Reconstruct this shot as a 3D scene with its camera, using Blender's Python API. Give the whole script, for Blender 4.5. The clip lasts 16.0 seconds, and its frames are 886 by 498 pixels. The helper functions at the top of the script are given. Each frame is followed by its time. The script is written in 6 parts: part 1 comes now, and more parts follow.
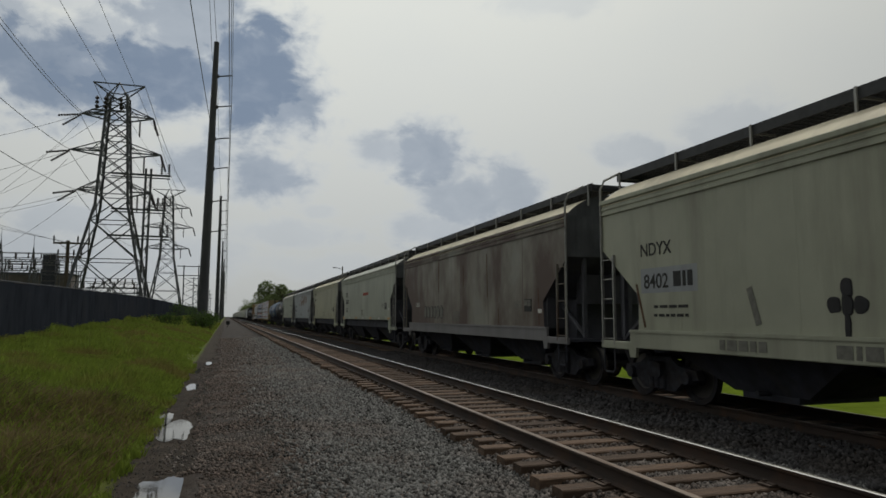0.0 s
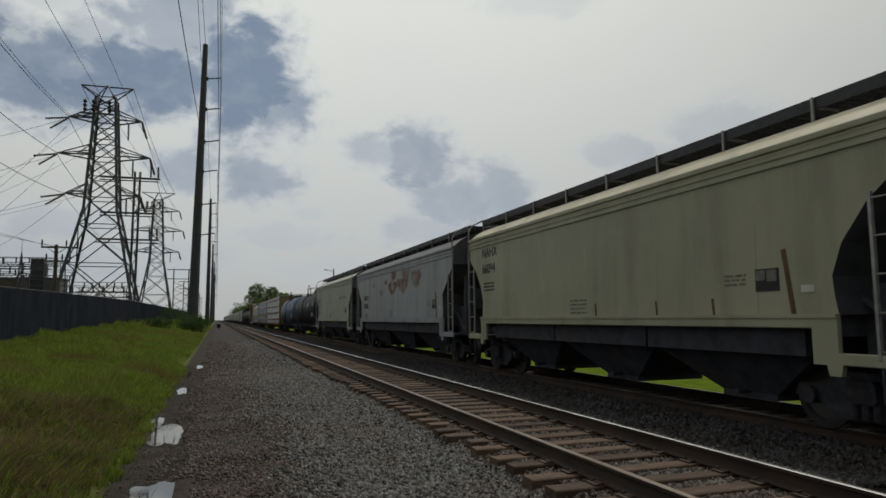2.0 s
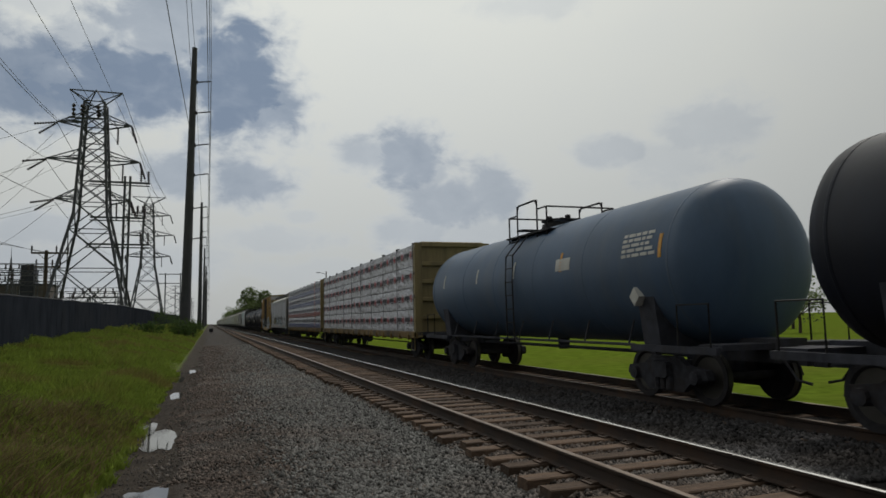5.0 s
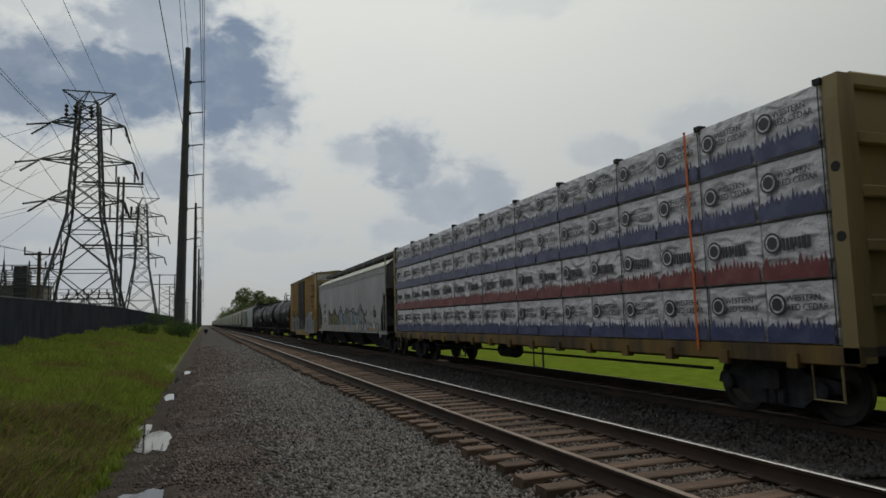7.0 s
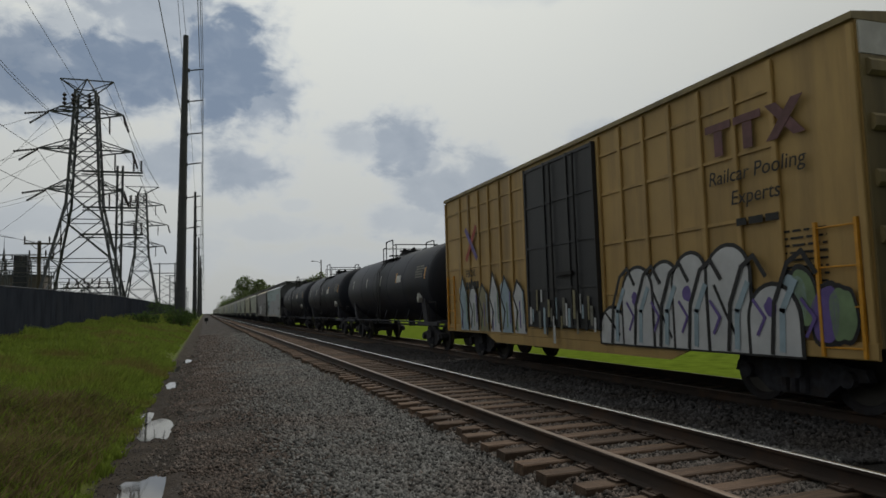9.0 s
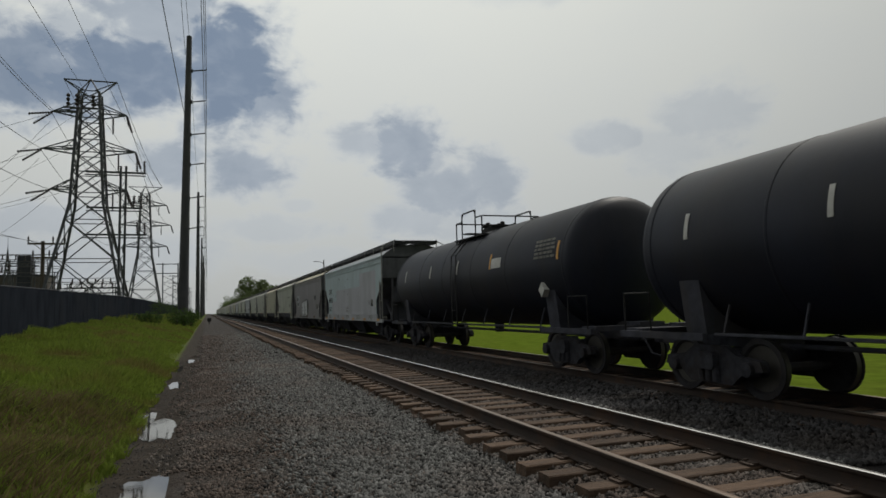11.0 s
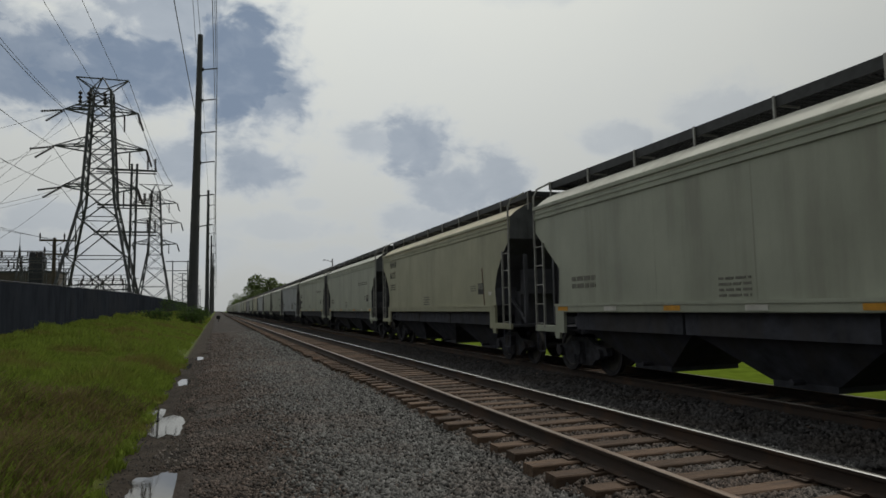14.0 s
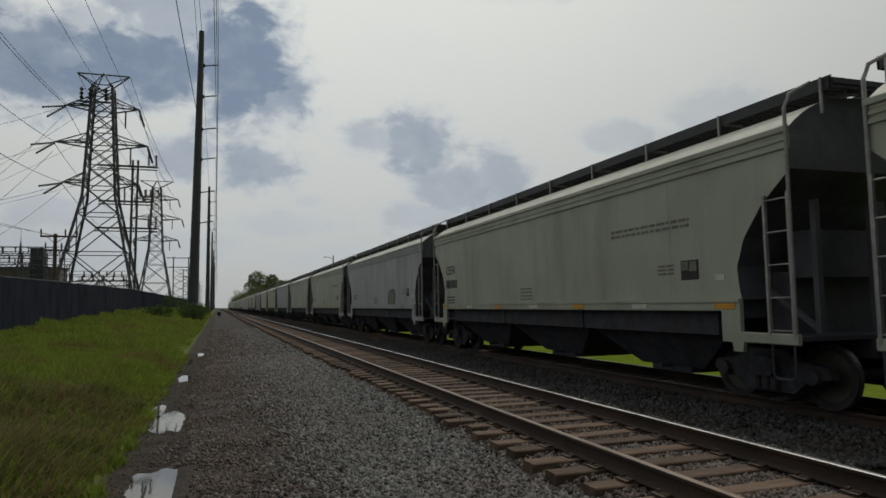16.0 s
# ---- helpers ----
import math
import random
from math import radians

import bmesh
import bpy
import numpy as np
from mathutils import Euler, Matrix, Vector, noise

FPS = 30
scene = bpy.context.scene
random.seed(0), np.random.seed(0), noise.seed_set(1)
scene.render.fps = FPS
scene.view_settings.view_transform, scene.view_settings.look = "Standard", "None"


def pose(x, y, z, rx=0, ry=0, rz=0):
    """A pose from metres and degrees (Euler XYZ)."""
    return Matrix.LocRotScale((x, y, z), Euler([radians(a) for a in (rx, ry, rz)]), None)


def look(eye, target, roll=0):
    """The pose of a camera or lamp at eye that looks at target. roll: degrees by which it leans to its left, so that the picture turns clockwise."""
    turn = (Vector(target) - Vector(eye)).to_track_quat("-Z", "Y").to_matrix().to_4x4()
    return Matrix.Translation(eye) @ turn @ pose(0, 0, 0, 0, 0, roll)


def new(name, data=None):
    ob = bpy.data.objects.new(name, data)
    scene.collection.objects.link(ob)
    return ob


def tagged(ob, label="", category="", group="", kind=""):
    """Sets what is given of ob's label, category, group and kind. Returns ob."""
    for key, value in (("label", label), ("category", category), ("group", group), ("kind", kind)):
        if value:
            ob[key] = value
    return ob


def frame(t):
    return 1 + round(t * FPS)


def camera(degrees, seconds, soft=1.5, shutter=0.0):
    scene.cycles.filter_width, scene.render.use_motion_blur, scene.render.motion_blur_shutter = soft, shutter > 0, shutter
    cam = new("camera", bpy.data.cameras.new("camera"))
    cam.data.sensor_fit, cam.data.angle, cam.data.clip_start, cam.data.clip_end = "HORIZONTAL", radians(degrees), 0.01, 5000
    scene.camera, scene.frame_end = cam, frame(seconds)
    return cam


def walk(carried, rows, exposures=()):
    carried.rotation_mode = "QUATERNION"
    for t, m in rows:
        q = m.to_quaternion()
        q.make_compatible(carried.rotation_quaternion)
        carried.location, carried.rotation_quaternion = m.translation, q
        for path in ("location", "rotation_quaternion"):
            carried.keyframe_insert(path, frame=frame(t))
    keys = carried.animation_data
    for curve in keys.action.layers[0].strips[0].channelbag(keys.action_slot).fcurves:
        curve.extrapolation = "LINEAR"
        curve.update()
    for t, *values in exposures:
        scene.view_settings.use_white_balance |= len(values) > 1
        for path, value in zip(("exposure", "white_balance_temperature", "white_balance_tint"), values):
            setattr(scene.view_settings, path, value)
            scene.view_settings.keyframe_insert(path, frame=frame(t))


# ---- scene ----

# ======== camera: held by hand at one spot beside the track ========
# world: y runs along the tracks, x across them to the right, z = 0 at the tops of the ties of the empty track
cam = camera(66.3, 16.0, soft=1.6, shutter=0.02)
EYE = (0.0, 0.0, 1.636)


def aim(yaw, pitch, roll):
    """A camera pose: yaw to the right of the tracks, pitch up, roll of the picture clockwise."""
    y, p = radians(yaw), radians(pitch)
    d = Vector((math.sin(y) * math.cos(p), math.cos(y) * math.cos(p), math.sin(p)))
    return look(EYE, Vector(EYE) + 10 * d, roll)


TURNS = (
    (0, 17.663, 5.663, 0.000),
    (0.5, 17.690, 5.852, 0.001),
    (1, 17.921, 5.765, -0.444),
    (1.5, 18.187, 5.563, -0.541),
    (2, 18.414, 5.780, -0.487),
    (2.5, 18.586, 5.912, -0.519),
    (3, 18.665, 6.058, -0.659),
    (3.5, 18.795, 6.026, -0.840),
    (4, 18.850, 5.859, -1.017),
    (6.5, 19.356, 5.935, -1.408),
    (7, 19.487, 5.835, -1.493),
    (7.5, 19.541, 5.737, -1.803),
    (8, 19.550, 5.316, -1.916),
    (8.5, 19.641, 4.876, -1.950),
    (9, 19.466, 4.814, -1.687),
    (11.5, 19.234, 4.875, -1.614),
    (12, 19.532, 4.982, -1.614),
    (12.5, 18.942, 5.043, -1.549),
    (13, 18.546, 4.907, -1.487),
    (13.5, 18.400, 4.679, -1.345),
    (14, 18.514, 4.839, -1.131),
    (14.5, 18.562, 4.900, -1.009),
    (15, 18.748, 4.845, -1.159),
    (15.5, 18.640, 4.728, -1.120),
    (16, 18.452, 4.623, -0.908),
)
walk(cam, [(t, aim(a, b, c)) for t, a, b, c in TURNS])

SPEED = 21.5          # metres a second at which the train comes on
TRAIN_X, RAIL_Z = 9.2, 0.04

# ======== sky, sun, exposure ========
def make_sky():
    w = bpy.data.worlds.new("sky")
    scene.world = w
    w.use_nodes = True
    nt = w.node_tree
    N, L = nt.nodes, nt.links
    N.clear()

    def math_node(op, a, b=None, c=None):
        n = N.new("ShaderNodeMath")
        n.operation = op
        for i, v in enumerate((a, b, c)):
            if v is None:
                continue
            if isinstance(v, (int, float)):
                n.inputs[i].default_value = v
            else:
                L.new(v, n.inputs[i])
        return n.outputs[0]

    out = N.new("ShaderNodeOutputWorld")
    bg = N.new("ShaderNodeBackground")
    L.new(bg.outputs[0], out.inputs[0])
    tc = N.new("ShaderNodeTexCoord")
    sep = N.new("ShaderNodeSeparateXYZ")
    L.new(tc.outputs["Generated"], sep.inputs[0])
    az = math_node("ARCTAN2", sep.outputs[0], sep.outputs[1])
    el = math_node("ARCSINE", sep.outputs[2])
    # ragged edges for the clouds
    comb = N.new("ShaderNodeCombineXYZ")
    L.new(az, comb.inputs[0])
    L.new(math_node("MULTIPLY", el, 1.5), comb.inputs[1])
    big = N.new("ShaderNodeTexNoise")
    big.inputs["Scale"].default_value = 19
    big.inputs["Detail"].default_value = 7
    big.inputs["Roughness"].default_value = 0.58
    big.inputs["Distortion"].default_value = 0.35
    L.new(comb.outputs[0], big.inputs["Vector"])
    soft = N.new("ShaderNodeTexNoise")
    soft.inputs["Scale"].default_value = 5.5
    soft.inputs["Detail"].default_value = 5
    L.new(comb.outputs[0], soft.inputs["Vector"])
    ragged = math_node("SUBTRACT", math_node("ADD", math_node("MULTIPLY", big.outputs[0], 2.3), math_node("MULTIPLY", soft.outputs[0], 1.3)), 1.27)
    total = None
    for a, e, wa, we, k in CLOUDS:
        dx = math_node("DIVIDE", math_node("SUBTRACT", az, radians(a)), radians(wa))
        dy = math_node("DIVIDE", math_node("SUBTRACT", el, radians(e)), radians(we))
        r = math_node("SQRT", math_node("ADD", math_node("MULTIPLY", dx, dx), math_node("MULTIPLY", dy, dy)))
        v = math_node("SUBTRACT", 1.0, math_node("ADD", r, math_node("MULTIPLY", ragged, -1.0)))
        n = N.new("ShaderNodeMapRange")
        n.interpolation_type = "SMOOTHSTEP"
        n.inputs[1].default_value, n.inputs[2].default_value = -0.30, 0.85
        n.inputs[4].default_value = k
        L.new(v, n.inputs[0])
        total = n.outputs[0] if total is None else math_node("MAXIMUM", total, n.outputs[0])
    # faint broken cloud all round
    thin = N.new("ShaderNodeMapRange")
    thin.inputs[1].default_value, thin.inputs[2].default_value, thin.inputs[4].default_value = 0.45, 0.8, 0.10
    L.new(soft.outputs[0], thin.inputs[0])
    total = math_node("MAXIMUM", total, thin.outputs[0])
    # the hazy sheet: brighter overhead, duller near the horizon
    haze = N.new("ShaderNodeValToRGB")
    haze.color_ramp.elements[0].position, haze.color_ramp.elements[0].color = 0.0, (0.365, 0.378, 0.378, 1)
    haze.color_ramp.elements[1].position, haze.color_ramp.elements[1].color = 0.28, (0.60, 0.612, 0.572, 1)
    L.new(math_node("DIVIDE", el, 1.57), haze.inputs[0])
    sky = N.new("ShaderNodeTexSky")
    sky.sky_type, sky.sun_disc = "NISHITA", False
    sky.sun_elevation, sky.sun_rotation = radians(SUN_EL), radians(SUN_AZ)
    scaled = N.new("ShaderNodeVectorMath")
    scaled.operation = "SCALE"
    scaled.inputs["Scale"].default_value = 0.05
    L.new(sky.outputs[0], scaled.inputs[0])
    mix0 = N.new("ShaderNodeMix")
    mix0.data_type = "RGBA"
    mix0.inputs[0].default_value = 0.94
    L.new(scaled.outputs[0], mix0.inputs[6])
    L.new(haze.outputs[0], mix0.inputs[7])
    grey = N.new("ShaderNodeValToRGB")
    grey.color_ramp.elements[0].color = (0.41, 0.45, 0.50, 1)
    grey.color_ramp.elements[1].color = (0.16, 0.205, 0.275, 1)
    grey.color_ramp.elements[0].position, grey.color_ramp.elements[1].position = 0.1, 0.9
    L.new(math_node("MULTIPLY", total, math_node("ADD", 0.2, math_node("ADD", math_node("MULTIPLY", big.outputs[0], 0.6), math_node("MULTIPLY", soft.outputs[0], 0.7)))), grey.inputs[0])
    mix = N.new("ShaderNodeMix")
    mix.data_type = "RGBA"
    L.new(total, mix.inputs[0])
    L.new(mix0.outputs[2], mix.inputs[6])
    L.new(grey.outputs[0], mix.inputs[7])
    # the veil glows round the hidden sun and dulls towards the other side of the sky
    dot = N.new("ShaderNodeVectorMath")
    dot.operation = "DOT_PRODUCT"
    dot.inputs[1].default_value = (math.sin(radians(GLOW_AZ)) * 0.93, math.cos(radians(GLOW_AZ)) * 0.93, 0.37)
    L.new(tc.outputs["Generated"], dot.inputs[0])
    glow = N.new("ShaderNodeValToRGB")
    els = glow.color_ramp.elements
    els.new(0.5), els.new(0.5)
    for e, (p, v) in zip(els, ((0.2, 0.30), (0.6, 0.56), (0.85, 0.75), (1.0, 1.0))):
        e.position, e.color = p, (v, v, v, 1)
    L.new(math_node("MULTIPLY_ADD", dot.outputs["Value"], 0.5, 0.5), glow.inputs[0])
    lit = math_node("MULTIPLY", glow.outputs[0], 1.27)
    L.new(mix.outputs[2], bg.inputs[0])
    L.new(lit, bg.inputs[1])


# azimuth right of the tracks, elevation, half width, half height (degrees), thickness
CLOUDS = (
    (-12.2, 17.8, 5.8, 3.0, 0.95), (-6.0, 18.4, 6.5, 2.8, 1.0), (-3.2, 22.4, 5.0, 3.6, 0.80), (1.4, 19.4, 4.2, 4.4, 1.0), (4.2, 17.4, 2.9, 2.8, 0.90),
    (-13.5, 23.5, 3.0, 1.4, 0.40), (-9.0, 20.6, 3.0, 1.8, 0.65), (-16.5, 19.5, 4.5, 2.6, 0.7), (-24.0, 21.0, 6.0, 4.0, 0.8),
    (-2.8, 11.8, 2.4, 1.5, 0.75), (3.0, 11.5, 3.0, 1.7, 0.80), (13.4, 13.7, 2.8, 1.3, 0.65), (16.2, 13.5, 3.0, 2.2, 0.80), (18.0, 12.3, 1.8, 1.7, 0.6),
    (19.4, 9.6, 3.4, 2.2, 0.70), (23.4, 10.4, 2.2, 2.0, 0.68), (16.8, 7.4, 3.4, 1.5, 0.55), (21.5, 7.0, 4.0, 1.4, 0.45), (33.0, 13.4, 2.3, 1.1, 0.5),
    (41.5, 14.6, 3.4, 2.0, 0.45), (38.0, 12.0, 2.6, 1.6, 0.35), (5.2, 6.8, 4.2, 0.9, 0.38), (7.2, 8.6, 1.2, 0.5, 0.34), (-11.2, 7.4, 3.4, 1.2, 0.5),
    (-15.5, 4.2, 6.0, 1.6, 0.5), (-5.0, 4.6, 6.0, 1.5, 0.38), (27.3, 25.2, 4.0, 0.9, 0.3), (10.0, 4.0, 6.0, 0.9, 0.28),
)
SUN_EL, SUN_AZ, GLOW_AZ = 54.0, 50.0, 6.0
make_sky()
sun = new("sun", bpy.data.lights.new("sun", "SUN"))
sun.data.energy, sun.data.angle, sun.data.color = 1.25, radians(10), (1.0, 0.95, 0.86)
sun.matrix_world = look((0, 0, 60), Vector((0, 0, 60)) - Vector((math.sin(radians(SUN_AZ)) * math.cos(radians(SUN_EL)), math.cos(radians(SUN_AZ)) * math.cos(radians(SUN_EL)), math.sin(radians(SUN_EL)))))
scene.view_settings.exposure = 0.0


# ======== materials ========
def material(name, base, rough=0.7, metal=0.0, vary=0.25, scale=3.0, stretch=(1, 1, 1), second=None, amount=0.5, edge=(0.5, 0.62),
             scale2=1.2, stretch2=(1, 1, 1), bump=0.0, bump_scale=40.0, random_tint=0.0, world=False, coat=0.0, island=False, spec=0.5, ior=1.45, through_light=0.0, crease=0.0):
    """A procedural surface: a base colour with grain, a second colour in stains of another scale, and fine relief."""
    m = bpy.data.materials.new(name)
    m.use_nodes = True
    nt = m.node_tree
    N, L = nt.nodes, nt.links
    b = N["Principled BSDF"]
    b.inputs["Roughness"].default_value, b.inputs["Metallic"].default_value = rough, metal
    b.inputs["Coat Weight"].default_value = coat
    b.inputs["Specular IOR Level"].default_value, b.inputs["IOR"].default_value = spec, ior
    if world:
        src = N.new("ShaderNodeNewGeometry").outputs["Position"]
    else:
        tc = N.new("ShaderNodeTexCoord")
        info = N.new("ShaderNodeObjectInfo")
        add = N.new("ShaderNodeVectorMath")
        add.operation = "MULTIPLY_ADD"
        add.inputs[1].default_value = (37, 37, 37)
        L.new(info.outputs["Random"], add.inputs[0])
        L.new(tc.outputs["Object"], add.inputs[2])
        src = add.outputs[0]

    def noise_at(sc, st, detail=6):
        mp = N.new("ShaderNodeMapping")
        mp.inputs["Scale"].default_value = st
        L.new(src, mp.inputs[0])
        n = N.new("ShaderNodeTexNoise")
        n.inputs["Scale"].default_value, n.inputs["Detail"].default_value = sc, detail
        n.inputs["Roughness"].default_value = 0.6
        L.new(mp.outputs[0], n.inputs["Vector"])
        return n.outputs[0]

    ramp = N.new("ShaderNodeValToRGB")
    lo, hi = [c * (1 - vary) for c in base], [min(1, c * (1 + vary)) for c in base]
    ramp.color_ramp.elements[0].position, ramp.color_ramp.elements[1].position = 0.3, 0.7
    ramp.color_ramp.elements[0].color, ramp.color_ramp.elements[1].color = (*lo, 1), (*hi, 1)
    L.new(noise_at(scale, stretch), ramp.inputs[0])
    colour = ramp.outputs[0]
    if second:
        mr = N.new("ShaderNodeMapRange")
        mr.inputs[1].default_value, mr.inputs[2].default_value, mr.inputs[4].default_value = edge[0], edge[1], amount
        L.new(noise_at(scale2, stretch2, 8), mr.inputs[0])
        mx = N.new("ShaderNodeMix")
        mx.data_type = "RGBA"
        L.new(mr.outputs[0], mx.inputs[0])
        L.new(colour, mx.inputs[6])
        mx.inputs[7].default_value = (*second, 1)
        colour = mx.outputs[2]
    if random_tint or island:
        hsv = N.new("ShaderNodeHueSaturation")
        mr = N.new("ShaderNodeMapRange")
        mr.inputs[3].default_value, mr.inputs[4].default_value = 1 - random_tint, 1 + random_tint
        if island:
            L.new(N.new("ShaderNodeNewGeometry").outputs["Random Per Island"], mr.inputs[0])
        else:
            L.new(N.new("ShaderNodeObjectInfo").outputs["Random"], mr.inputs[0])
        L.new(mr.outputs[0], hsv.inputs["Value"])
        L.new(colour, hsv.inputs["Color"])
        colour = hsv.outputs[0]
    L.new(colour, b.inputs["Base Color"])
    if bump:
        bn = N.new("ShaderNodeBump")
        bn.inputs["Strength"].default_value, bn.inputs["Distance"].default_value = bump, 0.06 if bump > 0.95 else 0.02
        height = noise_at(bump_scale, (1, 1, 1), 4)
        if crease:                         # sharp folds of stretched film, mostly slanting
            mp = N.new("ShaderNodeMapping")
            mp.inputs["Rotation"].default_value = (0.6, 0, 0)
            mp.inputs["Scale"].default_value = (1, 0.45, 1)
            L.new(src, mp.inputs[0])
            fold = N.new("ShaderNodeTexNoise")
            fold.noise_type = "RIDGED_MULTIFRACTAL"
            fold.inputs["Scale"].default_value, fold.inputs["Detail"].default_value = 4.2, 3
            fold.inputs["Distortion"].default_value = 0.8
            L.new(mp.outputs[0], fold.inputs["Vector"])
            ad = N.new("ShaderNodeMath")
            ad.operation = "MULTIPLY_ADD"
            ad.inputs[1].default_value = 1.1 * crease
            L.new(fold.outputs[0], ad.inputs[0])
            L.new(height, ad.inputs[2])
            height = ad.outputs[0]
            bn.inputs["Distance"].default_value = 0.12
        L.new(height, bn.inputs["Height"])
        L.new(bn.outputs[0], b.inputs["Normal"])
    if through_light:                      # thin leaves let light through
        tl, sm = N.new("ShaderNodeBsdfTranslucent"), N.new("ShaderNodeMixShader")
        sm.inputs[0].default_value = through_light
        L.new(colour, tl.inputs[0])
        L.new(b.outputs[0], sm.inputs[1])
        L.new(tl.outputs[0], sm.inputs[2])
        L.new(sm.outputs[0], N["Material Output"].inputs[0])
    return m


STREAK, BLOT = (1, 1, 0.12), (1, 0.6, 0.5)


def paint(name, rgb, dirt=(0.09, 0.075, 0.06), amount=0.45, rough=0.55, edge=(0.48, 0.75)):
    """Weathered car paint with grime that runs down the sides."""
    return material(name, rgb, rough, 0, 0.14, 1.1, BLOT, dirt, amount, edge, 1.6, STREAK, 0.06, 2.0)


def track_ground():
    """Grass, wet mud and crushed stone that run into one another along ragged edges."""
    m = bpy.data.materials.new("trackside_ground")
    m.use_nodes = True
    N, L = m.node_tree.nodes, m.node_tree.links
    b = N["Principled BSDF"]
    pos = N.new("ShaderNodeNewGeometry").outputs["Position"]
    sep = N.new("ShaderNodeSeparateXYZ")
    L.new(pos, sep.inputs[0])

    def noise_of(scale, detail=5):
        n = N.new("ShaderNodeTexNoise")
        n.inputs["Scale"].default_value, n.inputs["Detail"].default_value, n.inputs["Roughness"].default_value = scale, detail, 0.62
        L.new(pos, n.inputs["Vector"])
        return n.outputs[0]

    def ramp(fac, *stops):
        r = N.new("ShaderNodeValToRGB")
        els = r.color_ramp.elements
        while len(els) < len(stops):
            els.new(0.5)
        for e, (p, c) in zip(els, stops):
            e.position, e.color = p, (*c, 1)
        L.new(fac, r.inputs[0])
        return r.outputs[0]

    def mixed(fac, a, c):
        x = N.new("ShaderNodeMix")
        x.data_type = "RGBA"
        L.new(fac, x.inputs[0])
        L.new(a, x.inputs[6])
        L.new(c, x.inputs[7])
        return x.outputs[2]

    def edge(at, width, wander, n):
        k = N.new("ShaderNodeMath")
        k.operation = "MULTIPLY_ADD"
        k.inputs[1].default_value = wander
        L.new(n, k.inputs[0])
        L.new(sep.outputs[0], k.inputs[2])
        r = N.new("ShaderNodeMapRange")
        r.interpolation_type = "SMOOTHSTEP"
        r.inputs[1].default_value, r.inputs[2].default_value = at + wander / 2 - width, at + wander / 2 + width
        L.new(k.outputs[0], r.inputs[0])
        return r.outputs[0]
    coarse, mid, fine = noise_of(0.45), noise_of(2.4), noise_of(24, 3)
    grass = ramp(coarse, (0.3, (0.07, 0.11, 0.012)), (0.5, (0.09, 0.12, 0.018)), (0.7, (0.10, 0.08, 0.028)))
    mud = ramp(mid, (0.3, (0.020, 0.015, 0.011)), (0.5, (0.036, 0.028, 0.021)), (0.72, (0.065, 0.052, 0.041)))
    stone = ramp(fine, (0.32, (0.015, 0.013, 0.012)), (0.5, (0.045, 0.041, 0.039)), (0.7, (0.095, 0.09, 0.086)))
    earth = ramp(fine, (0.3, (0.020, 0.015, 0.012)), (0.7, (0.085, 0.064, 0.053)))
    bed = mixed(ramp(coarse, (0.42, (0, 0, 0)), (0.62, (0.75, 0.75, 0.75))), stone, earth)
    col = mixed(edge(-1.15, 0.08, 0.5, mid), grass, mud)
    col = mixed(edge(-0.38, 0.12, 0.7, mid), col, bed)
    L.new(col, b.inputs["Base Color"])
    b.inputs["Roughness"].default_value, b.inputs["Specular IOR Level"].default_value = 0.85, 0.15
    bump = N.new("ShaderNodeBump")
    bump.inputs["Strength"].default_value, bump.inputs["Distance"].default_value = 0.9, 0.03
    L.new(fine, bump.inputs["Height"])
    L.new(bump.outputs[0], b.inputs["Normal"])
    return m


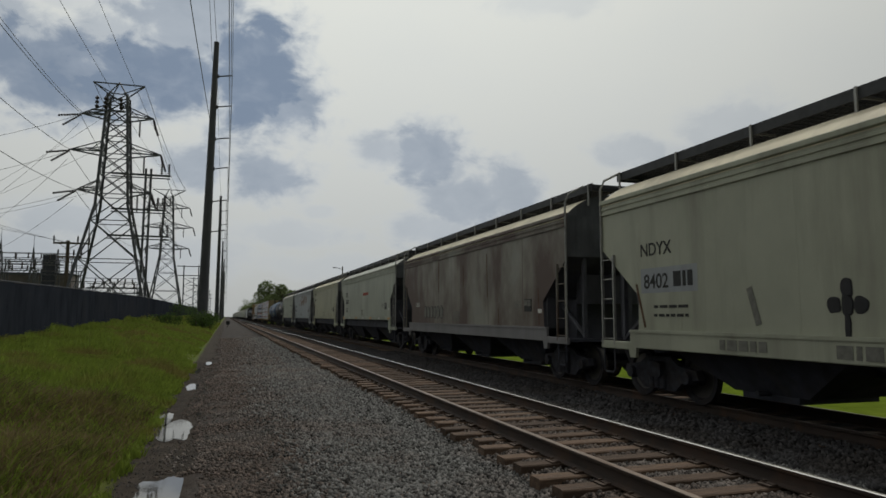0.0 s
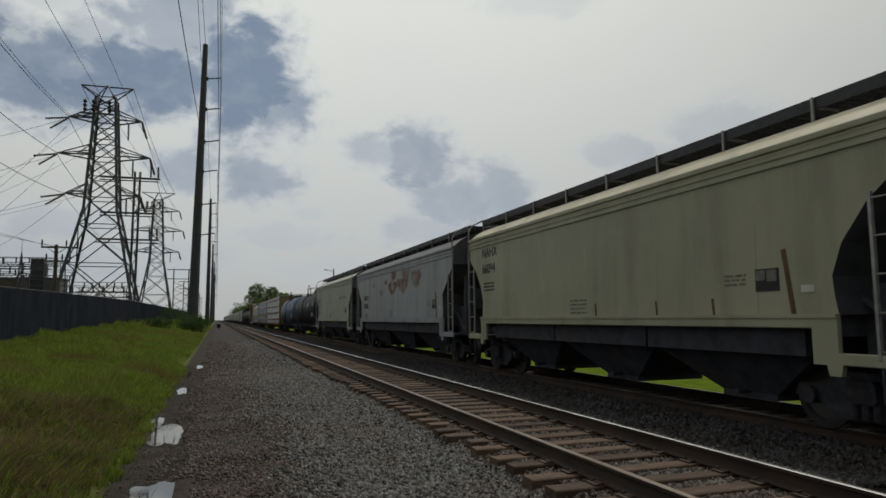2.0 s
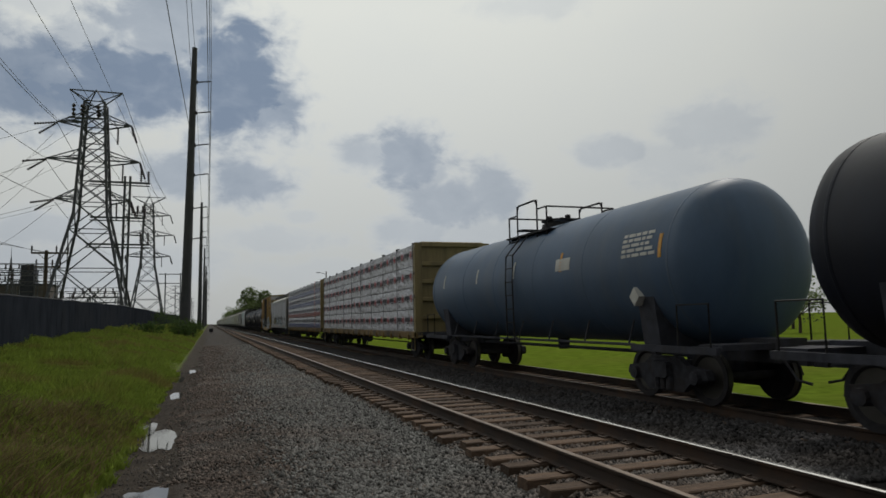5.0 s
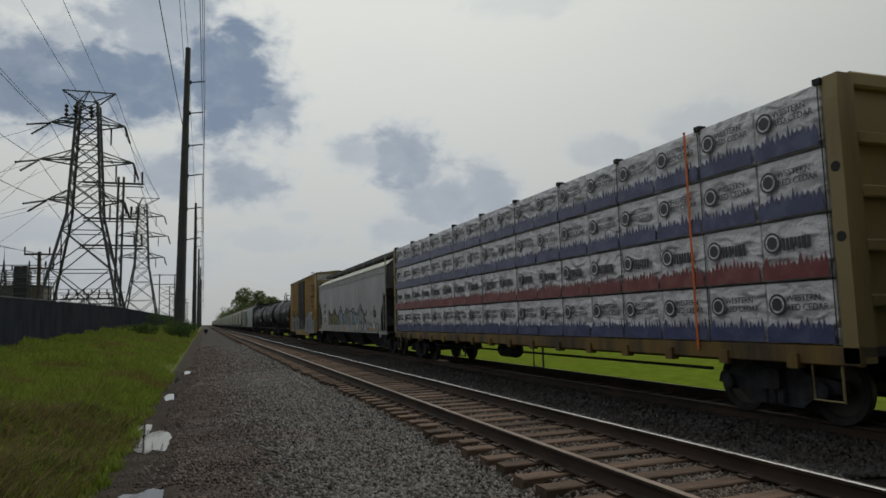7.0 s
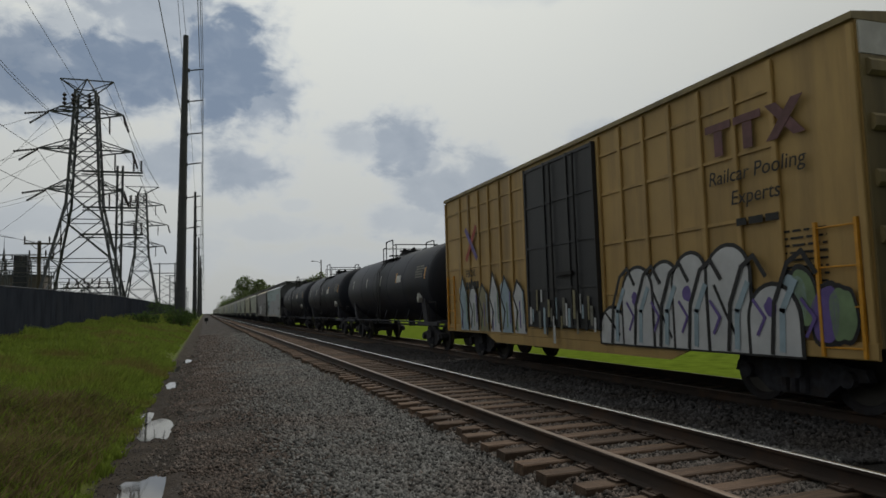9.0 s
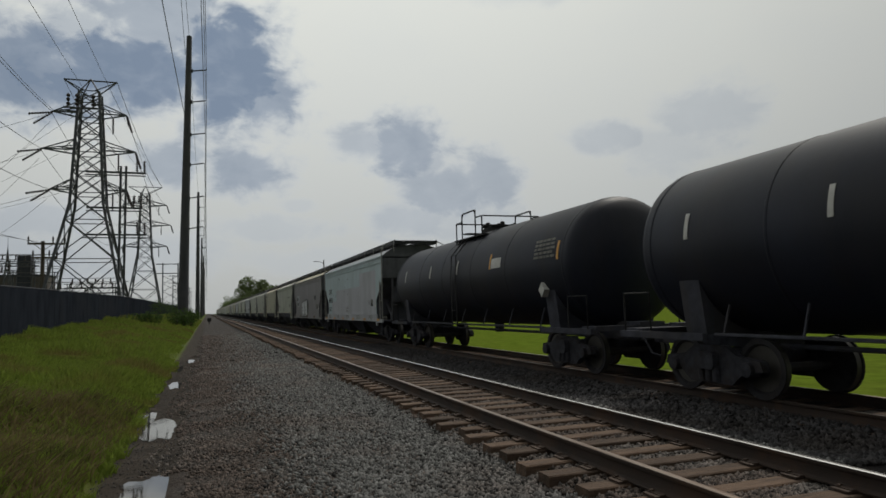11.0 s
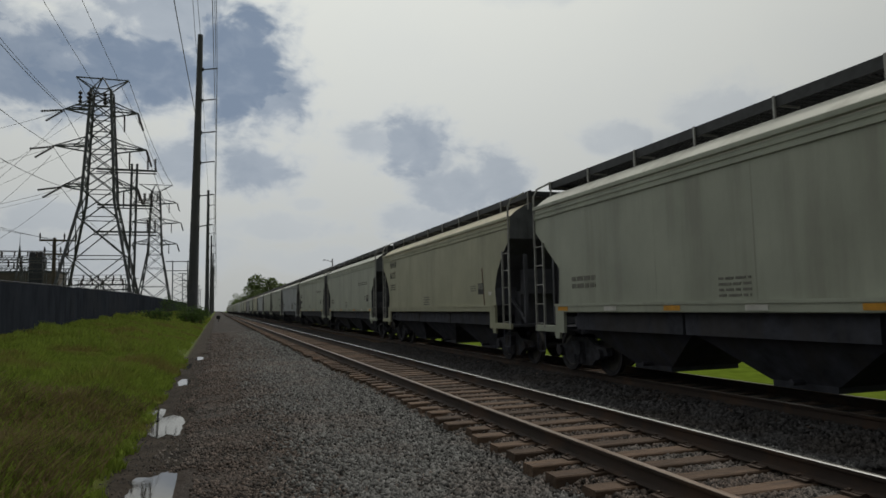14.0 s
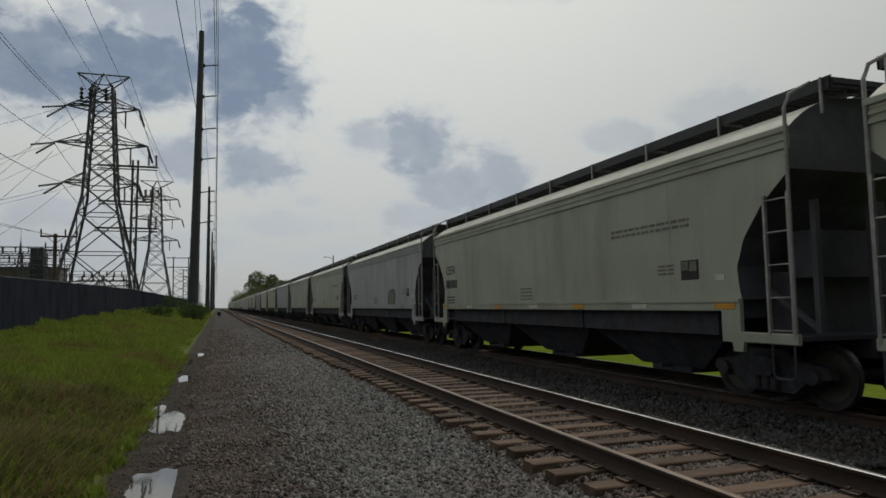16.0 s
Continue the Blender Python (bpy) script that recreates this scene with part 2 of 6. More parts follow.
M = dict(
    bank=track_ground(),
    ballast=material("ballast_stone", (0.032, 0.030, 0.030), 0.9, 0, 0.6, 22, second=(0.035, 0.026, 0.021), amount=0.7, scale2=0.8, bump=1.0, bump_scale=26, world=True, spec=0.15),
    stone=material("loose_stone", (0.094, 0.094, 0.092), 0.75, 0, 0.3, 9, second=(0.10, 0.075, 0.064), amount=0.5, scale2=0.5, random_tint=0.95, world=True, island=True),
    brown_stone=material("brown_gravel", (0.088, 0.068, 0.058), 0.85, 0, 0.35, 9, second=(0.12, 0.115, 0.11), amount=0.5, scale2=0.7, random_tint=0.9, world=True, island=True),
    dry_blade=material("dry_grass_blade", (0.19, 0.15, 0.075), 0.8, 0, 0.3, 2, second=(0.08, 0.10, 0.025), amount=0.7, scale2=0.9, random_tint=0.3, world=True, island=True, through_light=0.35, spec=0.1),
    # dark stone: the train's shadow put into the colour, and dirt in the mud
    shaded_grimy_stone=material("shaded_grimy_stone", (0.058, 0.056, 0.059), 0.85, 0, 0.3, 9, second=(0.045, 0.038, 0.034), amount=0.6, scale2=0.5, random_tint=0.6, world=True, island=True, spec=0.2),
    lawn=material("mown_lawn", (0.105, 0.15, 0.018), 0.95, 0, 0.3, 1.5, second=(0.12, 0.135, 0.026), amount=0.4, scale2=0.15, bump=0.5, bump_scale=30, world=True, spec=0.0),
    blade=material("grass_blade", (0.185, 0.245, 0.042), 0.7, 0, 0.25, 2, second=(0.20, 0.155, 0.06), amount=0.75, scale2=0.3, random_tint=0.22, world=True, island=True, through_light=0.45, spec=0.2),
    water=material("puddle_water", (0.05, 0.046, 0.04), 0.03, 0, 0.2, 3, bump=0.015, bump_scale=6, world=True, ior=1.75),
    tie=material("weathered_timber", (0.112, 0.073, 0.050), 0.9, 0, 0.35, 5, (1, 12, 12), (0.05, 0.035, 0.027), 0.7, (0.45, 0.65), 2.5, (1, 5, 5), 0.7, 30, 0.4),
    rail_side=material("rusty_rail", (0.038, 0.026, 0.021), 0.8, 0.1, 0.3, 8, (1, 0.15, 1), (0.085, 0.042, 0.02), 0.45, scale2=1.5, bump=0.2, bump_scale=50, world=True),
    rail_dull=material("dull_rail_head", (0.26, 0.21, 0.175), 0.42, 0.9, 0.2, 12, (1, 0.05, 1), (0.12, 0.07, 0.045), 0.6, scale2=2.0, stretch2=(4, 0.2, 1), world=True),
    rail_top=material("worn_rail_head", (0.78, 0.76, 0.74), 0.26, 1.0, 0.12, 12, (1, 0.05, 1), (0.2, 0.14, 0.1), 0.35, scale2=2.0, stretch2=(4, 0.2, 1), world=True),
    plate=material("rusty_plate", (0.065, 0.043, 0.032), 0.75, 0.2, 0.3, 14, bump=0.3, random_tint=0.3),
    truck=material("grimy_cast_steel", (0.055, 0.056, 0.068), 0.75, 0.2, 0.4, 6, second=(0.05, 0.04, 0.034), amount=0.5, scale2=2.5, bump=0.3, spec=0.2),
    wheel=material("wheel_steel", (0.05, 0.049, 0.055), 0.75, 0.1, 0.3, 6, second=(0.035, 0.024, 0.018), amount=0.4, scale2=3, spec=0.2),
    tread=material("wheel_tread", (0.10, 0.095, 0.09), 0.5, 0.6, 0.1, 6),
    under=material("dark_underframe", (0.060, 0.063, 0.080), 0.8, 0, 0.35, 3, second=(0.07, 0.064, 0.062), amount=0.5, scale2=1.2, stretch2=STREAK, spec=0.2),
    # end sheets: shade between the cars put into the base colour, grime in streaks
    end_shade=material("shaded_grimy_end_sheet", (0.105, 0.112, 0.122), 0.75, 0, 0.3, 1.5, second=(0.05, 0.05, 0.054), amount=0.7, scale2=1.2, stretch2=STREAK, bump=0.1, bump_scale=4),
    # shade under the hopper ends, put into a dark streaked colour
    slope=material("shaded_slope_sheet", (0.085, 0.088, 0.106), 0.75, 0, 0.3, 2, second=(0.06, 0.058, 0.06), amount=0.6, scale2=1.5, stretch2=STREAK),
    board=material("galvanised_grating", (0.045, 0.047, 0.052), 0.6, 0.3, 0.25, 8),
    steel_rail=material("galvanised_rail", (0.3, 0.3, 0.29), 0.5, 0.4, 0.25, 6),
    iron=material("black_iron", (0.02, 0.02, 0.022), 0.6, 0.3, 0.3, 6),
    pole=material("weathered_steel_pole", (0.07, 0.073, 0.085), 0.65, 0.3, 0.25, 2, STREAK, (0.10, 0.10, 0.105), 0.4, scale2=0.8, bump=0.1),
    lattice=material("dull_galvanised_lattice", (0.09, 0.098, 0.112), 0.6, 0.4, 0.25, 1.5, second=(0.11, 0.11, 0.105), amount=0.4, scale2=0.5),
    insulator=material("brown_porcelain", (0.035, 0.028, 0.03), 0.3, 0, 0.2, 5),
    wire=material("aluminium_wire", (0.12, 0.12, 0.125), 0.5, 0.6, 0.1, 1),
    screen=material("dark_privacy_screen", (0.025, 0.029, 0.038), 0.85, 0, 0.3, 1.2, (1, 1, 0.4), (0.036, 0.039, 0.046), 0.5, scale2=0.25, bump=0.15, bump_scale=6, world=True, spec=0.0),
    wood_pole=material("grey_wood_pole", (0.09, 0.075, 0.06), 0.85, 0, 0.3, 8, STREAK),
    brick_far=material("dull_brick_wall", (0.12, 0.105, 0.10), 0.85, 0, 0.3, 0.6, second=(0.08, 0.07, 0.07), amount=0.5, scale2=0.2),
    pane=material("dark_pane", (0.02, 0.025, 0.03), 0.15, 0, 0.1, 1),
    bark=material("bark", (0.06, 0.045, 0.035), 0.9, 0, 0.35, 4, STREAK, bump=0.6, bump_scale=12),
    leaf=material("tree_leaves", (0.13, 0.17, 0.075), 0.75, 0, 0.3, 0.6, second=(0.14, 0.16, 0.08), amount=0.5, scale2=0.3, random_tint=0.35, island=True, through_light=0.55, spec=0.2),
    shrub=material("shrub_leaves", (0.06, 0.10, 0.028), 0.75, 0, 0.3, 2, random_tint=0.4, island=True, through_light=0.4, spec=0.2),
    black_ink=material("black_lettering", (0.018, 0.018, 0.018), 0.6, 0, 0.4, 12, second=(0.06, 0.058, 0.052), amount=0.2, edge=(0.55, 0.7), scale2=5),
    white_ink=material("white_lettering", (0.6, 0.6, 0.57), 0.6, 0, 0.15, 6, second=(0.3, 0.29, 0.27), amount=0.4, scale2=3),
    faint_ink=material("faded_lettering", (0.17, 0.17, 0.15), 0.7, 0, 0.3, 10),
    red_ink=material("faded_red_lettering", (0.35, 0.075, 0.055), 0.65, 0, 0.3, 8),
    yellow_mark=material("amber_reflector", (0.62, 0.30, 0.03), 0.4, 0, 0.15, 8),
    yellow=paint("yellow_car_paint", (0.45, 0.30, 0.112), (0.10, 0.065, 0.035), 0.6),
    yellow_steel=paint("grimy_yellow_steel", (0.27, 0.215, 0.105), (0.06, 0.045, 0.03), 0.75),
    sill_yellow=paint("grimy_yellow_sill", (0.20, 0.125, 0.035), (0.035, 0.03, 0.024), 0.9, edge=(0.42, 0.6)),
    door=paint("black_door_paint", (0.028, 0.03, 0.036), (0.07, 0.065, 0.06), 0.5),
    wrap=material("white_plastic_wrap", (0.69, 0.70, 0.78), 0.22, 0, 0.10, 2.5, second=(0.42, 0.43, 0.47), amount=0.6, scale2=2.2, stretch2=(1, 1, 2.2), bump=0.9, bump_scale=3.4, crease=1.0),
    wrap_bright=material("bright_plastic_wrap", (0.76, 0.77, 0.86), 0.22, 0, 0.10, 2.5, second=(0.50, 0.51, 0.56), amount=0.6, scale2=2.6, stretch2=(1, 1, 2.2), bump=0.9, bump_scale=3.4, crease=1.0),
    wrap_blue=material("blue_printed_wrap", (0.07, 0.085, 0.20), 0.35, 0, 0.2, 3, second=(0.16, 0.18, 0.30), amount=0.4, scale2=3, bump=0.8, bump_scale=3.2),
    wrap_red=material("red_printed_wrap", (0.22, 0.055, 0.06), 0.35, 0, 0.2, 3, second=(0.3, 0.15, 0.15), amount=0.4, scale2=3, bump=0.8, bump_scale=3.2),
    wrap_dark=material("dark_printed_ink", (0.045, 0.05, 0.065), 0.4, 0, 0.2, 6),
    wrap_scarlet=material("scarlet_printed_ink", (0.42, 0.05, 0.06), 0.4, 0, 0.2, 6),
    lumber=material("sawn_lumber_ends", (0.30, 0.2, 0.11), 0.8, 0, 0.3, 10),
    strap=material("orange_strap", (0.7, 0.16, 0.03), 0.5, 0, 0.1, 5),
    tank_black=material("black_tank_paint", (0.0125, 0.0155, 0.027), 0.5, 0, 0.3, 1.2, BLOT, (0.024, 0.021, 0.021), 0.5, (0.45, 0.7), 1.2, STREAK, 0.05, 2, spec=0.3),
    tank_blue=material("blue_tank_paint", (0.075, 0.125, 0.21), 0.5, 0, 0.15, 1.2, BLOT, (0.13, 0.155, 0.19), 0.5, (0.45, 0.7), 1.0, STREAK, 0.05, 2),
    graf_white=material("white_spray_paint", (0.55, 0.57, 0.60), 0.5, 0, 0.12, 2.5, second=(0.42, 0.45, 0.5), amount=0.4, scale2=1.5),
    graf_black=material("black_spray_paint", (0.015, 0.015, 0.018), 0.5, 0, 0.3, 4),
    graf_violet=material("violet_spray_paint", (0.13, 0.09, 0.30), 0.5, 0, 0.2, 4),
    graf_blue=material("pale_blue_spray_paint", (0.30, 0.40, 0.48), 0.5, 0, 0.2, 3),
    graf_green=material("green_spray_paint", (0.16, 0.24, 0.13), 0.5, 0, 0.3, 3),
    graf_sand=material("sand_spray_paint", (0.24, 0.22, 0.13), 0.5, 0, 0.3, 2),
    purple=material("faded_purple_paint", (0.15, 0.072, 0.078), 0.6, 0, 0.3, 5),
    rust=material("rust_patch", (0.17, 0.082, 0.045), 0.9, 0, 0.45, 3, second=(0.29, 0.295, 0.28), amount=0.92, edge=(0.40, 0.58), scale2=2.2),
    rust_streak=material("rust_streak", (0.115, 0.068, 0.042), 0.85, 0, 0.3, 6),
)
RUST = (0.10, 0.05, 0.028)
HOPPER_PAINT = dict(
    beige=paint("beige_hopper_paint", (0.385, 0.40, 0.315)),
    sage=paint("sage_grey_hopper_paint", (0.36, 0.385, 0.32), amount=0.35),
    rusty=material("rust_streaked_hopper_paint", (0.27, 0.265, 0.225), 0.6, 0, 0.2, 1.1, BLOT, (0.085, 0.052, 0.042), 0.92, (0.37, 0.53), 0.75, (1, 0.55, 0.28), 0.06, 2.0),
    tan=paint("tan_hopper_paint", (0.37, 0.37, 0.265), amount=0.35),
    bluegrey=paint("blue_grey_hopper_paint", (0.32, 0.345, 0.365), amount=0.4),
    pale=paint("pale_grey_hopper_paint", (0.41, 0.425, 0.465), (0.17, 0.17, 0.17), amount=0.35),
    aqua=paint("pale_aqua_hopper_paint", (0.40, 0.50, 0.53), (0.27, 0.31, 0.32), 0.4),
    patch=paint("paler_sage_paint", (0.40, 0.425, 0.365), amount=0.25),
    # two roof paints made paler than the sides, with sunlight in the colour
    sunlit_cream=paint("sunlit_cream_roof_paint", (0.68, 0.62, 0.47), (0.25, 0.21, 0.15), 0.5),
    sunlit_chalk=paint("sunlit_chalky_roof_paint", (0.62, 0.62, 0.56), (0.22, 0.2, 0.16), 0.5),
    slate=paint("brown_grey_hopper_paint", (0.20, 0.195, 0.205), (0.10, 0.09, 0.085), amount=0.45),
)


# ======== mesh building ========
class Shape:
    """Collects closed pieces of geometry, each with a material slot."""

    def __init__(self):
        self.v, self.f, self.k = [], [], []

    def add(self, verts, faces, k=0):
        o = len(self.v)
        self.v.extend(tuple(p) for p in verts)
        self.f.extend(tuple(i + o for i in q) for q in faces)
        self.k.extend([k] * len(faces))
        return self

    def box(self, x0, x1, y0, y1, z0, z1, k=0, c=0.0):
        """A box; c chamfers its four edges along the longest side."""
        if not c:
            v = [(x, y, z) for x in (x0, x1) for y in (y0, y1) for z in (z0, z1)]
            return self.add(v, [(0, 1, 3, 2), (4, 6, 7, 5), (0, 4, 5, 1), (2, 3, 7, 6), (0, 2, 6, 4), (1, 5, 7, 3)], k)
        d = (x1 - x0, y1 - y0, z1 - z0)
        ax = d.index(max(d))
        lo, hi = (x0, y0, z0), (x1, y1, z1)
        a, b = [i for i in range(3) if i != ax]
        ring = [(lo[a] + c, lo[b]), (hi[a] - c, lo[b]), (hi[a], lo[b] + c), (hi[a], hi[b] - c), (hi[a] - c, hi[b]), (lo[a] + c, hi[b]), (lo[a], hi[b] - c), (lo[a], lo[b] + c)]
        v = []
        for e in (lo[ax], hi[ax]):
            for p, q in ring:
                w = [0, 0, 0]
                w[ax], w[a], w[b] = e, p, q
                v.append(w)
        f = [(i, (i + 1) % 8, 8 + (i + 1) % 8, 8 + i) for i in range(8)] + [tuple(range(7, -1, -1)), tuple(range(8, 16))]
        return self.add(v, f, k)

    def prism(self, outline, axis, a, b, k=0):
        """An outline extruded along an axis from a to b. The outline is in the two other axes, in order."""
        def at(p, e):
            return (e, p[0], p[1]) if axis == 0 else (p[0], e, p[1]) if axis == 1 else (p[0], p[1], e)
        n = len(outline)
        v = [at(p, a) for p in outline] + [at(p, b) for p in outline]
        f = [(i, (i + 1) % n, n + (i + 1) % n, n + i) for i in range(n)] + [tuple(range(n - 1, -1, -1)), tuple(range(n, 2 * n))]
        return self.add(v, f, k)

    def beam(self, p, q, w, h=None, k=0):
        """A straight bar of rectangular section from p to q."""
        p, q = Vector(p), Vector(q)
        d = (q - p)
        if d.length < 1e-6:
            return self
        d.normalize()
        s = d.cross(Vector((0, 0, 1)) if abs(d.z) < 0.95 else Vector((0, 1, 0))).normalized() * (w / 2)
        u = d.cross(s).normalized() * ((h or w) / 2)
        v = [e + a * s + b * u for e in (p, q) for a, b in ((-1, -1), (1, -1), (1, 1), (-1, 1))]
        return self.add(v, [(0, 1, 5, 4), (1, 2, 6, 5), (2, 3, 7, 6), (3, 0, 4, 7), (3, 2, 1, 0), (4, 5, 6, 7)], k)

    def tube(self, pts, r, n=6, k=0, closed=True):
        """A round bar through points; r is one radius or one for each."""
        pts = [Vector(p) for p in pts]
        rs = r if isinstance(r, (list, tuple)) else [r] * len(pts)
        o = len(self.v)
        for i, p in enumerate(pts):
            d = (pts[min(i + 1, len(pts) - 1)] - pts[max(i - 1, 0)]).normalized()
            s = d.cross(Vector((0, 0, 1)) if abs(d.z) < 0.95 else Vector((0, 1, 0))).normalized()
            u = d.cross(s)
            self.v.extend(tuple(p + rs[i] * (math.cos(6.28319 * j / n) * s + math.sin(6.28319 * j / n) * u)) for j in range(n))
        fs = [(o + i * n + j, o + i * n + (j + 1) % n, o + (i + 1) * n + (j + 1) % n, o + (i + 1) * n + j) for i in range(len(pts) - 1) for j in range(n)]
        if closed:
            fs += [tuple(o + j for j in range(n - 1, -1, -1)), tuple(o + (len(pts) - 1) * n + j for j in range(n))]
        self.f.extend(fs)
        self.k.extend([k] * len(fs))
        return self

    def lathe(self, profile, centre, axis=0, n=24, k=0):
        """A profile of (along, radius) turned about an axis through centre."""
        o, c = len(self.v), centre
        for e, r in profile:
            for j in range(n):
                a, b = r * math.cos(6.28319 * j / n), r * math.sin(6.28319 * j / n)
                self.v.append((c[0] + e, c[1] + a, c[2] + b) if axis == 0 else (c[0] + a, c[1] + e, c[2] + b) if axis == 1 else (c[0] + a, c[1] + b, c[2] + e))
        fs = [(o + i * n + j, o + i * n + (j + 1) % n, o + (i + 1) * n + (j + 1) % n, o + (i + 1) * n + j) for i in range(len(profile) - 1) for j in range(n)]
        fs += [tuple(o + j for j in range(n - 1, -1, -1)), tuple(o + (len(profile) - 1) * n + j for j in range(n))]
        self.f.extend(fs)
        self.k.extend([k] * len(fs))
        return self

    def mesh(self, name, mats, smooth=None):
        me = bpy.data.meshes.new(name)
        me.from_pydata(self.v, [], self.f)
        for m in mats if isinstance(mats, (list, tuple)) else [mats]:
            me.materials.append(m)
        me.polygons.foreach_set("material_index", self.k)
        bm = bmesh.new()
        bm.from_mesh(me)
        bmesh.ops.recalc_face_normals(bm, faces=bm.faces)
        bm.to_mesh(me)
        bm.free()
        if smooth is not None:
            me.polygons.foreach_set("use_smooth", [True] * len(me.polygons))
            me.set_sharp_from_angle(angle=radians(smooth))
        me.update()
        return me


def part(name, shape, mats, parent=None, label="", smooth=None, at=None):
    """One mesh object, under a thing or a part."""
    me = shape if isinstance(shape, bpy.types.Mesh) else shape.mesh(name, mats, smooth)
    ob = new(name, me)
    if parent:
        ob.parent = parent
    if at:
        ob.matrix_basis = at
    return tagged(ob, label)


CACHE = {}


def shared(key, make, mats, smooth=None):
    """A mesh that is built once for each key and set of materials."""
    names = tuple(m.name for m in (mats if isinstance(mats, (list, tuple)) else [mats]))
    if (key, names) not in CACHE:
        CACHE[key, names] = make().mesh(key, mats, smooth)
    return CACHE[key, names]


def thing(name, m, label, category, group="", kind=""):
    ob = new(name)
    ob.empty_display_size = 0.3
    ob.matrix_basis = m
    return tagged(ob, label, category, group, kind)


def raw_mesh(name, verts, faces, mat):
    """A mesh from arrays, for what nobody could count."""
    me = bpy.data.meshes.new(name)
    nv, nf, k = len(verts), len(faces), faces.shape[1]
    me.vertices.add(nv)
    me.vertices.foreach_set("co", verts.astype(np.float32).ravel())
    me.loops.add(nf * k)
    me.loops.foreach_set("vertex_index", faces.astype(np.int32).ravel())
    me.polygons.add(nf)
    me.polygons.foreach_set("loop_start", np.arange(0, nf * k, k, dtype=np.int32))
    me.materials.append(mat)
    me.update(calc_edges=True)
    me.validate()
    return me


# ======== ground ========
def berm(y):
    """Height of the bank on which the fence stands."""
    return float(np.interp(y, [-60, 0, 33, 48, 82, 200, 400], [0.35, 0.4, 0.55, 0.85, 1.2, 1.6, 1.8]))


def ground_z(x, y):
    b = berm(y)
    z = np.interp(x, [-40, -9, -5.5, -3.0, -1.45, -1.2, -0.45, -0.2, 1.2, 2.75, 3.05, 3.45, 5.7, 6.0, 6.6, 7.3, 7.8, 10.8, 12.6, 15, 40],
                  [b + 0.2, b, 0.5 * b + 0.05, -0.02, -0.17, -0.245, -0.245, -0.2, -0.17, -0.15, -0.14, -0.065, -0.065, -0.09, -0.17, -0.21, -0.165, -0.165, -0.6, -0.7, -0.7])
    if x < -1.4:
        z += 0.17 * noise.noise((x * 0.55, y * 0.3, 3)) * min(1, (-1.4 - x) / 2)
    elif -0.4 < x < 2.9:
        z += 0.025 * noise.noise((x * 1.3, y * 1.3, 7))
    return float(z)


def build_ground():
    xs = [-900, -300, -120, -60, -40, -25, -16] + list(np.arange(-12, -1.4, 0.55)) + [-1.45, -1.3, -1.2, -1.0, -0.8, -0.6, -0.45, -0.3, -0.2]
    xs += list(np.arange(0.1, 2.9, 0.3)) + [3.05, 3.2, 3.45, 4.4, 5.7, 6.0, 6.3, 6.6, 7.0, 7.3, 7.8, 9.2, 10.8, 11.7, 12.6, 14, 16, 20, 28, 40, 70, 130, 300, 900]
    ys = [-900, -300, -100, -40, -15] + list(np.arange(-6, 40, 0.8)) + list(np.arange(40, 120, 4)) + [130, 150, 180, 220, 280, 360, 500, 700, 1000, 1500, 2200]
    sh = Shape()
    v = [(x, y, ground_z(x, y)) for x in xs for y in ys]
    n = len(ys)
    f, k = [], []
    for i in range(len(xs) - 1):
        mid = (xs[i] + xs[i + 1]) / 2
        slot = 0 if mid < 2.9 else 1 if mid < 12.0 else 2
        for j in range(n - 1):
            f.append((i * n + j, (i + 1) * n + j, (i + 1) * n + j + 1, i * n + j + 1))
            k.append(slot)
    sh.v, sh.f, sh.k = v, f, k
    ob = part("ground", sh, [M["bank"], M["ballast"], M["lawn"]], smooth=60)
    tagged(ob, "trackside ground of grass, wet mud and grey ballast", "ground", kind="structure")


build_ground()


def puddle(cx, cy, hx, hy, seed):
    """A shallow pool with a ragged rim."""
    sh, n = Shape(), 56
    ring = []
    for i in range(n):
        a = 6.28319 * i / n
        c, s = math.cos(a), math.sin(a)
        sq = 1 / max(abs(c) ** 3 + abs(s) ** 3, 0.1) ** (1 / 3)
        r = sq * (0.88 + 0.26 * noise.noise((c * 1.7, s * 1.7, seed)) + 0.13 * noise.noise((c * 6, s * 6, seed + 9)))
        ring.append((cx + hx * r * c, cy + hy * r * s))
    sh.prism(ring, 2, -0.249, -0.236)
    ob = part("puddle", sh, M["water"])
    tagged(ob, "shallow rain puddle reflecting the grey sky in mud", "puddle", "puddles along the ballast")


PUDDLES = ((-0.73, 12.3, 0.30, 1.15), (-0.56, 8.0, 0.36, 0.80), (-1.0, 13.6, 0.14, 0.9), (-0.8, 19.5, 0.16, 1.0), (-0.95, 25.0, 0.2, 1.4), (-0.62, 29.0, 0.16, 1.2), (-0.45, 14.1, 0.06, 0.25))
for i, (cx, cy, hx, hy) in enumerate(PUDDLES):
    puddle(cx, cy, hx, hy, i * 3.1)


# ======== tracks ========
def rail_shape(x, z, y0, y1):
    """One rail: foot, web and head, with a worn bright top."""
    sh = Shape()
    half = [(0.07, 0.0), (0.07, 0.012), (0.02, 0.03), (0.009, 0.05), (0.009, 0.125), (0.034, 0.14), (0.0365, 0.165), (0.034, 0.1725)]
    ring = [(x + a, z + b) for a, b in half] + [(x - a, z + b) for a, b in reversed(half)]
    sh.prism(ring, 1, y0, y1)
    crown = [(0.034, 0.1725), (0.025, 0.1785), (0.012, 0.1808), (0.0, 0.181)]
    ring = [(x + a, z + b) for a, b in crown] + [(x - a, z + b) for a, b in reversed(crown[:-1])]
